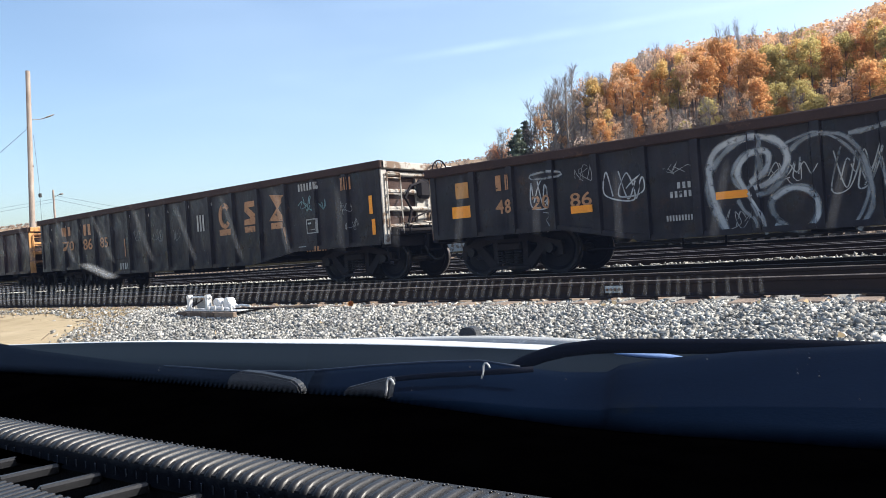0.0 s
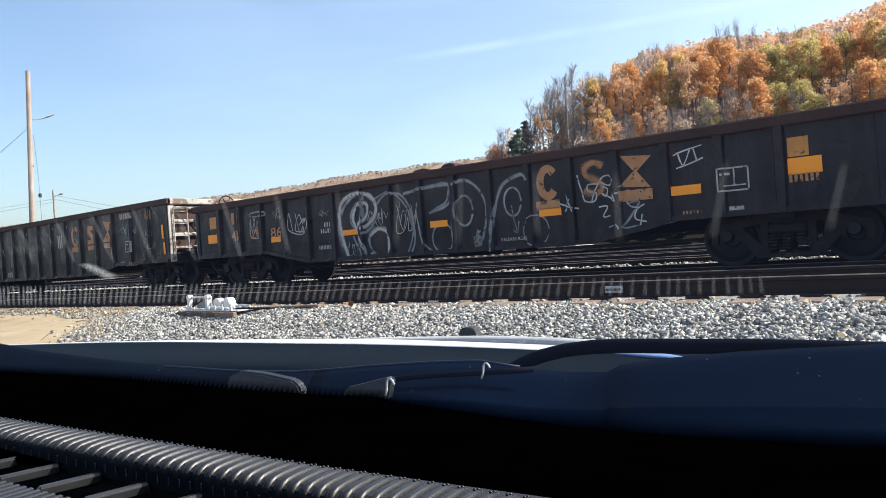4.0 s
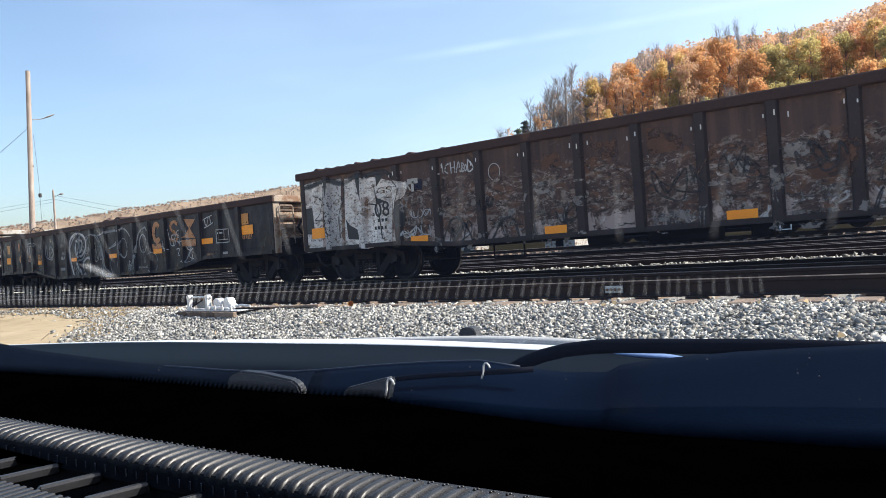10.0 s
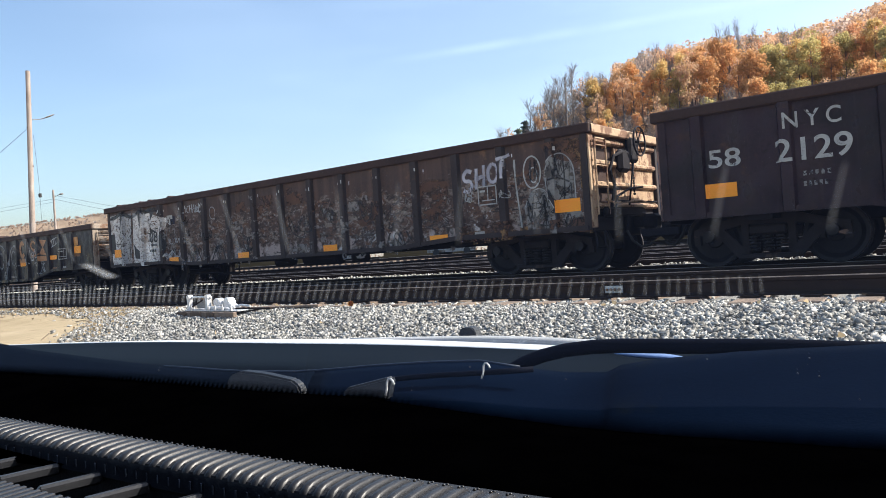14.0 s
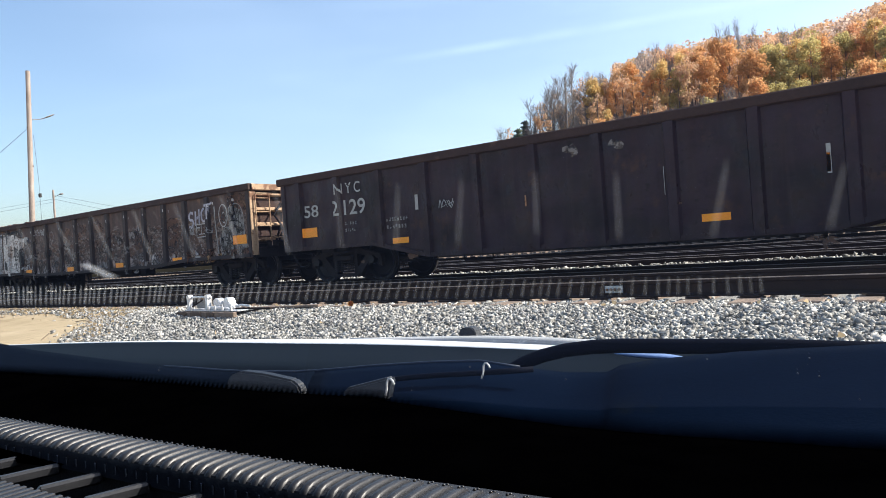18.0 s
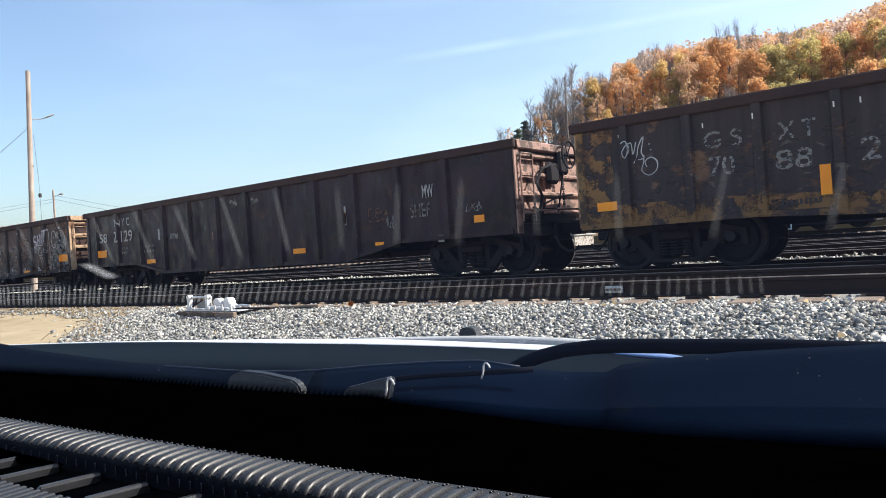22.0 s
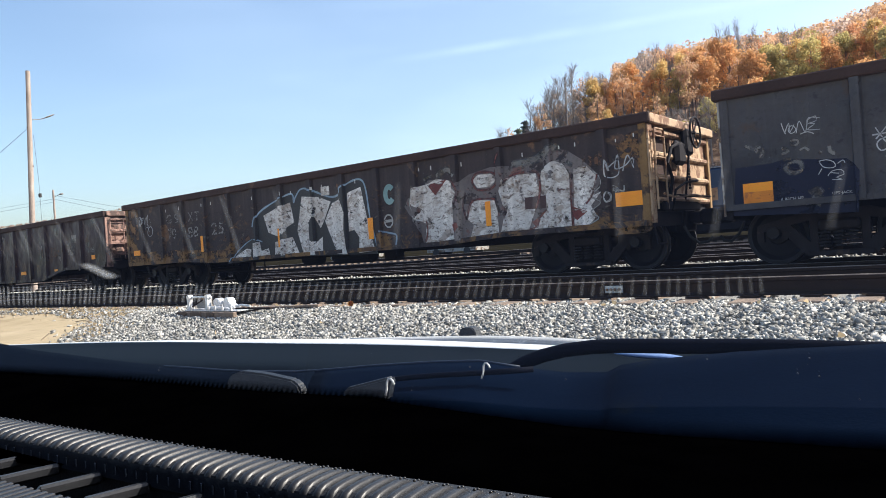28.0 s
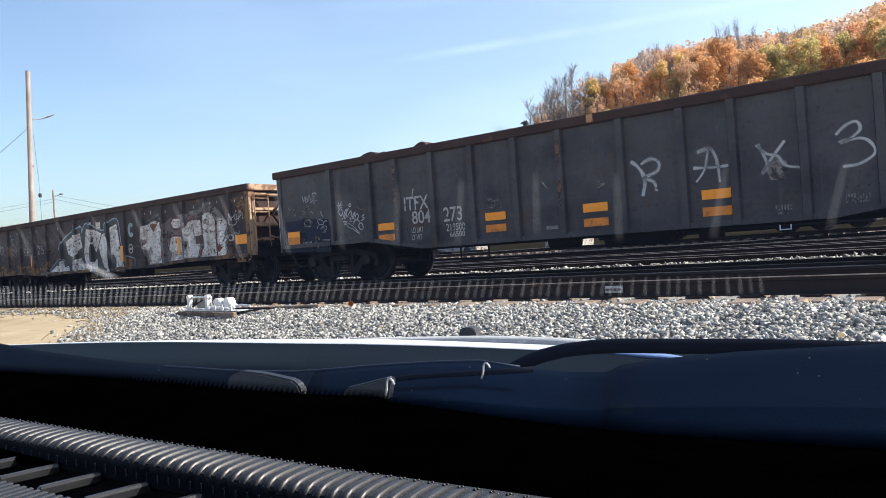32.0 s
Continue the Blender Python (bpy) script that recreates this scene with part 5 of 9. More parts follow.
plate(2, 12.2, 12.76, 1.19, 1.37, "letter_orange", "underline")
stroke(2, 0.030, "spray_white", [(11.43, 1.73), (11.46, 1.58), (11.51, 1.42), (11.55, 1.27), (11.73, 1.25), (11.77, 1.39), (11.62, 1.43), (11.62, 1.54), (11.80, 1.54)], 0.0110)
stroke(2, 0.030, "spray_white", [(11.68, 1.26), (11.74, 1.42), (11.80, 1.51), (11.89, 1.64), (12.02, 1.66), (12.09, 1.57), (12.02, 1.49), (11.91, 1.53), (11.83, 1.59)], 0.0110)
stroke(2, 0.030, "spray_white", [(11.88, 1.48), (11.98, 1.44), (11.94, 1.31), (11.87, 1.37), (12.04, 1.27), (12.12, 1.21), (12.07, 1.35)], 0.0110)
stroke(2, 0.030, "spray_white", [(11.80, 1.14), (11.96, 1.14), (11.87, 0.97), (12.00, 0.98)], 0.0110)
stroke(2, 0.030, "spray_white", [(12.12, 1.34), (12.25, 1.35), (12.37, 1.37), (12.29, 1.25), (12.36, 1.11), (12.50, 1.07)], 0.0110)
stroke(2, 0.030, "spray_white", [(12.61, 1.12), (12.47, 1.04), (12.44, 0.89), (12.63, 0.83)], 0.0110)
stroke(2, 0.030, "spray_white", [(12.56, 0.96), (12.50, 0.71)], 0.0110)
stroke(2, 0.030, "spray_white", [(11.96, 0.78), (12.11, 0.82), (12.16, 0.74)], 0.0110)
stroke(2, 0.030, "spray_white", [(11.05, 1.27), (11.27, 1.19), (11.43, 1.15)], 0.0110)
stroke(2, 0.030, "spray_white", [(11.21, 1.42), (11.32, 1.11)], 0.0110)
stroke(2, 0.030, "spray_white", [(11.28, 1.33), (11.16, 1.12)], 0.0110)
stroke(2, 0.028, "spray_white", [(13.20, 1.89), (13.28, 1.67), (13.40, 1.90)])
stroke(2, 0.028, "spray_white", [(13.45, 1.93), (13.50, 1.73)])
stroke(2, 0.028, "spray_white", [(13.13, 1.84), (13.28, 1.89), (13.59, 1.95)])
stroke(2, 0.028, "spray_white", [(13.17, 1.63), (13.38, 1.68), (13.60, 1.75)])
data_box(2, 13.8, 14.26, 1.18, 1.55, "letter_white")
marks(2, 13.22, 13.55, 0.86, 0.94, 6, "letter_orange")
stroke(2, 0.05, "spray_thin", [(12.30, 1.15), (12.52, 1.17), (12.35, 0.92), (12.22, 0.76), (12.49, 0.77)])
marks(2, 14.8, 15.22, 1.22, 1.34, 6, "letter_orange")
plate(2, 13.94, 14.16, 0.87, 0.95, "letter_white", "stencil_mark")
patch(3, "spray_silver", [(0.17, 2.34), (0.77, 2.39), (0.66, 0.79), (0.12, 0.74)], 0.0007)
patch(3, "silver_worn", [(0.85, 2.33), (1.37, 2.35), (1.27, 0.81), (0.74, 0.78)], 0.0014)
patch(3, "spray_silver", [(1.48, 2.33), (2.41, 2.26), (2.89, 2.11), (2.76, 0.81), (2.06, 0.74), (1.38, 0.81)], 0.0021)
patch(3, "spray_silver", [(2.93, 2.13), (3.33, 2.03), (3.18, 1.78), (2.96, 1.66), (2.90, 1.38)], 0.0028)
stroke(3, 0.110, "spray_dark", [(0.12, 2.25), (0.48, 2.29), (0.75, 2.34), (1.01, 2.34), (1.35, 2.24), (1.60, 2.27), (1.80, 2.33), (2.13, 2.31), (2.39, 2.35), (2.68, 2.34), (2.93, 2.19)])
stroke(3, 0.045, "spray_dark", [(1.45, 2.12), (1.42, 1.89), (1.27, 1.62), (1.23, 1.41), (1.24, 1.02)])
stroke(3, 0.030, "spray_dark", [(0.85, 1.99), (0.79, 1.80), (0.82, 1.44), (0.92, 1.04)])
stroke(3, 0.035, "spray_dark", [(2.34, 2.09), (2.39, 1.82), (2.41, 1.56), (2.46, 1.37), (2.50, 0.93)])
stroke(3, 0.030, "spray_dark", [(2.13, 1.71), (2.38, 1.67)])
stroke(3, 0.020, "spray_dark", [(0.43, 2.04), (0.66, 1.97), (0.78, 1.82)])
stroke(3, 0.020, "spray_dark", [(0.73, 1.89), (0.63, 1.62), (0.45, 1.48)])
stroke(3, 0.030, "spray_dark", [(0.45, 1.48), (0.72, 1.45)])
stroke(3, 0.030, "spray_dark", [(2.93, 2.12), (3.06, 1.93), (2.97, 1.65)])
stroke(3, 0.020, "spray_dark", [(2.63, 1.79), (2.81, 1.79)])
patch(3, "spray_dark", [(0.87, 2.37), (0.98, 2.31), (0.90, 1.95)], 0.0055)
patch(3, "spray_dark", [(1.87, 2.31), (2.00, 2.31), (1.98, 1.79), (1.92, 2.01)], 0.0055)
patch(3, "spray_dark", [(2.41, 2.34), (2.64, 2.27), (2.42, 2.05)], 0.0055)
patch(3, "spray_dark", [(1.45, 1.43), (1.56, 1.29), (1.78, 1.18), (1.83, 0.95), (1.49, 0.98)], 0.0055)
patch(3, "spray_dark", [(2.39, 1.82), (2.68, 1.71), (2.40, 1.68)], 0.0055)
patch(3, "spray_dark", [(2.97, 1.62), (3.17, 1.57), (3.19, 1.38), (3.15, 1.16), (2.97, 1.10), (2.90, 1.29)], 0.0055)
patch(3, "spray_dark", [(0.09, 1.78), (0.39, 1.78), (0.41, 1.48), (0.43, 1.16), (0.10, 1.18)], 0.0055)
patch(3, "spray_dark", [(0.65, 1.26), (0.76, 1.27), (0.78, 1.22), (0.66, 1.21)], 0.0055)
patch(3, "navy_paint", [(3.42, 2.10), (3.68, 2.06), (3.66, 1.85), (3.41, 1.87)], 0.0030, "touch_up")
patch(3, "spray_faded", [(3.73, 2.11), (3.88, 2.07), (3.85, 1.87), (3.70, 1.90)], 0.0030)
words(3, "GS", 2.42, 2.84, 1.89, 2.02, "rust_light")
marks(3, 2.39, 2.71, 1.29, 1.36, 3, "spray_dark")
marks(3, 2.29, 2.67, 1.13, 1.20, 4, "spray_dark")
words(3, "X", 3.21, 3.38, 1.87, 2.08, "letter_white")
M["rust_fill"] = chipped(material("rust_fill", (0.065, 0.030, 0.018), (0.12, 0.055, 0.030), 0.8, 0, 3, 24, 0.2, (0.035, 0.018, 0.013), 4, 0.55), 4, 0.42, 0.54)
for pts in ([(12.5, 1.94), (12.89, 2.02), (13.2, 1.95), (13.22, 1.66), (13.09, 1.2), (12.68, 1.13), (12.51, 1.44)], [(8.39, 2.35), (8.96, 2.3), (8.98, 1.93), (8.41, 1.9)], [(7.39, 2.24), (7.89, 2.23), (7.91, 1.96), (7.4, 1.95)],
            [(6.43, 2.2), (6.81, 2.17), (6.83, 1.93), (6.41, 1.92)], [(10.67, 1.85), (11.09, 1.88), (11.43, 1.7), (11.31, 1.23), (10.77, 1.24)], [(15.3, 2.36), (15.9, 2.40), (16.15, 2.3), (16.1, 1.95), (15.75, 2.02), (15.5, 2.15)], [(13.45, 1.02), (14.7, 1.06), (14.7, 0.74), (13.5, 0.70)], [(14.8, 0.98), (16.2, 1.0), (16.2, 0.74), (14.85, 0.74)]):
    patch(3, "rust_fill", pts, 0.0031, "old_paint")
for pts in ([(10.38, 1.75), (10.76, 1.77), (10.77, 1.58), (10.39, 1.59)], [(10.4, 0.81), (11.06, 0.82), (11.09, 0.66), (10.44, 0.67)], [(11.63, 0.89), (12.04, 0.91), (12.07, 0.67), (11.65, 0.67)], [(8.39, 0.97), (9.02, 0.97), (9.0, 0.75), (8.43, 0.73)], [(10.85, 1.14), (11.17, 1.15), (11.15, 0.93), (10.88, 0.91)]):
    patch(3, "spray_faded", pts, 0.0042, "old_paint")
for pts in ([(12.5, 1.89), (12.66, 2.01), (12.96, 1.99), (13.17, 1.98)], [(13.16, 1.87), (13.21, 1.71), (13.1, 1.48)], [(7.2, 2.1), (7.45, 1.75), (7.9, 1.72), (8.1, 1.45)], [(9.2, 1.5), (9.5, 1.85), (9.9, 1.8), (10.1, 1.4)], [(11.5, 1.2), (11.8, 1.7), (12.2, 1.75), (12.4, 1.3)]):
    stroke(3, 0.045, "rust_light", pts)
stroke(3, 0.04, "spray_faded", [(13.27, 1.34), (13.37, 1.25), (13.32, 1.06)])
words(3, "08", 2.33, 2.75, 1.40, 1.72, "spray_dark")
words(3, "813", 3.07, 3.68, 1.42, 1.74, "spray_faded")
plate(3, 3.29, 3.57, 2.0, 2.11, "letter_white", "paint_bar")
plate(3, 3.39, 3.46, 1.84, 2.03, "letter_white", "paint_bar")
scrawl(3, 3.06, 3.87, 0.86, 1.14, "spray_white", 0.03, 18)
scrawl(3, 3.27, 3.87, 1.28, 1.5, "spray_white", 0.02, 19)
marks(3, 3.15, 3.65, 1.16, 1.3, 6, "spray_faded")
plate(3, 0.33, 0.75, 1.06, 1.3, "sticker", "reflector")
plate(3, 3.29, 3.74, 0.78, 0.92, "sticker", "reflector")
plate(3, 6.42, 6.86, 0.74, 0.89, "sticker", "reflector")
stroke(3, 0.034, "spray_white", [(4.21, 2.32), (4.23, 2.11)])
stroke(3, 0.034, "spray_white", [(4.38, 2.29), (4.31, 2.26), (4.28, 2.15), (4.36, 2.10)])
stroke(3, 0.034, "spray_white", [(4.42, 2.31), (4.43, 2.09)])
stroke(3, 0.034, "spray_white", [(4.52, 2.32), (4.52, 2.10)])
stroke(3, 0.034, "spray_white", [(4.43, 2.20), (4.53, 2.21)])
stroke(3, 0.034, "spray_white", [(4.55, 2.09), (4.62, 2.30), (4.65, 2.09)])
stroke(3, 0.034, "spray_white", [(4.58, 2.19), (4.64, 2.19)])
stroke(3, 0.034, "spray_white", [(4.69, 2.27), (4.69, 2.09)])
stroke(3, 0.034, "spray_white", [(4.69, 2.27), (4.75, 2.23), (4.69, 2.19), (4.76, 2.13), (4.69, 2.09)])
stroke(3, 0.034, "spray_white", [(4.79, 2.23), (4.81, 2.16), (4.78, 2.10), (4.75, 2.17), (4.79, 2.23)])
stroke(3, 0.034, "spray_white", [(4.84, 2.32), (4.84, 2.08), (4.96, 2.15), (4.84, 2.32)])
stroke(3, 0.034, "spray_white", [(4.12, 2.11), (4.15, 2.13)])
ring(3, 5.29, 5.56, 1.84, 2.17, 0.015, "letter_white")
faded(3, 3.99, 4.91, 0.61, 1.82, 16, 21, "spray_faded")
faded(3, 4.98, 6.01, 0.64, 1.65, 18, 22, "spray_faded")
faded(3, 6.12, 7.26, 0.62, 1.71, 20, 23, "spray_faded")
faded(3, 8.39, 10.08, 0.57, 2.14, 24, 24, "spray_faded")
faded(3, 10.24, 11.24, 0.55, 1.9, 22, 25, "spray_faded")
faded(3, 11.39, 12.32, 0.57, 1.9, 20, 26, "spray_faded")
faded(3, 12.5, 13.33, 0.58, 1.84, 18, 27, "spray_faded")
patch(3, "spray_faded", [(6.19, 1.65), (6.42, 1.69), (6.63, 1.61), (6.69, 1.43), (6.63, 1.35), (6.51, 1.49), (6.33, 1.47)], 0.0000)
stroke(3, 0.06, "spray_faded", [(6.06, 1.34), (6.19, 1.61), (6.49, 1.68), (6.69, 1.51)])
stroke(3, 0.05, "spray_dark", [(4.10, 0.75), (4.32, 1.14), (4.51, 1.21), (4.72, 1.01), (4.87, 0.64)])
stroke(3, 0.05, "spray_dark", [(5.25, 0.66), (5.53, 1.06), (5.77, 1.08), (5.90, 0.65)])
plate(3, 9.57, 10.02, 0.75, 0.89, "sticker", "reflector")
plate(3, 12.68, 13.14, 0.76, 0.9, "sticker", "reflector")
for pts in ([(13.80, 2.13), (13.70, 2.20), (13.61, 2.10), (13.64, 1.98), (13.77, 1.92), (13.79, 1.79), (13.70, 1.70), (13.60, 1.77)], [(13.92, 2.18), (13.90, 1.70)], [(14.09, 2.20), (14.07, 1.72)], [(13.91, 1.93), (14.08, 1.96)],
            [(14.28, 2.17), (14.19, 2.05), (14.20, 1.83), (14.29, 1.74), (14.38, 1.83), (14.39, 2.06), (14.28, 2.17)], [(14.42, 2.21), (14.55, 2.21), (14.68, 2.24)], [(14.55, 2.20), (14.52, 1.95), (14.51, 1.75)]):
    stroke(3, 0.085, "spray_lilac", [(x, 1.95 + (z - 1.95) * 0.82 + 0.16 * (x - 14.1)) for x, z in pts])
data_box(3, 13.92, 14.35, 1.39, 1.76, "letter_white")
scrawl(3, 13.61, 13.87, 1.47, 1.79, "letter_white", 0.02, 28)
scrawl(3, 14.41, 14.64, 1.46, 1.69, "letter_white", 0.02, 29)
patch(3, "mustard_chips", [(13.48, 0.90), (13.97, 0.92), (14.64, 0.95), (14.63, 0.70), (14.06, 0.67), (13.47, 0.65)], 0.0007)
plate(3, 13.79, 14.02, 0.8, 0.9, "grey_end", "plate")
patch(3, "spray_ghost", [(15.42, 1.63), (15.39, 1.95), (15.53, 2.13), (15.74, 2.16), (15.92, 2.00), (15.98, 1.56), (15.97, 1.12), (15.70, 1.16), (15.58, 1.34)], 0.0014)
patch(3, "spray_ghost", [(14.92, 1.27), (15.09, 1.56), (15.32, 1.56), (15.49, 1.35), (15.58, 1.14), (15.59, 0.75), (14.98, 0.77)], 0.0021)
patch(3, "spray_ghost", [(15.70, 1.13), (16.07, 1.11), (16.08, 0.74), (15.68, 0.75)], 0.0028)
stroke(3, 0.05, "letter_white", [(14.77, 2.17), (14.78, 1.71), (14.82, 1.23), (14.85, 0.90)])
ring(3, 14.94, 15.32, 1.59, 2.2, 0.03, "letter_white")
ring(3, 15.07, 15.24, 1.69, 1.99, 0.025, "letter_white")
stroke(3, 0.03, "spray_dark", [(15.47, 1.71), (15.65, 1.73), (15.87, 1.64)])
stroke(3, 0.03, "spray_dark", [(15.77, 2.12), (15.77, 1.58), (15.74, 1.32)])
scrawl(3, 15.03, 15.5, 0.94, 1.49, "spray_dark", 0.025, 30)
plate(3, 15.59, 16.05, 1.11, 1.34, "sticker", "reflector")
patch(3, "mustard_chips", [(15.69, 2.35), (16.22, 2.39), (16.21, 1.27), (16.08, 1.24), (16.08, 1.98), (15.90, 2.10), (15.65, 2.13)], 0.0000)
patch(3, "mustard_chips", [(14.80, 0.91), (15.09, 0.93), (15.08, 0.76), (14.81, 0.77)], 0.0007)
patch(3, "mustard_chips", [(16.05, 0.85), (16.24, 0.85), (16.23, 0.70), (16.04, 0.72)], 0.0014)
words(4, "N Y C", 1.93, 2.68, 2.00, 2.24, "letter_white")
words(4, "58", 0.83, 1.31, 1.56, 1.84, "letter_white")
words(4, "2129", 1.80, 2.80, 1.52, 1.86, "letter_white")
plate(4, 0.77, 1.23, 1.1, 1.32, "sticker", "reflector")
plate(4, 3.53, 3.98, 0.8, 0.92, "sticker", "reflector")
plate(4, 9.99, 10.43, 0.75, 0.87, "sticker", "reflector")
plate(4, 12.66, 12.92, 0.79, 0.86, "sticker", "reflector")
plate(4, 15.3, 15.54, 1.08, 1.22, "sticker", "reflector")
plate(4, 11.78, 11.84, 1.3, 1.72, "letter_white", "paint_bar")
plate(4, 11.78, 11.83, 1.32, 1.59, "sticker", "reflector")
words(4, "MW", 14.05, 14.34, 1.68, 1.94, "letter_white")
words(4, "SHEF", 13.7, 14.24, 1.3, 1.58, "spray_faded")
scrawl(4, 15.13, 15.52, 1.3, 1.48, "letter_white", 0.01, 31)
scrawl(4, 4.83, 5.22, 1.42, 1.61, "letter_white", 0.02, 32)
faded(4, 12.48, 13.26, 0.95, 1.61, 8, 33, "rust_light")
faded(4, 7.55, 8.03, 2.08, 2.33, 3, 34, "spray_faded")
faded(4, 8.45, 8.84, 1.96, 2.24, 3, 35, "spray_faded")
plate(4, 14.39, 14.6, 0.76, 0.9, "grey_end", "plate")
marks(4, 3.38, 4.00, 1.28, 1.36, 8, "worn_letter")
marks(4, 3.38, 3.96, 1.12, 1.20, 7, "worn_letter")
marks(4, 2.14, 2.53, 1.30, 1.37, 5, "worn_letter")
marks(4, 2.14, 2.48, 1.15, 1.22, 5, "worn_letter")
plate(4, 4.21, 4.29, 1.46, 1.77, "letter_white", "paint_bar")
scrawl(4, 12.98, 13.24, 1.07, 1.41, "letter_white", 0.012, 36)
data_box(4, 12.52, 12.92, 1.3, 1.6, "rust_light")
plate(4, 6.82, 6.85, 1.29, 1.49, "letter_orange", "paint_streak")
plate(4, 9.43, 9.44, 1.23, 1.69, "letter_white", "paint_streak")
faded(4, 2.55, 16.03, 0.26, 1.32, 14, 37, "rust_light")
patch(5, "mustard_chips", [(0.05, 2.44), (0.62, 2.41), (0.56, 1.95), (0.60, 1.60), (0.42, 1.35), (0.50, 1.24), (0.47, 0.87), (0.05, 0.83)], 0.0021)
patch(5, "mustard_chips", [(0.49, 1.14), (1.74, 1.13), (1.72, 0.84), (0.48, 0.84)], 0.0028)
patch(5, "mustard_chips", [(1.81, 1.13), (2.88, 1.10), (2.85, 0.80), (1.78, 0.84)], 0.0000)
patch(5, "mustard_chips", [(2.95, 1.08), (3.91, 1.04), (3.86, 0.82), (2.92, 0.83)], 0.0007)
patch(5, "mustard_chips", [(3.98, 1.00), (5.09, 1.00), (4.97, 0.82), (3.97, 0.81)], 0.0014)
stroke(5, 0.024, "spray_white", [(0.78, 2.15), (0.86, 2.18), (0.89, 2.03), (0.84, 1.90), (0.79, 2.00), (0.92, 2.15), (0.95, 1.95), (1.01, 2.15)])
stroke(5, 0.024, "spray_white", [(0.95, 1.80), (1.01, 1.91), (1.05, 2.08), (1.14, 2.22), (1.09, 1.97), (1.13, 1.87), (1.03, 1.85)])
stroke(5, 0.024, "spray_white", [(1.13, 1.92), (1.12, 1.80), (1.08, 1.67), (1.19, 1.58), (1.32, 1.65), (1.34, 1.79), (1.24, 1.87), (1.14, 1.81), (1.17, 1.72)])
stroke(5, 0.024, "spray_white", [(1.22, 2.09), (1.24, 2.08)])
stroke(5, 0.024, "spray_white", [(1.24, 1.99), (1.26, 1.99)])
words(5, "G S", 2.08, 2.64, 1.87, 2.13, "worn_letter")
words(5, "X T", 3.12, 3.62, 1.86, 2.11, "worn_letter")
words(5, "CAPY", 2.24, 2.55, 0.89, 0.97, "spray_dark")
marks(5, 3.10, 3.65, 0.90, 0.97, 9, "spray_dark")
words(5, "70", 2.14, 2.51, 1.44, 1.74, "worn_letter")
words(5, "88", 3.07, 3.56, 1.42, 1.71, "worn_letter")
words(5, "25", 4.14, 4.67, 1.42, 1.74, "worn_letter")
plate(5, 0.27, 0.62, 1.06, 1.21, "sticker", "reflector")
plate(5, 3.63, 3.77, 1.0, 1.43, "sticker", "reflector")
patch(5, "spray_dark", [(5.90, 1.50), (6.12, 1.84), (6.99, 2.13), (7.36, 2.17), (7.79, 2.28), (8.61, 1.99), (8.94, 2.05), (9.03, 2.18), (9.63, 2.24), (9.79, 1.36), (9.97, 0.61), (6.96, 0.70), (5.70, 0.67), (4.82, 0.62), (5.14, 0.91), (5.74, 1.19), (5.96, 1.23)], 0.0021)
patch(5, "spray_silver", [(6.27, 1.75), (6.85, 1.92), (7.27, 1.98), (7.37, 1.50), (7.09, 1.40), (7.00, 1.24), (6.78, 1.19), (6.42, 1.32)], 0.004)
patch(5, "spray_silver", [(5.84, 1.08), (6.06, 1.12), (6.11, 0.89), (6.39, 0.94), (6.44, 0.74), (5.87, 0.74)], 0.004)
patch(5, "spray_silver", [(6.64, 1.07), (7.01, 1.13), (7.28, 1.16), (7.49, 0.74), (6.61, 0.73)], 0.004)
patch(5, "spray_silver", [(7.46, 1.29), (7.68, 2.08), (8.25, 2.01), (8.62, 1.87), (8.37, 1.45), (8.25, 1.29), (8.05, 1.58), (7.97, 1.50), (7.85, 1.05), (8.10, 0.99), (8.29, 1.09), (8.27, 0.69), (7.63, 0.71)], 0.004)
patch(5, "spray_silver", [(8.40, 1.45), (8.66, 1.83), (8.95, 1.91), (9.07, 1.58), (9.03, 1.21), (9.08, 0.65), (8.73, 0.67)], 0.004)
patch(5, "spray_silver", [(9.14, 2.01), (9.56, 2.10), (9.70, 1.38), (9.86, 0.68), (9.39, 0.66), (9.43, 1.00), (9.29, 1.18), (9.13, 1.15)], 0.004)
patch(5, "spray_silver", [(5.07, 0.80), (5.55, 0.98), (5.72, 0.95), (5.68, 0.75), (5.07, 0.69)], 0.004)
stroke(5, 0.06, "spray_blue", [(5.90, 1.50), (6.12, 1.84), (6.99, 2.13), (7.36, 2.17), (7.40, 1.97), (7.49, 2.11), (7.78, 2.26), (8.61, 1.98), (8.94, 2.03), (9.03, 2.17), (9.63, 2.22), (9.79, 1.35), (9.97, 0.61)])
stroke(5, 0.04, "spray_blue", [(4.89, 0.67), (5.20, 0.93), (5.77, 1.19), (6.17, 1.11)])
stroke(5, 0.05, "spray_blue", [(10.06, 1.09), (10.33, 1.03), (10.49, 0.97), (10.45, 0.74)])
plate(5, 6.76, 6.85, 0.94, 1.39, "sticker", "reflector")
faded(5, 6.36, 6.89, 1.82, 2.16, 4, 39, "rust_light")
faded(5, 8.69, 9.04, 1.96, 2.23, 4, 40, "rust_light")
faded(5, 5.08, 5.84, 1.06, 1.64, 6, 41, "rust_light")
plate(5, 8.34, 8.61, 2.03, 2.23, "spray_silver", "paint_bar")
faded(5, 4.07, 5.14, 0.91, 1.43, 5, 42, "rust_light")
ring(5, 10.2, 10.53, 1.63, 2.07, 0.12, "spray_teal", 3)
ring(5, 10.17, 10.43, 1.14, 1.44, 0.035, "letter_white")
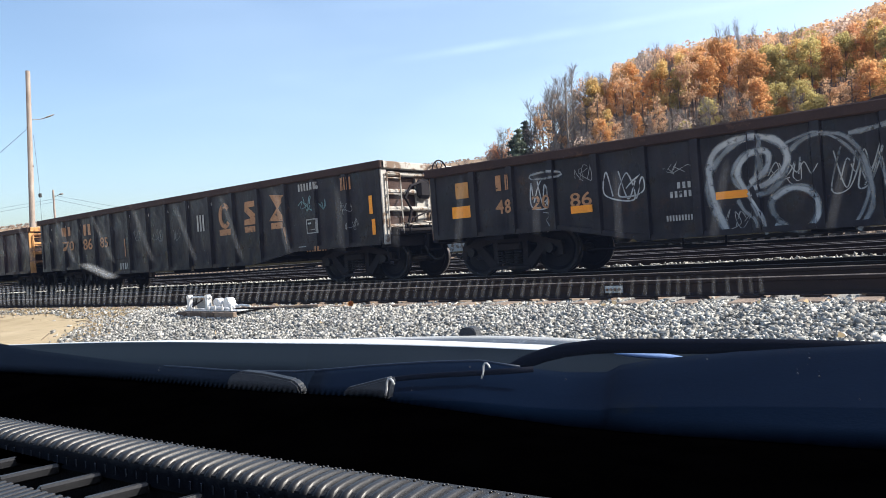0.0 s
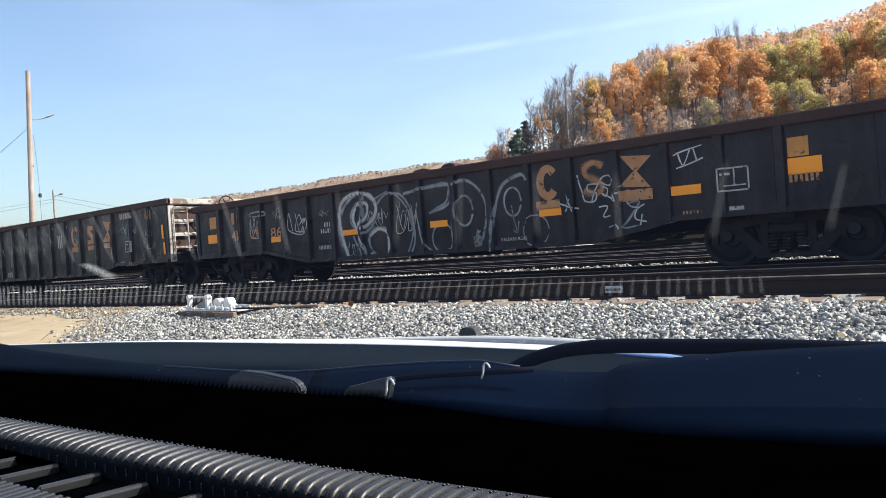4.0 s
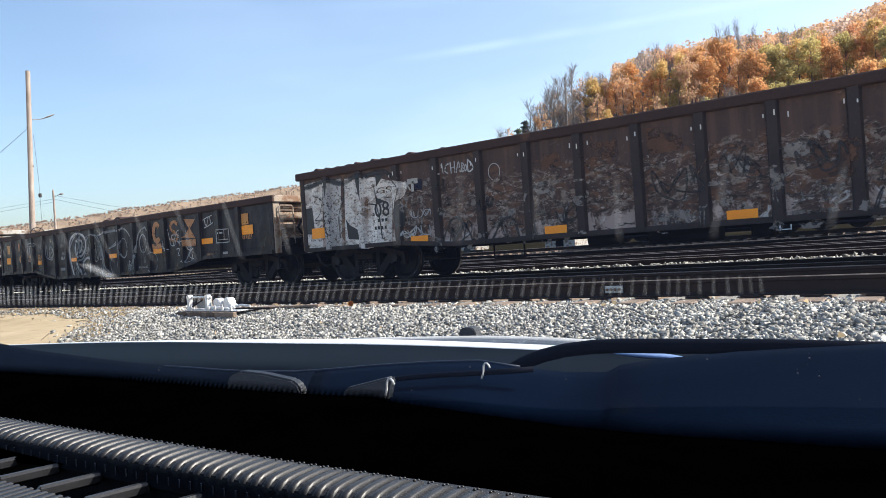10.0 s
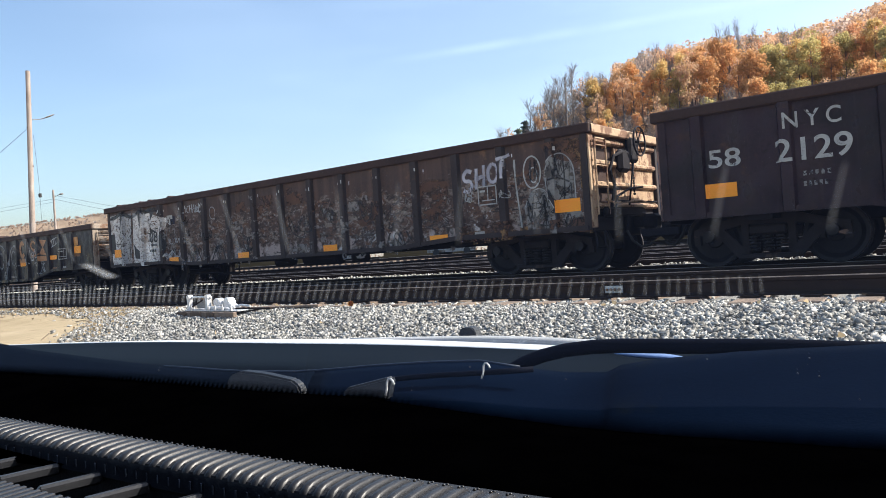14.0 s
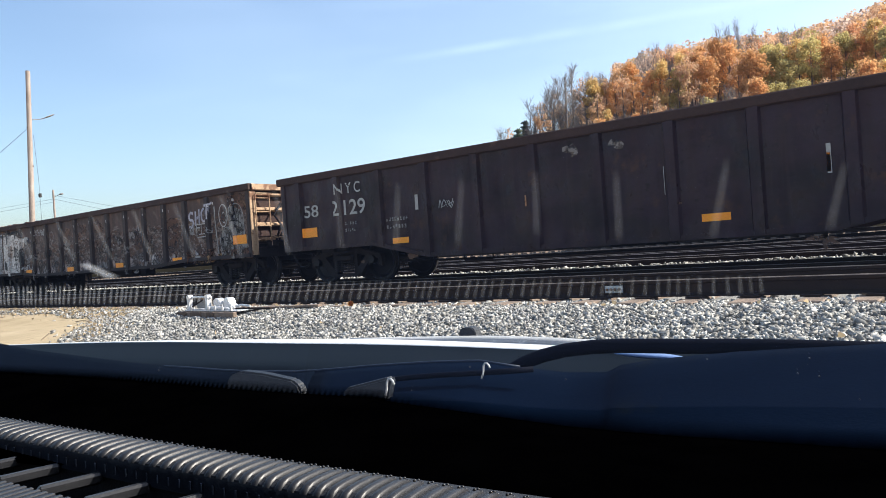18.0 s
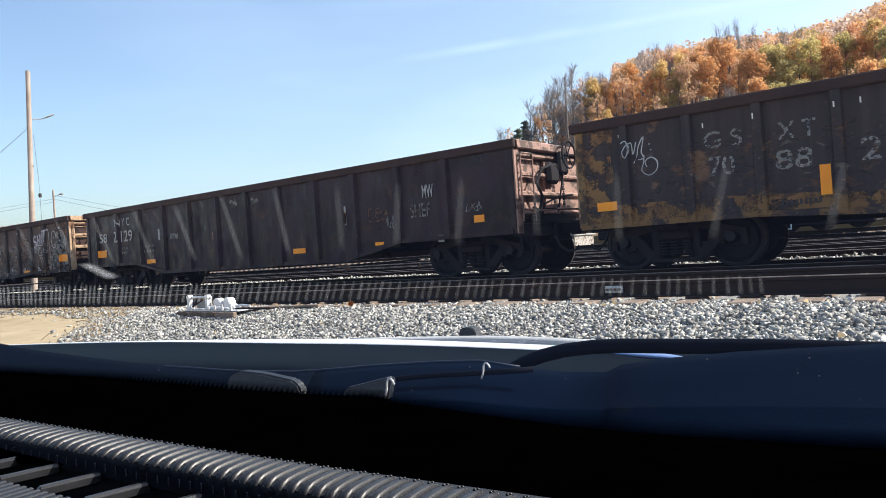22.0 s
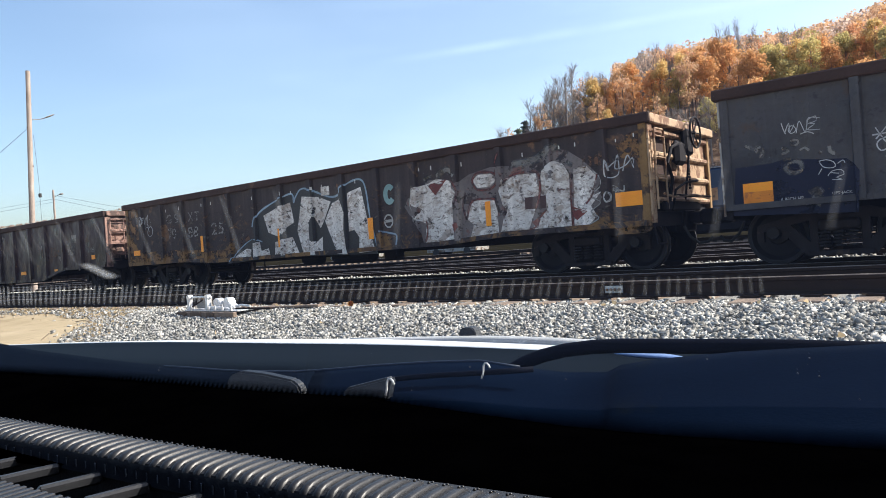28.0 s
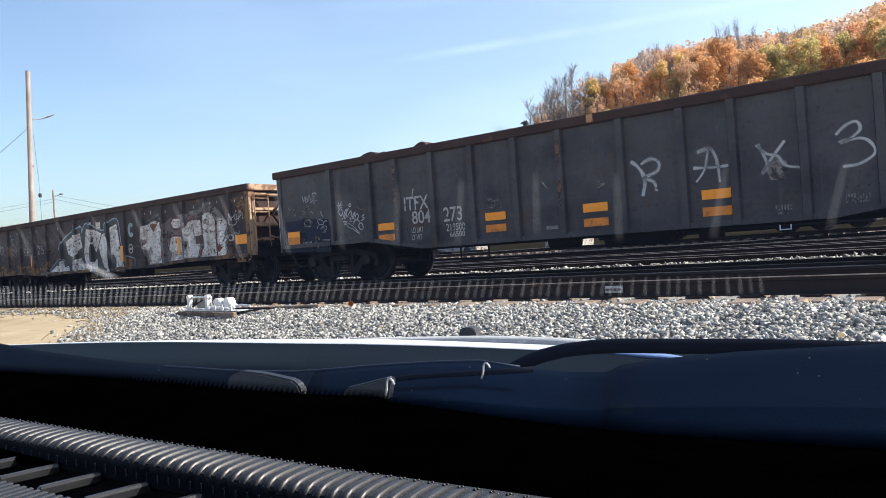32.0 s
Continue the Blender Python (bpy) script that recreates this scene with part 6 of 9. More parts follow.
plate(5, 10.21, 10.42, 1.26, 1.32, "letter_white", "paint_bar")
patch(5, "silver_base", [(10.75, 1.55), (10.95, 1.84), (11.40, 2.02), (11.84, 2.00), (12.10, 1.88), (12.40, 2.02), (12.90, 2.10), (13.40, 2.06), (13.88, 2.10), (14.25, 2.30), (14.53, 2.16), (14.75, 2.00), (15.10, 1.64), (15.00, 1.46), (15.12, 1.30), (14.92, 1.10), (15.00, 0.92), (14.70, 0.86), (13.10, 0.86), (12.95, 0.76), (11.20, 0.76), (11.10, 1.12), (10.88, 1.36)], 0.0022)
patch(5, "spray_silver", [(11.02, 1.91), (11.40, 1.95), (11.62, 2.03), (11.92, 1.96), (12.10, 1.70), (11.98, 1.43), (12.02, 1.18), (11.98, 0.76), (11.23, 0.76), (11.31, 1.15), (11.04, 1.26), (11.21, 1.46), (10.88, 1.60)], 0.0040)
patch(5, "spray_silver", [(12.24, 1.22), (12.43, 1.50), (12.93, 1.50), (13.02, 1.17), (13.02, 0.86), (12.34, 0.76), (12.44, 1.04)], 0.0044)
patch(5, "spray_silver", [(12.47, 1.90), (12.62, 1.99), (12.92, 1.97), (13.00, 1.84), (12.86, 1.73), (12.58, 1.74)], 0.0048)
patch(5, "spray_silver", [(13.16, 1.83), (13.44, 1.89), (13.85, 1.87), (13.89, 1.51), (13.78, 1.17), (13.64, 0.86), (13.09, 0.86), (13.20, 1.22), (13.09, 1.62)], 0.0052)
patch(5, "spray_silver", [(13.97, 1.90), (14.22, 2.04), (14.39, 1.97), (14.50, 1.78), (14.49, 1.34), (14.49, 0.86), (13.71, 0.86), (13.85, 1.02), (14.07, 1.23), (13.86, 1.52)], 0.0056)
patch(5, "spray_silver", [(14.59, 1.85), (14.83, 1.88), (15.02, 1.67), (14.94, 1.36), (15.08, 1.41), (14.87, 1.18), (14.97, 1.00), (14.83, 0.86), (14.54, 0.86)], 0.0060)
stroke(5, 0.050, "spray_red", [(12.47, 1.88), (12.58, 2.02), (12.92, 2.00), (13.04, 1.85), (12.88, 1.69), (12.57, 1.71), (12.47, 1.88)], 0.0085)
stroke(5, 0.050, "spray_red", [(12.30, 1.68), (12.22, 1.42), (12.29, 1.15)], 0.0085)
stroke(5, 0.055, "spray_red", [(13.12, 1.70), (13.26, 1.85), (13.53, 1.91), (13.88, 1.87), (13.91, 1.51), (13.78, 1.17)], 0.0085)
stroke(5, 0.050, "spray_red", [(12.29, 1.15), (12.46, 1.50), (12.95, 1.49)], 0.0085)
stroke(5, 0.040, "spray_red", [(13.65, 0.86), (13.77, 0.89), (13.91, 1.09), (14.09, 1.24)], 0.0085)
stroke(5, 0.040, "spray_red", [(12.99, 1.96), (13.05, 2.19), (13.13, 2.34)], 0.0085)
stroke(5, 0.040, "spray_red", [(14.54, 1.77), (14.51, 1.26), (14.52, 0.86)], 0.0085)
stroke(5, 0.050, "spray_red", [(11.30, 1.24), (11.32, 0.98), (11.24, 0.76)], 0.0085)
stroke(5, 0.040, "spray_red", [(12.02, 1.95), (12.14, 1.69), (12.02, 1.42)], 0.0085)
stroke(5, 0.040, "spray_red", [(15.02, 1.71), (14.91, 1.37), (14.78, 1.22)], 0.0085)
patch(5, "spray_red", [(11.38, 1.93), (11.87, 1.99), (11.57, 1.70)], 0.0070)
patch(5, "spray_red", [(11.93, 1.08), (12.08, 1.17), (12.12, 1.02), (11.99, 0.90)], 0.0070)
patch(5, "spray_red", [(14.52, 1.20), (14.80, 1.09), (14.60, 0.95), (14.51, 1.04)], 0.0070)
patch(5, "spray_red", [(13.71, 0.99), (13.91, 1.09), (13.82, 0.86)], 0.0070)
patch(5, "spray_maroon", [(13.59, 1.45), (14.05, 1.45), (14.04, 1.22), (13.59, 1.23)], 0.0075)
stroke(5, 0.030, "letter_white", [(11.05, 1.91), (10.89, 1.60), (11.06, 1.24)])
stroke(5, 0.030, "letter_white", [(14.96, 1.76), (15.11, 1.55), (14.89, 1.35), (15.05, 1.22), (14.87, 1.08), (15.00, 0.96), (14.82, 0.86)])
stroke(5, 0.160, "spray_ghost", [(13.36, 2.09), (13.80, 2.11), (14.08, 2.21)], 0.0030)
stroke(5, 0.140, "spray_ghost", [(14.03, 2.14), (14.20, 2.28), (14.36, 2.24)], 0.0030)
stroke(5, 0.120, "spray_ghost", [(11.62, 2.08), (11.89, 2.18), (12.08, 2.03)], 0.0030)
stroke(5, 0.100, "spray_ghost", [(14.46, 2.00), (14.57, 1.90)], 0.0030)
stroke(5, 0.100, "spray_ghost", [(11.30, 2.04), (11.52, 2.10)], 0.0030)
patch(5, "mustard_chips", [(15.36, 2.17), (15.59, 2.31), (15.86, 2.36), (15.97, 2.29), (15.90, 0.66), (15.73, 0.65), (15.81, 1.54), (15.69, 1.89), (15.45, 1.92)], 0.0000)
patch(5, "mustard_chips", [(15.08, 0.86), (15.91, 0.85), (15.90, 0.64), (15.02, 0.65)], 0.0007)
scrawl(5, 15.21, 15.69, 1.64, 2.02, "spray_white", 0.026, 45)
plate(5, 15.32, 15.79, 1.11, 1.35, "sticker", "reflector")
plate(5, 12.73, 12.85, 0.99, 1.46, "sticker", "reflector")
marks(5, 14.75, 15.2, 1.84, 2.08, 4, "rust_light")
ring(5, 15.13, 15.26, 1.2, 1.39, 0.03, "letter_white")
scrawl(5, 15.28, 15.48, 1.36, 1.49, "letter_white", 0.03, 46)
plate(5, 9.71, 9.86, 0.94, 1.4, "sticker", "reflector")
plate(6, 0.24, 0.66, 1.14, 1.27, "sticker", "reflector")
plate(6, 0.24, 0.66, 0.93, 1.14, "sticker_deep", "reflector")
for x0, x1, z0, z1 in ((3.18, 3.64, 0.87, 1.10), (5.96, 6.42, 0.87, 1.09), (8.01, 8.47, 0.82, 1.07), (10.05, 10.51, 0.83, 1.09)):
    plate(6, x0, x1, z1, z1 + 0.15, "sticker", "reflector")
    plate(6, x0, x1, z0, z0 + 0.14, "sticker_deep", "reflector")
words(6, "ITFX", 3.95, 4.60, 1.46, 1.74, "letter_white")
words(6, "804", 4.14, 4.63, 1.17, 1.44, "letter_white")
words(6, "273", 4.96, 5.42, 1.15, 1.44, "letter_white")
words(6, "219500", 5.01, 5.47, 0.96, 1.11, "letter_white")
words(6, "66500", 5.09, 5.46, 0.84, 0.95, "letter_white")
words(6, "LD LMT", 4.11, 4.42, 0.99, 1.1, "letter_white")
words(6, "LT WT", 4.1, 4.38, 0.84, 0.95, "letter_white")
words(6, "RELEASE", 7.27, 7.5, 0.83, 0.89, "letter_white")
words(6, "6 INCH HP", 0.76, 1.06, 0.95, 1.01, "letter_white")
words(6, "COMP SHOES", 0.73, 1.08, 0.9, 0.96, "letter_white")
stroke(6, 0.026, "spray_white", [(1.96, 1.75), (2.15, 1.76)])
stroke(6, 0.026, "spray_white", [(2.00, 1.85), (2.10, 1.66)])
stroke(6, 0.026, "spray_white", [(2.13, 1.84), (2.00, 1.69)])
stroke(6, 0.026, "spray_white", [(2.41, 1.73), (2.40, 1.71), (2.38, 1.70), (2.35, 1.71), (2.34, 1.72), (2.34, 1.74), (2.36, 1.76), (2.38, 1.76), (2.40, 1.75), (2.41, 1.73)])
stroke(6, 0.026, "spray_white", [(2.13, 1.70), (2.07, 1.69), (2.02, 1.65), (2.01, 1.59), (2.05, 1.53), (2.11, 1.54), (2.14, 1.60), (2.10, 1.66)])
stroke(6, 0.026, "spray_white", [(2.14, 1.49), (2.20, 1.59), (2.25, 1.66), (2.26, 1.58), (2.22, 1.46), (2.16, 1.46), (2.27, 1.60), (2.32, 1.67)])
stroke(6, 0.026, "spray_white", [(2.27, 1.48), (2.35, 1.57), (2.39, 1.60), (2.41, 1.53), (2.37, 1.44), (2.31, 1.46)])
stroke(6, 0.026, "spray_white", [(2.42, 1.45), (2.46, 1.52), (2.52, 1.57), (2.48, 1.48), (2.42, 1.43)])
stroke(6, 0.026, "spray_white", [(2.50, 1.42), (2.53, 1.50), (2.59, 1.52), (2.61, 1.45), (2.55, 1.40)])
stroke(6, 0.026, "spray_white", [(2.33, 1.37), (2.38, 1.42), (2.46, 1.43), (2.49, 1.38), (2.43, 1.35), (2.35, 1.38)])
stroke(6, 0.026, "spray_white", [(2.44, 1.30), (2.51, 1.39), (2.60, 1.38), (2.63, 1.33)])
stroke(6, 0.026, "spray_white", [(2.63, 1.31), (2.69, 1.31), (2.73, 1.25), (2.72, 1.18), (2.66, 1.17), (2.60, 1.23), (2.63, 1.31)])
stroke(6, 0.026, "spray_white", [(2.12, 1.38), (2.26, 1.38), (2.15, 1.32), (2.25, 1.32)])
stroke(6, 0.026, "spray_white", [(2.25, 1.31), (2.28, 1.34), (2.44, 1.25), (2.61, 1.08), (2.41, 1.20), (2.26, 1.26), (2.25, 1.31)])
stroke(6, 0.026, "spray_white", [(2.80, 1.49), (2.71, 1.45), (2.79, 1.41), (2.69, 1.36)])
stroke(6, 0.026, "spray_white", [(2.10, 1.45), (2.12, 1.44)])
stroke(6, 0.016, "spray_white", [(0.83, 2.10), (0.85, 2.01), (0.88, 1.93)])
stroke(6, 0.016, "spray_white", [(0.87, 1.95), (0.93, 2.08), (0.94, 1.95), (1.00, 2.05)])
stroke(6, 0.016, "spray_white", [(1.02, 1.98), (1.00, 1.94), (0.95, 1.93), (0.92, 1.97), (0.93, 2.01), (0.96, 2.04), (1.00, 2.02), (1.02, 1.98)])
stroke(6, 0.016, "spray_white", [(1.02, 1.92), (1.07, 2.09), (1.14, 1.92), (1.18, 2.10)])
stroke(6, 0.016, "spray_white", [(1.34, 2.09), (1.20, 2.12), (1.17, 2.04), (1.27, 2.02), (1.17, 1.95), (1.33, 1.93)])
stroke(6, 0.016, "spray_white", [(1.07, 1.90), (1.17, 1.92), (1.25, 1.88)])
stroke(6, 0.016, "spray_white", [(1.18, 2.09), (1.28, 2.13), (1.29, 2.06), (1.20, 2.04)])
stroke(6, 0.014, "spray_white", [(1.29, 1.48), (1.38, 1.49), (1.47, 1.45), (1.49, 1.38), (1.41, 1.37), (1.33, 1.40), (1.29, 1.48)])
stroke(6, 0.014, "spray_white", [(1.39, 1.26), (1.44, 1.32), (1.56, 1.33), (1.59, 1.26), (1.49, 1.23), (1.57, 1.19), (1.44, 1.20)])
stroke(6, 0.014, "spray_white", [(1.52, 1.42), (1.59, 1.46), (1.61, 1.42)])
stroke(6, 0.014, "spray_white", [(1.27, 1.29), (1.30, 1.34), (1.32, 1.37)])
stroke(6, 0.014, "spray_white", [(1.43, 1.30), (1.53, 1.28)])
stroke(6, 0.010, "spray_ghost", [(2.22, 1.03), (2.19, 0.99), (2.14, 0.97), (2.08, 1.00), (2.07, 1.04), (2.09, 1.09), (2.15, 1.11), (2.20, 1.08), (2.22, 1.03)])
stroke(6, 0.010, "spray_ghost", [(2.10, 1.13), (2.15, 1.11), (2.20, 1.13)])
stroke(6, 0.010, "spray_ghost", [(2.32, 1.00), (2.31, 0.97), (2.27, 0.95), (2.23, 0.97), (2.22, 1.01), (2.24, 1.04), (2.27, 1.05), (2.31, 1.03), (2.32, 1.00)])
stroke(6, 0.010, "spray_ghost", [(2.23, 1.09), (2.28, 1.07), (2.33, 1.09)])
stroke(6, 0.010, "spray_ghost", [(2.49, 0.94), (2.46, 0.89), (2.40, 0.87), (2.34, 0.90), (2.32, 0.95), (2.35, 1.00), (2.41, 1.02), (2.47, 0.99), (2.49, 0.94)])
stroke(6, 0.010, "spray_ghost", [(2.37, 1.03), (2.41, 1.01), (2.46, 1.03)])
stroke(6, 0.050, "spray_ghost", [(1.04, 1.79), (1.02, 1.76), (0.98, 1.76), (0.95, 1.78), (0.95, 1.82), (0.99, 1.83), (1.03, 1.82), (1.04, 1.79)])
stroke(6, 0.060, "spray_ghost", [(0.81, 1.74), (0.90, 1.68), (0.81, 1.65)])
stroke(6, 0.050, "spray_ghost", [(1.05, 1.67), (1.12, 1.70), (1.17, 1.65)])
stroke(6, 0.050, "spray_ghost", [(1.30, 1.62), (1.33, 1.59)])
stroke(6, 0.060, "spray_ghost", [(1.43, 1.68), (1.44, 1.60), (1.50, 1.56)])
stroke(6, 0.060, "spray_ghost", [(1.07, 1.43), (1.04, 1.37), (0.96, 1.35), (0.88, 1.38), (0.85, 1.45), (0.89, 1.50), (0.97, 1.52), (1.05, 1.49), (1.07, 1.43)])
stroke(6, 0.060, "spray_ghost", [(0.82, 1.56), (0.93, 1.56)])
stroke(6, 0.070, "spray_ghost", [(1.14, 1.04), (1.23, 1.09), (1.30, 1.06), (1.18, 0.98), (1.31, 0.95), (1.19, 0.90), (1.28, 0.88)])
stroke(6, 0.060, "spray_ghost", [(0.31, 1.84), (0.43, 1.77), (0.53, 1.79)])
stroke(6, 0.050, "spray_ghost", [(0.45, 1.73), (0.56, 1.75), (0.52, 1.63)])
stroke(6, 0.040, "spray_ghost", [(2.63, 1.79), (2.70, 1.80)])
stroke(6, 0.020, "spray_ghost", [(2.60, 1.68), (2.69, 1.60), (2.81, 1.63)])
stroke(6, 0.020, "spray_ghost", [(2.66, 1.74), (2.71, 1.68)])
for z0, z1 in ((1.0, 1.5), (1.62, 2.45)):
    patch(6, "rust_light", [(3.72, z0), (3.79, z0 + 0.05), (3.80, z1), (3.73, z1 - 0.04)], 0.002, "rust_streak")
for z0, z1 in ((1.2, 1.7), (1.9, 2.4)):
    patch(6, "rust_light", [(7.58, z0), (7.65, z0 + 0.05), (7.66, z1), (7.58, z1 - 0.04)], 0.002, "rust_streak")
patch(6, "navy_paint", [(0.15, 1.52), (0.65, 1.53), (0.83, 1.57), (1.29, 1.51), (1.63, 1.48), (1.73, 1.39), (1.79, 1.29), (1.75, 0.72), (0.93, 0.76), (0.08, 0.80)], 0.0, "touch_up")
words(6, "LIFT-JACK", 1.43, 1.68, 0.98, 1.03, "letter_white")
words(6, "HERE", 1.49, 1.62, 0.90, 0.95, "letter_white")
scrawl(6, 5.96, 6.34, 1.25, 1.56, "spray_faded", 0.03, 53)
scrawl(6, 6.84, 7.37, 0.87, 1.06, "spray_faded", 0.012, 54)
faded(6, 8.11, 8.35, 1.36, 1.69, 3, 56, "spray_faded")
stroke(6, 0.025, "spray_white", [(4.22, 1.90), (4.18, 1.74), (4.28, 1.64)])
stroke(6, 0.02, "spray_white", [(7.24, 1.69), (7.34, 1.56)])
stroke(6, 0.07, "spray_white", [(8.93, 1.84), (9.06, 1.72), (9.15, 1.51), (9.10, 1.25)])
stroke(6, 0.06, "spray_white", [(9.10, 1.77), (9.27, 1.84), (9.40, 1.77), (9.37, 1.63), (9.15, 1.54), (9.30, 1.46), (9.34, 1.31)])
stroke(6, 0.05, "spray_white", [(9.98, 1.38), (10.12, 1.56), (10.21, 1.88), (10.31, 1.69), (10.34, 1.34)])
stroke(6, 0.05, "spray_white", [(9.95, 1.60), (10.22, 1.58), (10.48, 1.58)])
stroke(6, 0.07, "spray_white", [(10.02, 1.84), (10.21, 1.88)])
stroke(6, 0.05, "spray_white", [(10.95, 1.39), (11.07, 1.57), (11.29, 1.84)])
stroke(6, 0.05, "spray_white", [(10.89, 1.83), (11.03, 1.68), (11.18, 1.63), (11.28, 1.48), (11.50, 1.42)])
stroke(6, 0.05, "spray_white", [(10.92, 1.84), (11.03, 1.53), (10.95, 1.39)])
stroke(6, 0.05, "spray_white", [(11.95, 1.82), (12.07, 1.93), (12.21, 1.97), (12.25, 1.85), (12.09, 1.72), (11.99, 1.71), (12.26, 1.73), (12.39, 1.62), (12.40, 1.49), (12.21, 1.38), (12.01, 1.37)])
marks(6, 11.1, 11.34, 0.83, 0.91, 6, "worn_letter")
marks(6, 11.13, 11.29, 0.77, 0.81, 5, "worn_letter")
marks(6, 12.01, 12.33, 0.9, 0.98, 9, "worn_letter")
marks(6, 12.02, 12.32, 0.85, 0.91, 9, "worn_letter")
patch(6, "spray_faded", [(11.01, 1.45), (11.14, 1.60), (11.29, 1.54), (11.33, 1.37), (11.23, 1.27), (11.06, 1.29)], 0.0014)
scrawl(3, 15.03, 15.28, 1.64, 2.14, "spray_dark", 0.018, 230)
scrawl(3, 15.5, 15.91, 1.65, 2.11, "spray_dark", 0.018, 231)
scrawl(3, 15.03, 15.52, 1.21, 1.44, "spray_dark", 0.018, 232)
scrawl(3, 15.06, 15.52, 0.78, 1.21, "spray_dark", 0.018, 233)
scrawl(3, 15.7, 16.02, 0.76, 1.1, "spray_dark", 0.018, 234)
scrawl(3, 15.51, 15.93, 1.32, 1.66, "spray_dark", 0.018, 235)
stroke(3, 0.03, "letter_white", [(15.42, 1.35), (15.40, 1.90), (15.59, 2.14), (15.79, 2.13), (15.95, 1.89), (15.97, 1.34)])
stroke(3, 0.03, "letter_white", [(14.94, 1.27), (15.13, 1.55), (15.36, 1.54), (15.57, 1.20)])
scrawl(3, 4.1, 4.36, 1.77, 2.02, "spray_dark", 0.03, 250)
scrawl(3, 4.17, 4.47, 1.4, 1.66, "spray_faded", 0.03, 251)
scrawl(3, 5.02, 5.38, 1.29, 1.55, "spray_dark", 0.03, 252)
scrawl(3, 5.37, 5.83, 0.78, 1.17, "spray_faded", 0.03, 253)
scrawl(3, 4.23, 4.83, 0.69, 1.19, "spray_dark", 0.03, 254)
scrawl(3, 6.14, 6.52, 1.0, 1.41, "spray_faded", 0.03, 255)
scrawl(3, 6.61, 7.14, 0.9, 1.32, "spray_dark", 0.03, 256)
scrawl(3, 6.15, 6.71, 0.67, 1.0, "spray_faded", 0.03, 257)
scrawl(3, 8.48, 9.3, 1.09, 1.75, "spray_dark", 0.03, 270)
scrawl(3, 8.68, 9.45, 0.66, 1.09, "spray_faded", 0.03, 271)
scrawl(3, 9.43, 10.14, 1.37, 1.85, "spray_dark", 0.03, 272)
scrawl(3, 10.25, 10.85, 0.81, 1.36, "spray_faded", 0.03, 273)
scrawl(3, 10.61, 11.25, 1.35, 1.81, "spray_dark", 0.03, 274)
scrawl(3, 11.41, 11.86, 1.1, 1.61, "spray_faded", 0.03, 275)
scrawl(3, 11.47, 12.24, 0.66, 1.05, "spray_dark", 0.03, 276)
scrawl(3, 12.51, 13.24, 0.97, 1.4, "spray_faded", 0.03, 277)


# ---------------------------------------------------------------- hill and woods
def hill_z(x, y):
    a, r = math.degrees(math.atan2(x, y)), math.hypot(x, y)
    rise = smooth(-36, -23.5, a) * (1 + 0.12 * smooth(-16, 4, a))
    up = 27 * smooth(120, 200, r) + 26 * smooth(190, 290, r) + 40 * smooth(270, 460, r) + 55 * smooth(430, 800, r)
    return rise * up + 2.5 * noise.noise(Vector((x * 0.02, y * 0.02, 0)))


def sheet(name, mat, a0, a1, na, radii, height, label):
    v, f = [], []
    for r in radii:
        for i in range(na + 1):
            a = radians(a0 + (a1 - a0) * i / na)
            x, y = r * math.sin(a), r * math.cos(a)
            v.append((x, y, height(x, y)))
    for j in range(len(radii) - 1):
        for i in range(na):
            k = j * (na + 1) + i
            f.append((k, k + 1, k + na + 2, k + na + 1))
    ob = raw(name, v, f, mat)
    ob.data.polygons.foreach_set("use_smooth", [True] * len(f))
    return tagged(ob, label, "hill", kind="structure")


M["leaf_litter"] = material("leaf_litter", (0.13, 0.09, 0.068), (0.24, 0.165, 0.12), 0.95, 0, 0.15, 1.5, 0.5, gloss=0.0)
sheet("hillside", M["leaf_litter"], -40, 40, 82, [110 + 15 * i for i in range(50)], lambda x, y: hill_z(x, y) - 0.8, "steep wooded hillside covered in fallen leaves")


def far_z(x, y):
    a, r = math.degrees(math.atan2(x, y)), math.hypot(x, y)
    crest = float(np.interp(a, [-85, -69, -65.7, -62, -58, -53, -48, -43.6, -36, -24], [42, 50, 56, 63, 71, 78, 86, 95, 103, 112])) + 6.0 + 2 * noise.noise(Vector((a * 0.4, 0, 0)))
    return crest * smooth(600, 900, r) * (1 - 0.3 * smooth(920, 1200, r))


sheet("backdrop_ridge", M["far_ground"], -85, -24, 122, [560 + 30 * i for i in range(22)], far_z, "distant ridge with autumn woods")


def quads(centres, size, rng, flat=0.0):
    """Small leaf clumps: one crooked four-cornered blade at each place."""
    n = len(centres)
    base = np.array([(-1, -0.7, 0), (1, -0.8, 0.2), (0.8, 0.9, 0), (-0.9, 0.7, -0.2)]) * 0.5
    s = size * rng.uniform(0.6, 1.3, (n, 1, 1))
    v = np.einsum("nij,nkj->nki", turns(rng, n), base[None] * s * (1 + rng.uniform(-0.25, 0.25, (n, 4, 3)))) + centres[:, None, :]
    f = (np.arange(4)[None] + 4 * np.arange(n)[:, None])
    return v.reshape(-1, 3), f


def fill(me, v, f):
    me.vertices.add(len(v))
    me.vertices.foreach_set("co", np.ascontiguousarray(v).ravel())
    k = f.shape[1]
    me.loops.add(f.size)
    me.loops.foreach_set("vertex_index", np.ascontiguousarray(f).ravel())
    me.polygons.add(len(f))
    me.polygons.foreach_set("loop_start", np.arange(0, f.size, k))
    me.update(calc_edges=True)
    return me


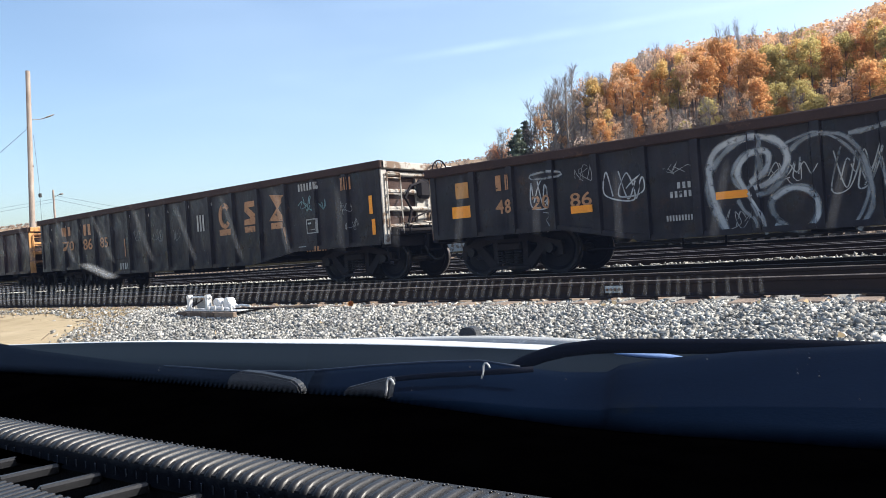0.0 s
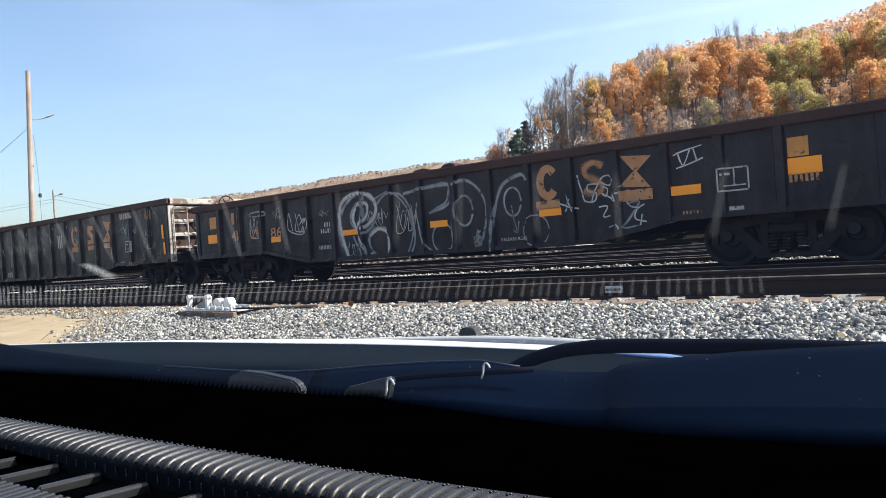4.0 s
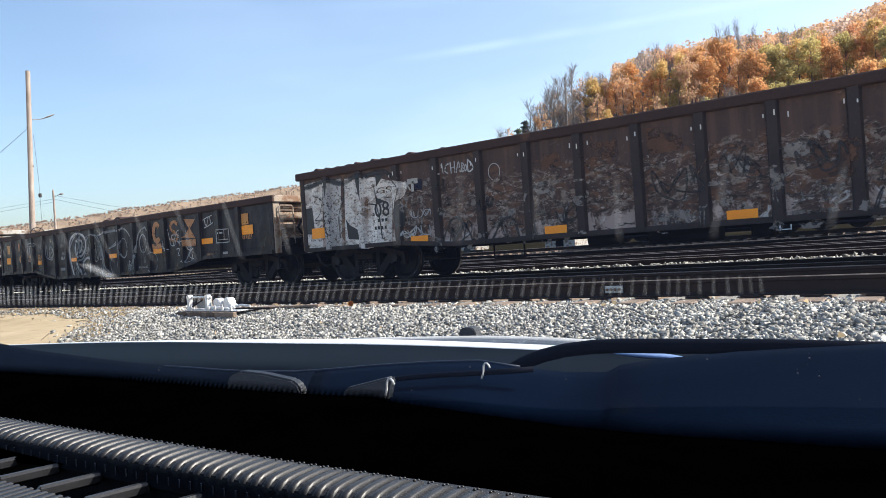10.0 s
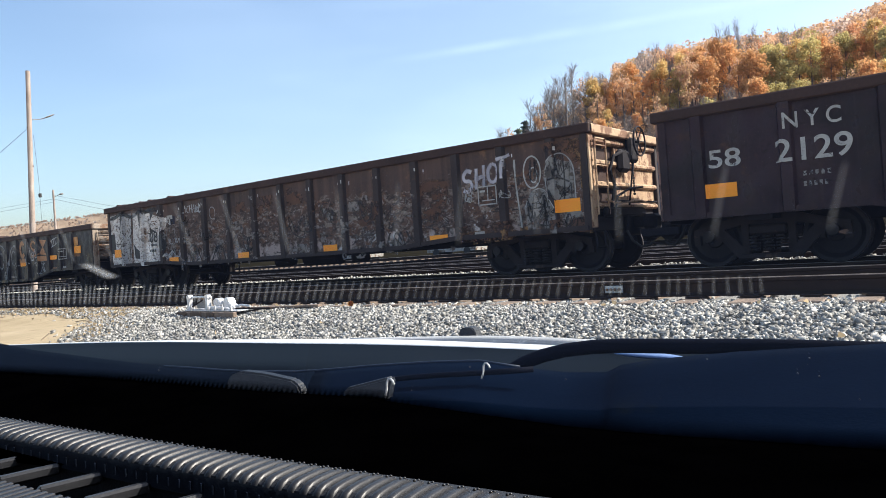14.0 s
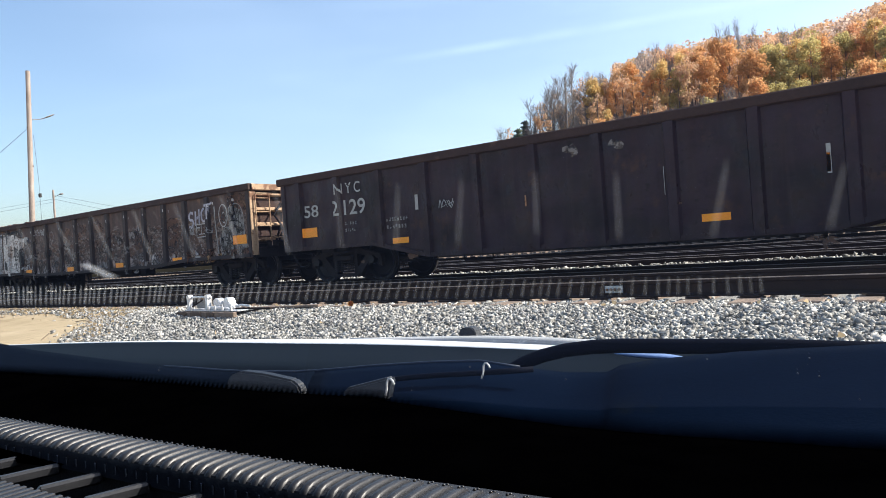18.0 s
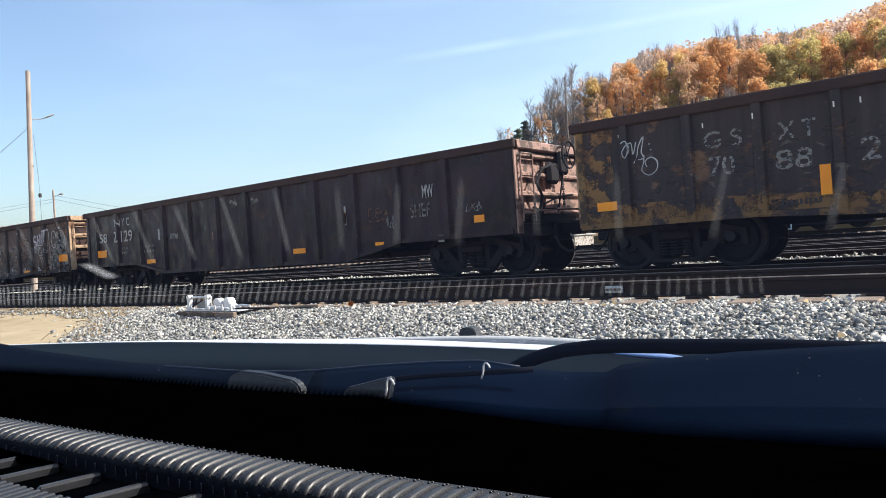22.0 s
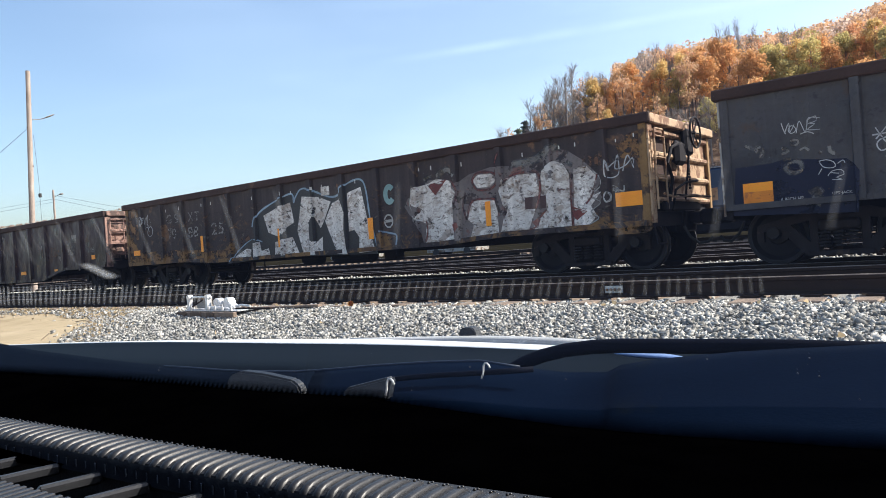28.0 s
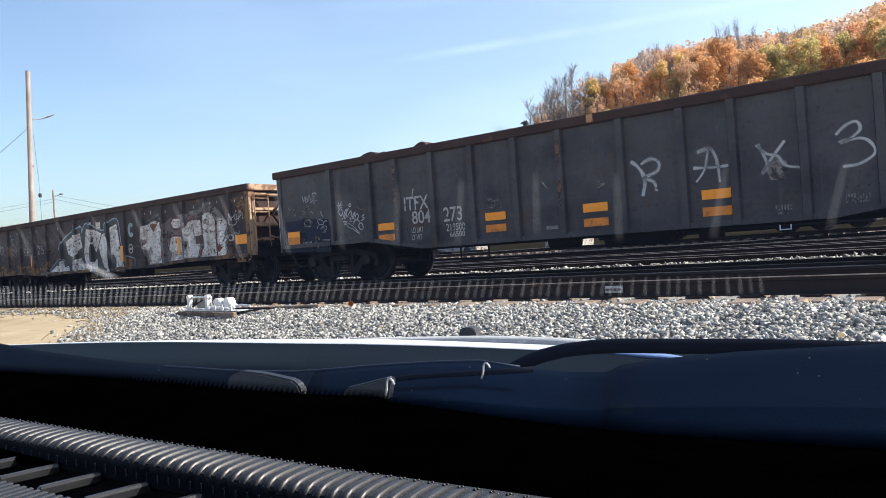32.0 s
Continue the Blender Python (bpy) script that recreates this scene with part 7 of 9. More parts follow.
def crown_points(rng, height, spread, n, low=0.4, lobes=9):
    """Leaf places in an uneven crown of several lobes with gaps."""
    out = []
    for k in range(lobes):
        t = rng.uniform(0, 1)
        a, r = rng.uniform(0, 6.28), spread * (0.25 + 0.6 * math.sin(math.pi * min(1, 0.25 + 0.7 * t))) * rng.uniform(0.3, 0.85)
        c = np.array([r * math.cos(a), r * math.sin(a), height * (low + (0.90 - low) * t ** 0.75)])
        q = rng.normal(size=(n // lobes, 3))
        q /= np.linalg.norm(q, axis=1, keepdims=True)
        q *= (rng.uniform(0, 1, (len(q), 1)) ** 0.45) * spread * rng.uniform(0.20, 0.46)
        out.append(c + q * (1, 1, 0.85))
    return np.concatenate(out)


def needle_points(rng, height, spread, n, low=0.3, lobes=9):
    """Needle clumps along drooping whorls of branches."""
    out = []
    per = n // 60
    for k in range(60):
        t = rng.uniform(0, 1) ** 1.2
        a, ln = rng.uniform(0, 6.28), spread * (1.05 - 0.9 * t) * rng.uniform(0.5, 1.1)
        s = rng.uniform(0.15, 1, (per, 1))
        c = np.array([[math.cos(a), math.sin(a), -0.18]]) * ln * s + np.array([[0, 0, height * (low + (0.98 - low) * t)]])
        out.append(c + rng.normal(size=(per, 3)) * (0.22, 0.22, 0.14))
    return np.concatenate(out)


def limbs(bm, rng, height, spread, n=9, r0=0.2, start=0.35, twigs=0):
    cyl(bm, (0, 0, -1.0), (0, 0, height * 0.55), r0, r0 * 0.6, 7)
    cyl(bm, (0, 0, height * 0.55), (0.2, 0.1, height * 0.93), r0 * 0.6, r0 * 0.12, 5)
    for k in range(n):
        z = height * (start + (0.82 - start) * k / n)
        a, ln = rng.uniform(0, 6.28), spread * rng.uniform(0.6, 1.0) * (1 - 0.5 * k / n)
        p = Vector((0, 0, z))
        q = p + Vector((math.cos(a) * ln * 0.8, math.sin(a) * ln * 0.8, ln * rng.uniform(0.9, 1.6)))
        cyl(bm, p, q, r0 * 0.30, r0 * 0.09, 4, False)
        for j in range(twigs):
            u = p.lerp(q, rng.uniform(0.25, 1.0))
            w = u + Vector((rng.uniform(-0.8, 0.8), rng.uniform(-0.8, 0.8), rng.uniform(0.5, 1.4))) * spread * 0.32
            cyl(bm, u, w, r0 * 0.12, r0 * 0.06, 3, False)
            for i in range(4 if twigs > 1 else 1):
                x = u.lerp(w, rng.uniform(0.3, 1))
                cyl(bm, x, x + Vector((rng.uniform(-0.7, 0.7), rng.uniform(-0.7, 0.7), rng.uniform(0.2, 1.0))) * spread * 0.24, r0 * 0.075, r0 * 0.04, 3, False)
    return bm


def make_tree(name, rng, height, spread, leaf, label, n=3200, size=0.31, low=0.36, lobes=30, twigs=0):
    root = thing(name, pose(0, 0, -50), label, "tree", "trees on the hillside")
    part("trunk", limbs(bmesh.new(), rng, height, spread, 15 if twigs else 9, 0.24 if twigs else 0.22, 0.3, twigs or 1), M["far_bark"] if not twigs else M["pale_bark"], root)
    if leaf:
        me = fill(bpy.data.meshes.new("crown"), *quads((needle_points if leaf == "pine" else crown_points)(rng, height, spread, n, low, lobes), size, rng))
        me.materials.append(LEAF[leaf])
        new("crown", me).parent = root
    return root


M["pale_bark"] = material("pale_bark", (0.17, 0.145, 0.13), (0.29, 0.25, 0.225), 0.95, 0, 3, 20, 0.2)
trng = np.random.default_rng(11)
KINDS = {
    "orange": [make_tree("maple_tree", trng, 18, 3.7, "orange", "tall maple with orange autumn leaves"), make_tree("maple_tree", trng, 18, 4.0, "orange", "broad maple with orange autumn leaves")],
    "rust": [make_tree("oak_tree", trng, 18, 3.7, "rust", "oak with rust-red autumn leaves")],
    "gold": [make_tree("poplar_tree", trng, 18, 3.2, "gold", "slender poplar with golden leaves"), make_tree("poplar_tree", trng, 18, 3.5, "gold", "poplar with golden leaves")],
    "brown": [make_tree("oak_tree", trng, 18, 3.8, "brown", "oak with dull brown autumn leaves", 2000), make_tree("oak_tree", trng, 18, 3.4, "brown", "small oak with thin brown leaves", 1100)],
    "green": [make_tree("hickory_tree", trng, 18, 3.8, "green", "hickory with yellow-green leaves"), make_tree("hickory_tree", trng, 18, 3.7, "green", "broad tree with olive-green leaves")],
    "bare": [make_tree("bare_tree", trng, 18, 4.0, None, "leafless grey tree with fine twigs", twigs=9), make_tree("bare_tree", trng, 18, 3.5, "twig", "nearly bare tree with a few tan leaves", 260, 0.35, 0.45, 8, 8)],
    "pine": [make_tree("pine_tree", trng, 18, 3.2, "pine", "dark green pine tree", 1800, 0.40, 0.3, 12), make_tree("pine_tree", trng, 18, 2.8, "pine", "ragged dark green pine tree", 1500, 0.42, 0.35, 9)],
}


SKYLINE = [(-40, 5.5), (-34, 7.2), (-33, 9.0), (-32.4, 10.1), (-31.6, 10.4), (-30.5, 10.5), (-29.5, 11.7), (-28.5, 12.4), (-27.4, 12.9), (-26.5, 13.9), (-25.6, 13.3), (-24.5, 13.0), (-22, 13.6), (-17.6, 14.4), (-14.8, 14.7), (-12.5, 13.9), (-10.7, 13.5), (-8, 13.9), (-4.9, 14.4), (0, 15.2), (20, 15.5)]


def tallest(az, r, x, y):
    """The height at which a tree there reaches the wood's skyline."""
    el = float(np.interp(az, [p[0] for p in SKYLINE], [p[1] for p in SKYLINE]))
    return r * math.tan(radians(el)) + 0.6 - (hill_z(x, y) - 0.5)


def plant(kind, az, r, scale=None, height=hill_z, lower=0.0):
    src = KINDS[kind][int(trng.integers(len(KINDS[kind])))]
    a = radians(az)
    x, y = r * math.sin(a), r * math.cos(a)
    if scale is None:
        scale = min(1.5, tallest(az, r, x, y) / 18.3 * (1 - lower))
        if scale < 0.25:
            return None
    wide = min(scale, 1.0) * (1.45 if kind in ("bare", "pine") and az < -24 else 1.0)
    src.scale = (wide, wide, scale)
    return copy_thing(src, pose(x, y, height(x, y) - 0.5, 0, 0, trng.uniform(0, 360)))


# single trees along the front of the wood
NOSE = "bare rust bare brown pine pine pine bare bare brown bare bare brown bare bare brown bare gold brown".split()
for i, k in enumerate(NOSE):
    plant(k, -33.4 + 0.49 * i + trng.uniform(-0.1, 0.1), 184 + trng.uniform(-9, 9), None, hill_z, trng.uniform(0.02, 0.25) if k == "brown" else trng.uniform(0.02, 0.22) if k == "pine" else trng.uniform(0, 0.08))
FRONT = "gold brown orange brown orange bare orange gold bare green brown orange orange orange orange brown orange orange green green green gold green orange orange green brown orange gold green rust gold orange brown orange green".split()
for i, k in enumerate(FRONT):
    plant(k, -24.6 + 0.68 * i + trng.uniform(-0.15, 0.15), 190 + trng.uniform(-8, 8), None, hill_z, trng.uniform(0.0, 0.26) if k != "bare" else -0.03)
for row, (rr, lower, kinds) in enumerate(((168, 0.40, "brown bare green brown bare green bare"), (204, 0.06, "orange gold brown gold green rust bare"), (222, 0.03, "orange gold brown green green bare rust"), (244, 0.02, "brown green brown rust gold bare orange"))):
    kk = kinds.split()
    for i in range(34):
        az = -25.6 + row * 0.3 + i * 0.80 + trng.uniform(-0.3, 0.3)
        pick = kk[int(trng.integers(len(kk)))]
        if az < -19.5:
            pick = ("bare", "brown", "bare", "orange", "brown", "gold")[int(trng.integers(6))]
        if az > -15 and row == 0:
            pick = ("green", "orange", "brown", "gold", "green")[int(trng.integers(5))]
        if az > -10.5 and row > 1:
            pick = ("brown", "bare", "brown", "rust")[int(trng.integers(4))]
        plant(pick, az, rr + trng.uniform(-7, 7), None, hill_z, lower - (0.10 if az > -15 and row == 0 else 0) + trng.uniform(-0.02, 0.26))
for az, k in ((-20.9, "bare"), (-20.3, "bare"), (-15.4, "bare"), (-14.9, "bare"), (-14.2, "bare"), (-13.4, "bare"), (-11.4, "bare"), (-10.9, "bare"), (-10.3, "bare"), (-28.2, "bare"), (-27.7, "bare")):
    plant(k, az, 200 + trng.uniform(-4, 4), None, hill_z, -0.10)
for i in range(12):
    plant("bare", -26 + 1.35 * i + trng.uniform(-0.3, 0.3), 160 + trng.uniform(-5, 5), None, hill_z, 0.42 + trng.uniform(0, 0.2))
plant("rust", -9.6, 150, 0.36)
plant("rust", -10.4, 152, 0.28)
for az in (-31.9, -31.3, -30.9, -32.3):
    plant("rust", az, 172, 0.62 + 0.1 * trng.uniform())
# lone trees before the far ridge
for az, r, k, s in [(-53.5, 260, "bare", 0.95), (-52.4, 255, "brown", 0.9), (-54.6, 262, "brown", 0.7), (-57.5, 300, "brown", 0.8), (-58.6, 300, "bare", 0.8), (-59.6, 300, "brown", 0.7),
                    (-48.3, 280, "brown", 0.95), (-47.3, 280, "bare", 0.9), (-70.3, 240, "brown", 0.7), (-69.0, 240, "bare", 0.7)]:
    plant(k, az, r, s, lambda x, y: 2.0)


def far_wood(name, leaf, count, a0, a1, r0, r1, height, tall, per, size, label, seed):
    """Woods too far off to count: leaf clumps gathered into crowns."""
    g = np.random.default_rng(seed)
    pts = []
    for k in range(count):
        a, r = radians(g.uniform(a0, a1)), g.uniform(r0, r1)
        x, y = r * math.sin(a), r * math.cos(a)
        h = tall * g.uniform(0.7, 1.1)
        if height is hill_z:
            h = min(h, tallest(math.degrees(a), r, x, y) * g.uniform(0.72, 1.03))
            if h < 5:
                continue
        c = np.array([x, y, height(x, y) + h * 0.62])
        q = g.normal(size=(per, 3))
        q /= np.linalg.norm(q, axis=1, keepdims=True)
        pts.append(c + q * (g.uniform(0, 1, (per, 1)) ** 0.4) * (h * 0.26, h * 0.26, h * 0.38))
    me = fill(bpy.data.meshes.new(name), *quads(np.concatenate(pts), size, g))
    me.materials.append(LEAF[leaf])
    return tagged(new(name, me), label, "woods", kind="stuff")


far_wood("hillside_brush", "brush", 460, -34, 8, 118, 178, lambda x, y: hill_z(x, y) - 1.2, 4.2, 80, 0.27, "grey-brown leafless brush at the foot of the hill", 61)
far_wood("hillside_brush", "brush", 190, -18, 4, 126, 172, lambda x, y: hill_z(x, y) - 1.0, 7.0, 120, 0.20, "tangled leafless brush on the lower slope", 63)
far_wood("hillside_brush", "brush", 500, -30, 8, 176, 240, lambda x, y: hill_z(x, y) - 1.2, 4.5, 40, 0.42, "grey-brown undergrowth beneath the hillside trees", 62)
for i, (leaf, n) in enumerate((("orange", 14), ("brown", 230), ("rust", 40), ("green", 40), ("twig", 90))):
    far_wood("autumn_woods", leaf, n, -23, 8, 245, 480, hill_z, 18, 420, 0.75, leaf + " autumn woods on the hillside", 20 + i)
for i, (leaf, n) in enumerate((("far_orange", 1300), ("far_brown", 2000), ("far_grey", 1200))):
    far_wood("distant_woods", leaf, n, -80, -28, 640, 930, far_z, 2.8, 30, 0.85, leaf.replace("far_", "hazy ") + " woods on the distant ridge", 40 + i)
for k in KINDS.values():
    for src in k:
        for o in list(src.children_recursive) + [src]:
            bpy.data.objects.remove(o)


# ---------------------------------------------------------------- utility poles
def wire(name, pts, parent, r=0.02):
    b = bmesh.new()
    tube(b, pts, r, 4)
    return part(name, b, M["cable"], parent)


pole = thing("utility_pole", pose(-41.375, 17.22, -0.2), "tall weathered wooden pole with a lamp arm", "utility pole")
b = bmesh.new()
cyl(b, (0, 0, 0), (0.12, 0.14, 5.5), 0.165, 0.14, 14)
cyl(b, (0.12, 0.14, 5.5), (0.267, 0.32, 12.1), 0.14, 0.115, 14)
part("shaft", b, M["pole_wood"], pole)
b = bmesh.new()
tube(b, [(0.2, 0.25, 9.42), (0.3, 0.50, 9.46), (0.4, 0.72, 9.48), (0.48, 0.92, 9.54)], 0.022)
part("lamp_arm", b, M["grey_end"], pole)
b = bmesh.new()
bmesh.ops.create_uvsphere(b, u_segments=12, v_segments=8, radius=1)
bmesh.ops.scale(b, vec=(0.30, 0.09, 0.04), verts=b.verts)
bmesh.ops.transform(b, matrix=pose(0.58, 1.14, 9.66, 0, -24, 67), verts=b.verts)
part("lamp_head", b, M["grey_end"], pole)
wire("guy_wire", [(0.15, 0.1, 8.9), (-1.3, -3.4, 5.2), (-3.6, -8.4, 0.3)], pole, 0.010)
wire("drop_wire", [(0.24, 0.40, 8.6), (0.27, 0.50, 6.0), (0.27, 0.52, 1.0)], pole, 0.007)
part("junction_box", boxed(0.20, 0.34, 0.45, 0.58, 5.2, 5.42, 0.02), M["cable"], pole)
for z, a in ((10.3, 20), (9.0, 200), (8.1, 80), (6.9, 310), (5.8, 150), (4.2, 60), (3.1, 260)):
    b = bmesh.new()
    cyl(b, (0, 0.10, 0), (0, 0.155, 0), 0.06, 0.045, 8)
    o = part("knot", b, M["bark"], pole)
    o.matrix_basis = pose(0.267 * z / 12.1, 0.32 * z / 12.1, z, 0, 0, a)

pole2 = thing("utility_pole", pose(-97, 43.5, -0.2), "distant grey pole with a street lamp", "utility pole")
b = bmesh.new()
cyl(b, (0, 0, 0), (0, 0, 12.2), 0.17, 0.12, 10)
part("shaft", b, M["pole_wood"], pole2)
b = bmesh.new()
tube(b, [(0, 0, 11.2), (0.9, 0.4, 11.5)], 0.03)
box(b, 0.8, 1.5, 0.3, 0.6, 11.45, 11.6, 0.03)
part("lamp_arm", b, M["grey_end"], pole2)
wire("power_line", [(0, 0, 10.6), (-15, -8, 9.2), (-30, -16, 9.0)], pole2, 0.013)
wire("power_line", [(0, 0, 11.0), (-15, -8, 9.7), (-30, -16, 9.5)], pole2, 0.013)
wire("power_line", [(0, 0, 11.0), (13.6, 0, 8.3), (24, 0, 6.6)], pole2, 0.013)
wire("power_line", [(0, 0, 11.5), (13.6, 0, 8.9), (24, 0, 7.2)], pole2, 0.013)

# ---------------------------------------------------------------- derail beside the near track
DERAIL = pose(-9.98, 7.15, -0.10, 0, 0, -3)
derail = thing("derail", DERAIL, "silver painted derail bolted to wooden ties", "railway derail")
M["dark_tie"] = material("dark_tie", (0.05, 0.034, 0.026), (0.15, 0.10, 0.07), 0.9, 0, 6, 60, 0.4)
for x, w in ((-0.51, 0.14), (-0.08, 0.15), (0.34, 0.10)):
    part("tie", boxed(x - w, x + w, -0.60, 0.35, -0.17, -0.012, 0.012), M["dark_tie"], derail)
part("head_board", boxed(-0.40, 0.95, -0.575, -0.50, -0.15, -0.014, 0.01), M["tie_wood"], derail, "weathered brown board")
part("base_plate", boxed(-0.55, 0.97, -0.50, -0.06, -0.010, 0.006, 0.003), M["silver_paint"], derail)
for x in (-0.51, 0.04):
    o = [(x - 0.045, 0.006), (x + 0.045, 0.006), (x + 0.030, 0.06), (x + 0.028, 0.17), (x + 0.046, 0.205), (x + 0.036, 0.24), (x, 0.252), (x - 0.036, 0.24), (x - 0.046, 0.205), (x - 0.028, 0.17), (x - 0.030, 0.06)]
    b = prism(bmesh.new(), o, -0.46, -0.38)
    bmesh.ops.bevel(b, geom=b.edges[:], offset=0.006, segments=1, affect="EDGES")
    part("lug", b, M["silver_paint"], derail)
b = bmesh.new()
box(b, -0.44, -0.03, -0.34, -0.30, 0.02, 0.20, 0.01)
part("hinge_plate", b, M["grey_end"], derail, "grey steel plate between the lugs")
b = bmesh.new()
cyl(b, (-0.56, -0.40, 0.21), (0.10, -0.40, 0.21), 0.016, seg=10)
part("hinge_pin", b, M["silver_paint"], derail)
b = bmesh.new()
cyl(b, (-0.50, -0.44, 0.03), (-0.14, -0.40, 0.17), 0.014, seg=8)
part("brace_rod", b, M["rail_rust"], derail)
for k, (o, ya, yb) in enumerate((([(0.08, 0.05), (0.26, 0.03), (0.28, 0.11), (0.23, 0.16), (0.13, 0.185), (0.08, 0.15)], -0.36, -0.22),
                                 ([(0.25, 0.02), (0.58, 0.02), (0.52, 0.05), (0.44, 0.09), (0.40, 0.17), (0.33, 0.19), (0.27, 0.15)], -0.30, -0.16),
                                 ([(0.10, 0.006), (0.72, 0.006), (0.60, 0.05), (0.12, 0.07)], -0.47, -0.41))):
    b = prism(bmesh.new(), o, ya, yb)
    bmesh.ops.bevel(b, geom=b.edges[:], offset=0.012, segments=1, affect="EDGES")
    part("wedge" if k else "hinge_block", b, M["silver_paint"], derail)
for x in (0.16, 0.34, 0.55, 0.78, -0.36):
    b = bmesh.new()
    cyl(b, (x, -0.49, 0.0), (x, -0.49, 0.06), 0.024, seg=6)
    cyl(b, (x, -0.49, 0.06), (x, -0.49, 0.10), 0.010, seg=6)
    part("bolt", b, M["silver_paint"], derail)
b = bmesh.new()
tube(b, [(0.62, -0.30, 0.05), (0.80, -0.30, 0.07), (0.98, -0.28, 0.05)], 0.018, 8)
part("lock_bar", b, M["silver_paint"], derail)
part("throw_rod", boxed(0.6, 1.5, -0.30, -0.26, 0.0, 0.03, 0.005), M["rail_rust"], derail)

# ---------------------------------------------------------------- blue locomotive parked on the farthest track
LY = 36.5
loco = thing("locomotive", pose(-16.5, LY, 0.30), "dark blue diesel locomotive parked on a far track", "locomotive")
part("frame", boxed(-1.0, 12.9, -1.5, 1.5, 1.0, 1.4, 0.05), M["blue_paint"], loco)
part("long_hood", boxed(3.6, 11.7, -0.95, 0.95, 1.4, 3.40, 0.12), M["blue_paint"], loco)
part("side_body", boxed(4.2, 11.72, -1.35, 1.35, 1.4, 3.30, 0.10), M["blue_paint"], loco)
part("cab", boxed(0.8, 3.6, -1.5, 1.5, 1.4, 3.9, 0.15), M["blue_paint"], loco)
b = boxed(11.70, 11.86, -1.34, 1.34, 1.42, 3.28, 0.06)
part("end_plate", b, M["nose_yellow"], loco, "yellow painted end of the hood")
part("end_lamp", boxed(11.86, 11.93, -0.95, -0.55, 2.75, 3.0, 0.03), M["rust_end"], loco)
part("end_emblem", boxed(11.86, 11.875, -0.9, -0.2, 2.25, 2.6, 0.004), M["grey_end"], loco, "pale plate on the yellow end")
b = bmesh.new()
tube(b, [(12.0, -1.45, 1.4), (12.0, -1.45, 2.4), (12.8, -1.45, 2.4), (12.8, -1.45, 1.4)], 0.025)
part("handrail", b, M["underframe"], loco)
part("roof_walk", boxed(4.2, 11.7, -1.30, 1.30, 3.30, 3.345, 0.01), M["grey_end"], loco, "thin pale roof sheet")
b = bmesh.new()
for k in range(5):
    box(b, 10.2 + 0.26 * k, 10.38 + 0.26 * k, -0.6, 0.6, 3.40, 3.47)
part("roof_fan", b, M["grey_end"], loco)
part("fuel_tank", boxed(4.3, 8.15, -1.3, 1.3, 0.18, 1.0, 0.15), M["underframe"], loco)
for x in (2.0, 10.4):
    part("truck_frame", boxed(x - 2.2, x + 2.2, -1.25, 1.25, 0.20, 0.98, 0.08), M["underframe"], loco)
    for k in (-1.5, 0, 1.5):
        b = bmesh.new()
        cyl(b, (x + k, -0.8, 0.5), (x + k, 0.8, 0.5), 0.5, seg=20)
        part("wheelset", b, M["steel_wheel"], loco)
for k in range(4):
    part("step", boxed(8.9, 9.3, -1.52, -1.45, 0.12 + 0.28 * k, 0.16 + 0.28 * k), M["white_paint"], loco)
b = bmesh.new()
tube(b, [(8.87, -1.5, 0.1), (8.87, -1.5, 1.3)], 0.03)
tube(b, [(9.33, -1.5, 0.1), (9.33, -1.5, 1.3)], 0.03)
part("step_rail", b, M["white_paint"], loco, "white step rails")
for x, w in ((4.9, 0.5), (5.7, 0.5), (6.5, 0.6)):
    part("emblem", boxed(x, x + w, -1.358, -1.351, 1.75, 2.35), M["letter_orange"], loco, "yellow emblem block")
part("stencil_mark", boxed(9.3, 9.5, -1.357, -1.351, 2.5, 2.6), M["letter_white"], loco)

# ---------------------------------------------------------------- vehicles and sheds beyond the yard
def van(x, y, m, label):
    r = thing("van", pose(x, y, 0.05), label, "van")
    b = bmesh.new()
    prism(b, [(-2.4, 0.35), (2.3, 0.35), (2.4, 0.9), (1.7, 1.15), (1.2, 1.95), (-2.3, 2.0), (-2.4, 1.0)], -0.9, 0.9)
    part("body", b, m, r)
    part("side_window", boxed(0.2, 1.2, -0.92, -0.9, 1.2, 1.7, 0.005), M["black_plastic"], r)
    for k in (-1.5, 1.5):
        b = bmesh.new()
        cyl(b, (k, -0.92, 0.33), (k, 0.92, 0.33), 0.33, seg=16)
        part("wheel", b, M["rubber"], r)


van(-44.6, 45.5, M["grey_end"], "pale grey van parked beyond the yard")
van(-33.5, 45.5, M["grey_end"], "pale grey van parked beyond the yard tracks")
shed = thing("shed", pose(-24.5, 47, 0.05), "low pale shed beyond the yard", "shed")
part("wall", boxed(-1.2, 1.2, -1.5, 1.5, 0, 0.9, 0.01), M["grey_end"], shed)
part("roof", prism(bmesh.new(), [(-1.3, 0.9), (1.3, 0.9), (1.3, 0.96), (0, 1.2), (-1.3, 0.96)], -1.7, 1.7), M["grey_end"], shed)
part("door", boxed(-0.3, 0.3, -1.53, -1.5, 0, 0.8, 0.005), M["black_plastic"], shed)


# ---------------------------------------------------------------- the parked car, seen from behind its windscreen
# its own axes: x to its right, y ahead, z up from the eye
auto = thing("parked_car", pose(EYE.x, EYE.y, EYE.z, 0, 0, 10), "parked car with a blue-grey bonnet, seen from its dashboard", "car")


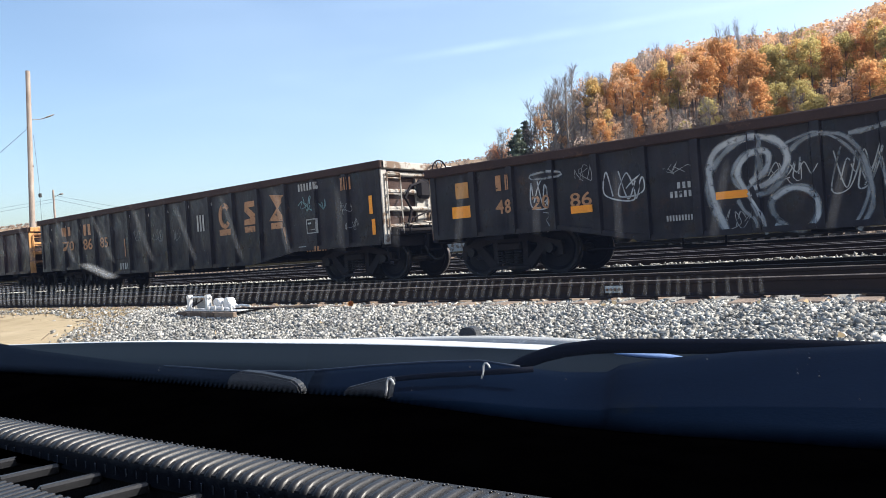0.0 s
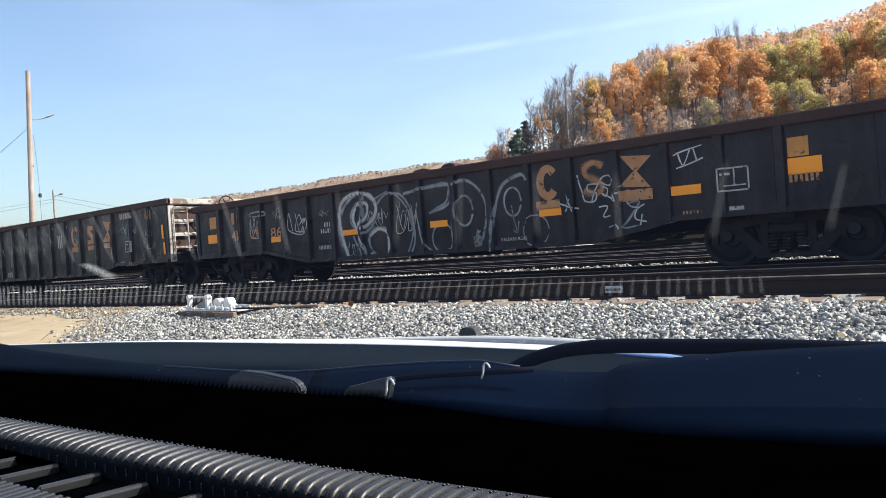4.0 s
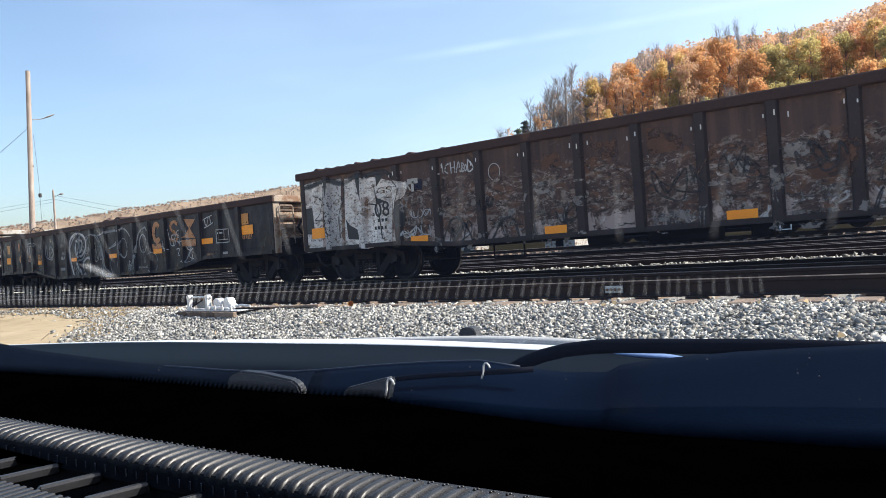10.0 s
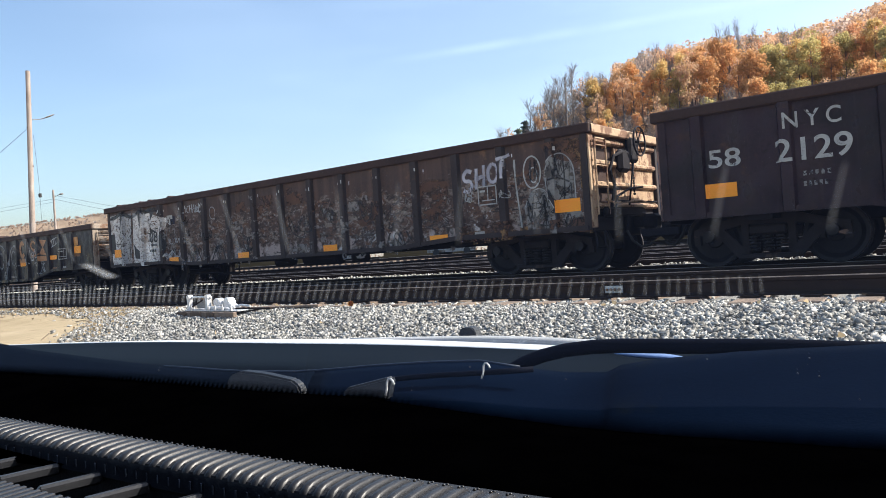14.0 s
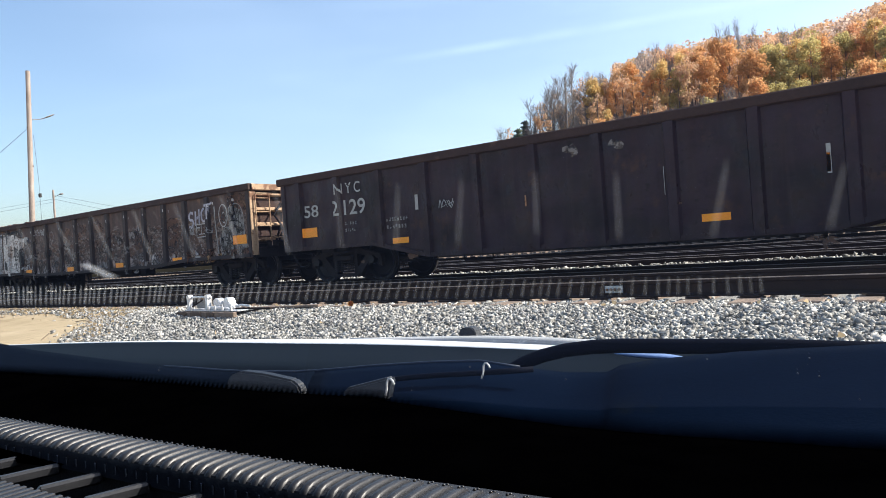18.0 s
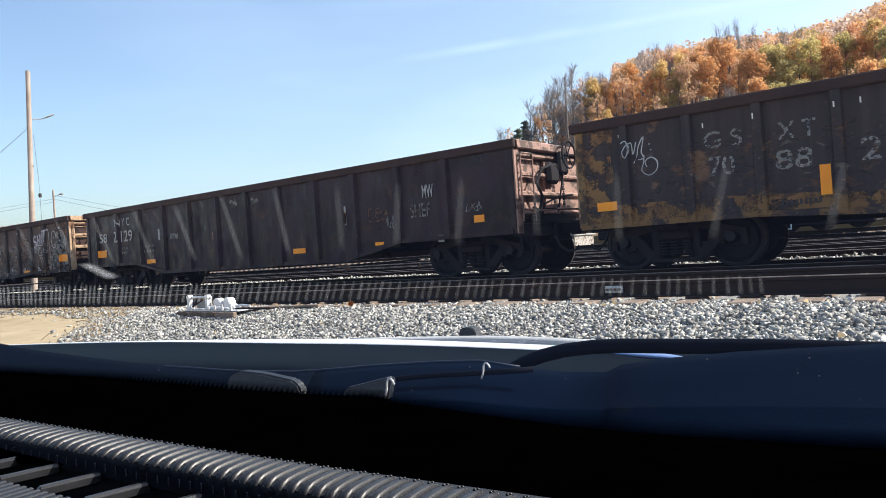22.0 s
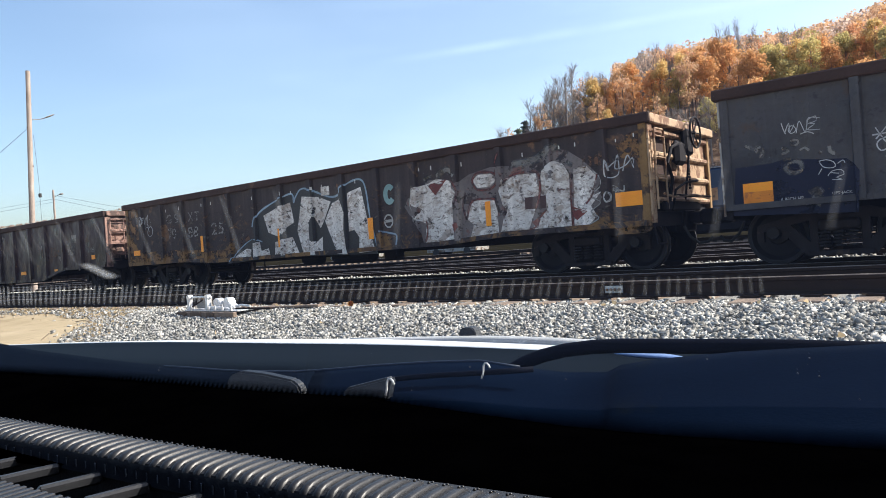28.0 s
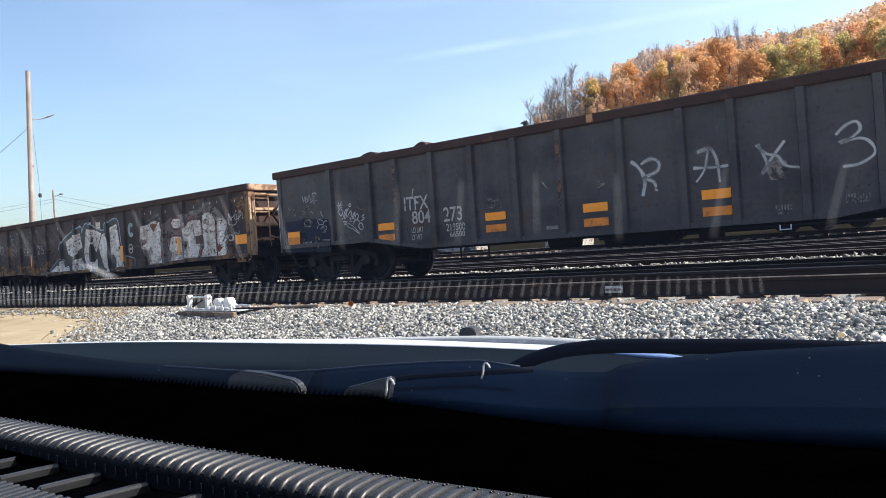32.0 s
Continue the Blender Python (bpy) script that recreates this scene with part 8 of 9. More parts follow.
def lofted(rows, mat, name, parent, label="", thick=0.0, smooth=True):
    """A skin through rows of points."""
    w = len(rows[0])
    v = [p for r in rows for p in r]
    f = [(j * w + i, j * w + i + 1, (j + 1) * w + i + 1, (j + 1) * w + i) for j in range(len(rows) - 1) for i in range(w - 1)]
    ob = raw(name, v, f, mat, parent, label)
    if smooth:
        ob.data.polygons.foreach_set("use_smooth", [True] * len(f))
    if thick:
        s = ob.modifiers.new("thickness", "SOLIDIFY")
        s.thickness, s.offset = thick, -1
    return ob


CX = -0.80          # the car's middle line, to the side of the eye


def droop(x):
    """The bonnet falls away to its far wing."""
    return -0.011 * max(0.0, (-1.25 - x) / 0.80) ** 1.6 - 0.0100 * max(0.0, (x + 0.86) / 0.41) ** 1.7


rows = []
for y, z in ((0.88, -0.20), (0.93, -0.180), (0.946, -0.1765), (1.00, -0.1762), (1.08, -0.1765), (1.13, -0.1755), (1.16, -0.1736), (1.185, -0.1708), (1.20, -0.1703), (1.22, -0.1730), (1.26, -0.18), (1.35, -0.195), (1.55, -0.24), (1.70, -0.32), (1.76, -0.44)):
    rows.append([(CX + u * (1.30 - 0.30 * smooth(1.2, 1.5, y)), y - 0.10 * u * u * smooth(1.2, 1.6, y), z + droop(CX + u * 1.30)) for u in [i / 24 - 1 for i in range(49)]])
lofted(rows, M["car_paint"], "bonnet", auto, "dark slate-blue satin bonnet", 0.01)
# bright reflection along the bonnet's edge, painted as a pale strip
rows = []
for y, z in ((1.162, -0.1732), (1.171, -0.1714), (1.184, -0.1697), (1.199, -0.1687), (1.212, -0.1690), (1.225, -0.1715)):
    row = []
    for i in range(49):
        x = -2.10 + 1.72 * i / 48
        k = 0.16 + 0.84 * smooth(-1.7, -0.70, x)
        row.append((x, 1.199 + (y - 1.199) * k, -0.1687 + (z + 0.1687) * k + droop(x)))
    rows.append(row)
lofted(rows, M["crest_highlight"], "bonnet_trim", auto, "pale strip painted as the sunlit edge of the bonnet", 0.004)
# sunlit top of the bonnet, put into the lip's pale dusty colour
rows = []
for y, dz in ((1.1985, -0.020), (1.198, -0.003), (1.203, 0.0), (1.216, 0.001), (1.222, -0.004)):
    row = []
    for k in range(13):
        x = -0.86 + 0.66 * k / 12
        row.append((x, y, -0.1690 + dz - 0.011 * max(0.0, (x + 0.56) / 0.25) ** 1.5 + 0.0026 * smooth(0, 0.45, k / 12) * (1 - smooth(0.93, 1.0, k / 12))))
    rows.append(row)
lofted(rows, M["bonnet_lip"], "bonnet_lip", auto, "dusty pale rear lip of the bonnet", 0.003)
b = bmesh.new()
prism(b, [(-0.619, -0.1755), (-0.6165, -0.157), (-0.612, -0.1525), (-0.604, -0.1508), (-0.590, -0.1515), (-0.5845, -0.156), (-0.579, -0.1755)], 1.224, 1.25)
bmesh.ops.bevel(b, geom=b.edges[:], offset=0.0015, segments=2, affect="EDGES")
part("washer_nozzle", b, M["grey_plastic"], auto, "small dark plastic washer nozzle")
# added rounded piece at the bonnet's near corner, coloured as the sky's reflection
M["sky_glint"] = material("sky_glint", (0.14, 0.22, 0.42), (0.19, 0.28, 0.50), 0.3, 0.0, 20, 200, 0.0, gloss=0.5)
b = bmesh.new()
bmesh.ops.create_uvsphere(b, u_segments=24, v_segments=12, radius=1)
bmesh.ops.scale(b, vec=(0.050, 0.010, 0.0043), verts=b.verts)
bmesh.ops.transform(b, matrix=pose(-0.214, 1.0, -0.1652, 0, 4, 0), verts=b.verts)
part("bonnet_crease", b, M["sky_glint"], auto, "pale blue glint of the sky drawn on the bonnet", True)
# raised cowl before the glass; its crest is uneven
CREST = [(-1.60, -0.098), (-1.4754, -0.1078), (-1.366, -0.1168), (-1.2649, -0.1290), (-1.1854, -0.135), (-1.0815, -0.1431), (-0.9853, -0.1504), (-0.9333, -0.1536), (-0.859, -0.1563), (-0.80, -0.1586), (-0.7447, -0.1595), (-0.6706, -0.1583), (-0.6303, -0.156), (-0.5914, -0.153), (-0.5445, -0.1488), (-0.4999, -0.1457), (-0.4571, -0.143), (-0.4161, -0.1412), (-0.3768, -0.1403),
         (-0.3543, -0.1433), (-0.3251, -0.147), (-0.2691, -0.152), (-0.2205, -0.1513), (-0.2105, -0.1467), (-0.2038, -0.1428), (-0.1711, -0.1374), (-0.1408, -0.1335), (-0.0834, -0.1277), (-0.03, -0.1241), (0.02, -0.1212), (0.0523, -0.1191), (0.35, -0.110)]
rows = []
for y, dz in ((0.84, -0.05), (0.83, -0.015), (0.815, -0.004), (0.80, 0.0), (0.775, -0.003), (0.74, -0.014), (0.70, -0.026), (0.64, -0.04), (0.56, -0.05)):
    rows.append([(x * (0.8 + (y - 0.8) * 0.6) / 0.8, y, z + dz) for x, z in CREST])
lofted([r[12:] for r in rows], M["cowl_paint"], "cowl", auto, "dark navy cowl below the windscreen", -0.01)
# left part of the cowl, its dimmer reflection put into the colour
lofted([r[:13] for r in rows], M["cowl_dim"], "cowl_panel", auto, "darker left part of the navy cowl", -0.01)
# highlight on the cowl's rim, drawn as a thin paler tube
b = bmesh.new()
bent(b, [(x, 0.800, z + 0.0002) for x, z in CREST[7:21]], 0.0017, 8)
part("cowl_seal", b, M["rim_line_grey"], auto, "thin grey line for the highlight along the cowl rim", True)
for pts in ([(-0.7036, -0.1719), (-0.7029, -0.1644), (-0.691, -0.1447), (-0.6708, -0.1384), (-0.6328, -0.1412), (-0.5877, -0.1480), (-0.5775, -0.1545), (-0.5732, -0.1656), (-0.5897, -0.171)], [(-0.5135, -0.1658), (-0.507, -0.1561), (-0.4462, -0.1420), (-0.4426, -0.1445), (-0.45, -0.169)]):
    b = prism(bmesh.new(), pts, 0.695, 0.71)
    bmesh.ops.bevel(b, geom=b.edges[:], offset=0.0025, segments=2, affect="EDGES")
    part("wiper_cap", b, M["grey_plastic"], auto, "grey plastic wiper cap")
for x, z, k in ((-0.4415, -0.1420, 1.0), (-0.3195, -0.1228, 0.78)):
    b = bmesh.new()
    bent(b, [(x + u * k, 0.69, z + v * k) for u, v in ((-0.007, -0.022), (-0.0035, -0.012), (-0.0028, -0.004), (-0.0005, -0.0005), (0.0028, -0.0008), (0.0052, -0.0035), (0.0065, -0.007))], 0.0014 * k, 8)
    part("spray_tube", b, M["dull_tube"], auto, "bright little metal tube", True)
b = bmesh.new()
bent(b, [(-0.4607, 0.735, -0.1515), (-0.4135, 0.735, -0.1468), (-0.3688, 0.737, -0.1440), (-0.3261, 0.742, -0.1420), (-0.2889, 0.75, -0.1400)], 0.0034, 8)
part("wiper_link", b, M["black_plastic"], auto, "black linkage of the wiper", True)
# windscreen
GLASS = [(0.76, -0.200), (0.64, -0.135), (0.50, -0.055), (0.34, 0.045), (0.17, 0.165), (-0.02, 0.32)]
rows = [[(CX + u * (1.25 - 0.25 * k / 5), y, z) for u in [i / 10 - 1 for i in range(21)]] for k, (y, z) in enumerate(GLASS)]
glass = lofted(rows, M["windscreen"], "windscreen", auto, "clear windscreen with a thin film of dust")
glass.visible_shadow = False


def smear(p, q, w, gain=1.0, label=""):
    """A pale streak laid on the inside of the glass, thin at its rims."""
    p, q = Vector(p), Vector(q)
    ln = (q - p)
    side = ln.cross(Vector((0, 0.55, 0.83))).normalized() * w
    v, f, a = [], [], []
    n, m = 10, 6
    for i in range(n + 1):
        for j in range(m + 1):
            s = (j / m - 0.5) * 2
            v.append(p + ln * (i / n) + side * s * (0.7 + 0.3 * i / n))
            a.append(gain * (1 - s * s) * min(1, 2.2 * math.sin(math.pi * min(1, max(0, i / n)))) )
    for i in range(n):
        for j in range(m):
            k = i * (m + 1) + j
            f.append((k, k + 1, k + m + 2, k + m + 1))
    ob = raw("smear", v, f, M["smear"], glass, label)
    at = ob.data.attributes.new("film", "FLOAT", "POINT")
    at.data.foreach_set("value", a)
    ob.visible_shadow = False
    return ob


# reflections of the vent slats, painted as a fan of pale streaks
smear((-0.4968, 0.3366, 0.0441), (-0.5558, 0.3928, 0.0094), 0.0028)
smear((-0.4552, 0.3349, 0.0452), (-0.5118, 0.3965, 0.0071), 0.0028)
smear((-0.4116, 0.3349, 0.0452), (-0.4699, 0.4002, 0.0048), 0.0028)
smear((-0.3728, 0.3362, 0.0444), (-0.4252, 0.4015, 0.0040), 0.0028)
smear((-0.3296, 0.3349, 0.0452), (-0.3800, 0.4034, 0.0028), 0.0028)
smear((-0.2878, 0.3371, 0.0438), (-0.3338, 0.4022, 0.0036), 0.0028)
smear((-0.2443, 0.3403, 0.0419), (-0.2875, 0.4022, 0.0036), 0.0030, 0.6)
smear((-0.2041, 0.3430, 0.0401), (-0.2453, 0.4028, 0.0032), 0.0030, 0.6)
smear((-0.1661, 0.3454, 0.0387), (-0.2014, 0.4060, 0.0012), 0.0030, 0.6)
smear((-0.1249, 0.3468, 0.0378), (-0.1468, 0.4022, 0.0036), 0.0030, 0.6)
smear((-0.0856, 0.3536, 0.0336), (-0.1009, 0.4133, -0.0033), 0.0030, 0.6)
smear((-0.0339, 0.3536, 0.0336), (-0.0508, 0.4168, -0.0054), 0.0030, 0.6)
smear((0.0135, 0.3639, 0.0273), (0.0058, 0.4154, -0.0046), 0.0030, 0.6)
smear((-0.5437, 0.3375, 0.0435), (-0.6064, 0.3897, 0.0113), 0.0028)
# pale oval made of three overlapping streaks
for k in (-0.0035, 0.0, 0.0035):
    smear((-0.5455 + k, 0.3915, 0.0102), (-0.5385 + k, 0.4160, -0.0050), 0.0105, 2.0)
# reflections of the dash ribs, painted as a row of short streaks
TOP0, TOP1, LOW0, LOW1 = Vector((-0.7028, 0.4154, -0.0046)), Vector((-0.0289, 0.4518, -0.0271)), Vector((-0.7653, 0.4509, -0.0266)), Vector((-0.0313, 0.4737, -0.0407))
for k in range(104):
    u = k * 0.0097 + 0.002 * math.sin(k * 5.3)
    g = 0.5 + 0.5 * noise.noise(Vector((k * 0.7, 2.0, 0)))
    smear(TOP0.lerp(TOP1, u), LOW0.lerp(LOW1, u + 0.002), 0.0013 + 0.0009 * g, (0.55 + 0.9 * g) * (2.6 - 1.8 * min(1, u * 1.5)))
# black border along the foot of the glass, inside, with its faded rim of fine dots
BORDER = [(-1.5, -0.110), (-0.9434, -0.1180), (-0.8286, -0.1202), (-0.7263, -0.1222), (-0.6347, -0.1252), (-0.552, -0.128), (-0.5137, -0.1291), (-0.4421, -0.1305), (-0.4086, -0.1307), (-0.3767, -0.1318), (-0.3464, -0.1347), (-0.2893, -0.1396), (-0.2367, -0.144), (-0.1881, -0.148), (-0.1428, -0.150), (-0.1007, -0.151), (-0.0614, -0.1513), (-0.0247, -0.1517), (0.032, -0.1526), (0.4, -0.160)]
rows = []
for k in range(6):
    t = k / 4
    rows.append([(x * (1 - 0.27 * t), 0.55 + (0.40 - 0.55) * t, z0 + (-0.1425 - z0) * min(t, 1) - 0.03 * max(0, t - 1)) for x, z0 in BORDER])
lofted(rows, M["frit_black"], "lower_border", auto, "black border at the foot of the windscreen", -0.004)


def dotted_rim():
    """Black dots that thin out upwards."""
    m = bpy.data.materials.new("dotted_rim")
    m.use_nodes = True
    n, l = m.node_tree.nodes, m.node_tree.links
    n.remove(n["Principled BSDF"])
    tr, di, mx, at = n.new("ShaderNodeBsdfTransparent"), n.new("ShaderNodeBsdfDiffuse"), n.new("ShaderNodeMixShader"), n.new("ShaderNodeAttribute")
    di.inputs[0].default_value = (0.0006, 0.0006, 0.0008, 1)
    at.attribute_name = "cover"
    l.new(at.outputs["Fac"], mx.inputs[0])
    l.new(tr.outputs[0], mx.inputs[1])
    l.new(di.outputs[0], mx.inputs[2])
    l.new(mx.outputs[0], n["Material Output"].inputs[0])
    return m


rows, cover = [], []
bx, bz = [p[0] for p in BORDER], [p[1] for p in BORDER]
DOTS = [-1.1 + 0.0011 * i for i in range(1091)]
for k in range(13):
    u = k / 12
    rows.append([(x, 0.5495 + 0.002 * u, float(np.interp(x, bx, bz)) + (0.012 + 0.005 * smooth(-0.6, 0.0, x)) * u - 0.0008 - 0.0030 * smooth(-0.65, -0.4, x)) for x in DOTS])
    for x in DOTS:
        dot = math.sin(x / 0.0066 * math.tau - 5.0 * u) * (1 - smooth(0.3, 0.9, u)) * (1 - smooth(-0.42, -0.25, x)) * smooth(-0.9, -0.6, x) * 0.22
        cover.append(min(1.0, max(0.0, 1.15 * (1 - u) ** 0.9 + dot * smooth(0.0, 0.25, u) + 0.10 * noise.noise(Vector((x * 160, u * 3, 1.5))) * (1 - u))))
rim_ob = lofted(rows, dotted_rim(), "dotted_rim", auto, "faded dotted rim of the black border")
rim_ob.data.attributes.new("cover", "FLOAT", "POINT").data.foreach_set("value", cover)
# dashboard, turned a little to the car's axes, with a strip of fins and vent slats
DASH = Matrix.Translation((-0.725, 0.4195, 0)) @ pose(0, 0, 0, 0, 0, -6.4)
rows = [[(-1.05 + i * 0.1, y, z) for i in range(21)] for y, z in ((0.05, -0.150), (0.012, -0.142), (0.004, -0.1385), (-0.004, -0.1372), (-0.027, -0.1372), (-0.0325, -0.1395), (-0.0345, -0.144), (-0.0353, -0.152), (-0.0355, -0.19), (-0.0755, -0.19), (-0.076, -0.1545), (-0.0795, -0.1525), (-0.30, -0.1525), (-0.40, -0.20), (-0.44, -0.34))]
lofted(rows, M["dash_plastic"], "dashboard", auto, "dark grey moulded dashboard", 0.0006, False).matrix_basis = DASH
TOOTH = ((0.010, -0.1415), (0.006, -0.1375), (0.001, -0.1352), (-0.006, -0.1342), (-0.018, -0.1338), (-0.0265, -0.1342), (-0.031, -0.1356), (-0.0340, -0.1382), (-0.0356, -0.1425), (-0.0362, -0.1505))
b = bmesh.new()
ring_rows = []
for y, z in TOOTH:
    ring_rows.append([b.verts.new((x, y - up * 0.0003, z + up)) for x, up in ((-0.0027, -0.004), (-0.0025, -0.0009), (-0.0012, 0.0), (0.0012, 0.0), (0.0025, -0.0009), (0.0027, -0.004))])
for p, q in zip(ring_rows, ring_rows[1:]):
    for i in range(5):
        b.faces.new((p[i], p[i + 1], q[i + 1], q[i]))
b.faces.new(ring_rows[0])
b.faces.new(ring_rows[-1][::-1])
for y, z in ((0.0075, -0.1385), (0.0035, -0.1358), (-0.001, -0.1345)):
    bmesh.ops.create_icosphere(b, subdivisions=1, radius=0.0011, matrix=pose(0.0, y, z))
bmesh.ops.recalc_face_normals(b, faces=b.faces[:])
fin = part("rib", b, M["rib_plastic"], auto, "raised fin of the dashboard strip", True)
fin.matrix_basis = DASH @ pose(-0.42, 0, 0, 0, 0, 6)
at_x = -0.42
while at_x < 0.72:
    # the fins stand closer towards the car's middle
    wide = float(np.interp(at_x, (0.06, 0.25, 0.40, 0.46), (0.0146, 0.0134, 0.0110, 0.0104)))
    at_x += wide
    share(fin).matrix_basis = DASH @ pose(at_x, 0, 0, 0, 0, 6) @ Matrix.Diagonal((wide / 0.0104, 1, 1, 1))
M["strip_face"] = material("strip_face", (0.052, 0.064, 0.088), (0.070, 0.085, 0.112), 0.6, 0, 60, 500, 0.1, gloss=0.2)
b = bmesh.new()
b.faces.new([b.verts.new(p) for p in ((-0.45, -0.0352, -0.1395), (0.75, -0.0352, -0.1395), (0.75, -0.0369, -0.1535), (-0.45, -0.0369, -0.1535))][::-1])
bmesh.ops.solidify(b, geom=b.faces[:], thickness=-0.0008)
part("strip_face", b, M["strip_face"], auto, "smooth front of the dashboard strip").matrix_basis = DASH
b = bmesh.new()
box(b, -0.0007, 0.0007, -0.0371, -0.0360, -0.1500, -0.1440, 0.0003)
flute = part("flute", b, M["strip_face"], auto)
flute.matrix_basis = DASH @ pose(-0.42, 0, 0)
at_x = -0.42
while at_x < 0.60:
    at_x += float(np.interp(at_x, (0.06, 0.25, 0.40, 0.46), (0.0146, 0.0134, 0.0110, 0.0104)))
    share(flute).matrix_basis = DASH @ pose(at_x, 0, 0)
b = bmesh.new()
box(b, -0.0022, 0.0022, -0.20, -0.0775, -0.153, -0.1512, 0.0008)
ridge = part("rib", b, M["rib_plastic"], auto, "low ridge of the dashboard behind the vent")
ridge.matrix_basis = DASH @ pose(0.0, 0, 0)
for k in range(1, 40):
    share(ridge).matrix_basis = DASH @ pose(0.0100 * k, 0, 0)
# near-black sheet puts the vent's deep shade into its floor
part("vent_recess", boxed(-0.40, 0.85, -0.0750, -0.036, -0.1895, -0.187, 0.001), M["frit_black"], auto).matrix_basis = DASH
b = bmesh.new()
box(b, -0.0038, 0.0038, -0.0430, 0.0, -0.158, -0.1495, 0.0018)
slat = part("vent_slat", b, M["rib_plastic"], auto)
slat.matrix_basis = DASH @ pose(-0.24, -0.0370, 0, 0, 0, -16)
for k in range(1, 18):
    share(slat).matrix_basis = DASH @ pose(-0.24 + 0.0600 * k, -0.0370, 0, 0, 0, -16)
# wiper arm, arching over the cowl
WIPER = [(-0.42, -0.164), (-0.3431, -0.1508), (-0.311, -0.1393), (-0.2935, -0.1303), (-0.2733, -0.1232), (-0.247, -0.117), (-0.216, -0.1133), (-0.186, -0.1121), (-0.1295, -0.1127), (-0.077, -0.1127), (-0.028, -0.1137), (0.048, -0.1162), (0.3, -0.123)]
wiper = part("wiper", bent(bmesh.new(), [(x * 1.19, 0.88, z * 1.19) for x, z in WIPER], 0.0090, 12), M["black_plastic"], auto, "black wiper arm", True)
# cabin and body that close the car round the eye
part("roof", boxed(CX - 1.0, CX + 1.0, -1.9, -0.02, 0.322, 0.35, 0.008), M["car_paint"], auto)
for s in (-1, 1):
    part("side_panel", boxed(min(CX + s * 1.04, CX + s * 1.10), max(CX + s * 1.04, CX + s * 1.10), -1.9, 1.45, -0.85, -0.22, 0.02), M["car_paint"], auto)
    b = bmesh.new()
    prism(b, [(-1.9, -0.24), (0.75, -0.24), (0.74, -0.20), (-0.02, 0.315), (-1.7, 0.315)], -0.01, 0.01)
    bmesh.ops.transform(b, matrix=pose(CX + s * 1.03, 0, 0, 0, 0, 90), verts=b.verts)
    part("cabin_side", b, M["asphalt_dark"], auto)
part("rear_wall", boxed(CX - 1.0, CX + 1.0, -1.95, -1.9, -0.85, 0.34, 0.01), M["car_paint"], auto)
part("cabin_floor", boxed(CX - 1.0, CX + 1.0, -1.9, 0.5, -0.86, -0.82), M["asphalt_dark"], auto)
part("bumper", boxed(CX - 0.98, CX + 0.98, 1.62, 1.80, -0.86, -0.45, 0.05), M["car_paint"], auto)
for x in (CX - 0.92, CX + 0.92):
    for y in (1.05, -1.4):
        b = bmesh.new()
        cyl(b, (x - 0.1, y, -0.80), (x + 0.1, y, -0.80), 0.32, seg=24)
        part("wheel", b, M["rubber"], auto)


# ---------------------------------------------------------------- small things on the cars and on the ground
M["tie_down"] = material("tie_down", (0.55, 0.53, 0.5), (0.75, 0.72, 0.68), 0.6, 0, 20, 60, 0.1)
drng = random.Random(77)


def tie_downs(c, top, sides, skip=0.25):
    """Small anchors beside the posts, under the top chord, painted white as if sunlit."""
    for p in POSTS[c][0]:
        for s in sides:
            x = p + s
            if drng.random() < skip or x > CARS[c][1] - 0.3:
                continue
            z = top - 0.30 - drng.uniform(0, 0.06)
            plate(c, x - 0.010, x + 0.010, z - drng.uniform(0.05, 0.09), z, "tie_down", "tie_down")


tie_downs(3, 2.61, (-0.17, 0.0, 0.17), 0.2)
tie_downs(5, 2.61, (-0.16, 0.15), 0.45)
tie_downs(1, 2.60, (0.13,), 0.6)


def rivets(c, x0, x1, z, step=0.10):
    b = bmesh.new()
    x = x0
    while x < x1:
        y = side_y(c, x, 0.0)
        cyl(b, (x, y + 0.01, z), (x, y - 0.012, z), 0.014, 0.008, 6)
        x += step
    part("rivet_row", b, M["chord_rust"], CARS[c][0], "row of rivets")


for c, z in ((3, 1.02), (5, 0.98), (2, 0.98), (1, 1.0), (6, 1.08)):
    rivets(c, 0.25, CARS[c][1] - 0.25, z, 0.13)
rivets(3, 14.0, 16.0, 1.06, 0.16)


def rivet_column(c, x, z0, z1, mat, step=0.11):
    b = bmesh.new()
    for k in range(int((z1 - z0) / step)):
        z, y = z0 + step * k, side_y(c, x, 0.0)
        cyl(b, (x, y + 0.01, z), (x, y - 0.012, z), 0.013, 0.008, 6)
    part("rivet_column", b, M[mat], CARS[c][0], "upright row of rivets")


for c, mat in ((3, "spray_faded"), (5, "chord_rust")):
    for k, p in enumerate(POSTS[c][0][:-1]):
        for s in (-0.075, 0.075):
            rivet_column(c, p + s, 0.95, 2.30, mat if k < 3 else "chord_rust")


def load_piece(c, x, w, h, top, mat, lean=0.0):
    """Scrap that looks out over the top edge."""
    b = bmesh.new()
    prism(b, [(x - w, top - 0.4), (x + w, top - 0.4), (x + w * 0.8 + lean, top + h * 0.55), (x + w * 0.25 + lean, top + h), (x - w * 0.5 + lean, top + h * 0.8), (x - w * 0.9, top + h * 0.3)], -1.58, -1.38 + w)
    bmesh.ops.bevel(b, geom=b.edges[:], offset=0.012, segments=1, affect="EDGES")
    part("scrap_load", b, M[mat], CARS[c][0], "scrap standing over the top edge")


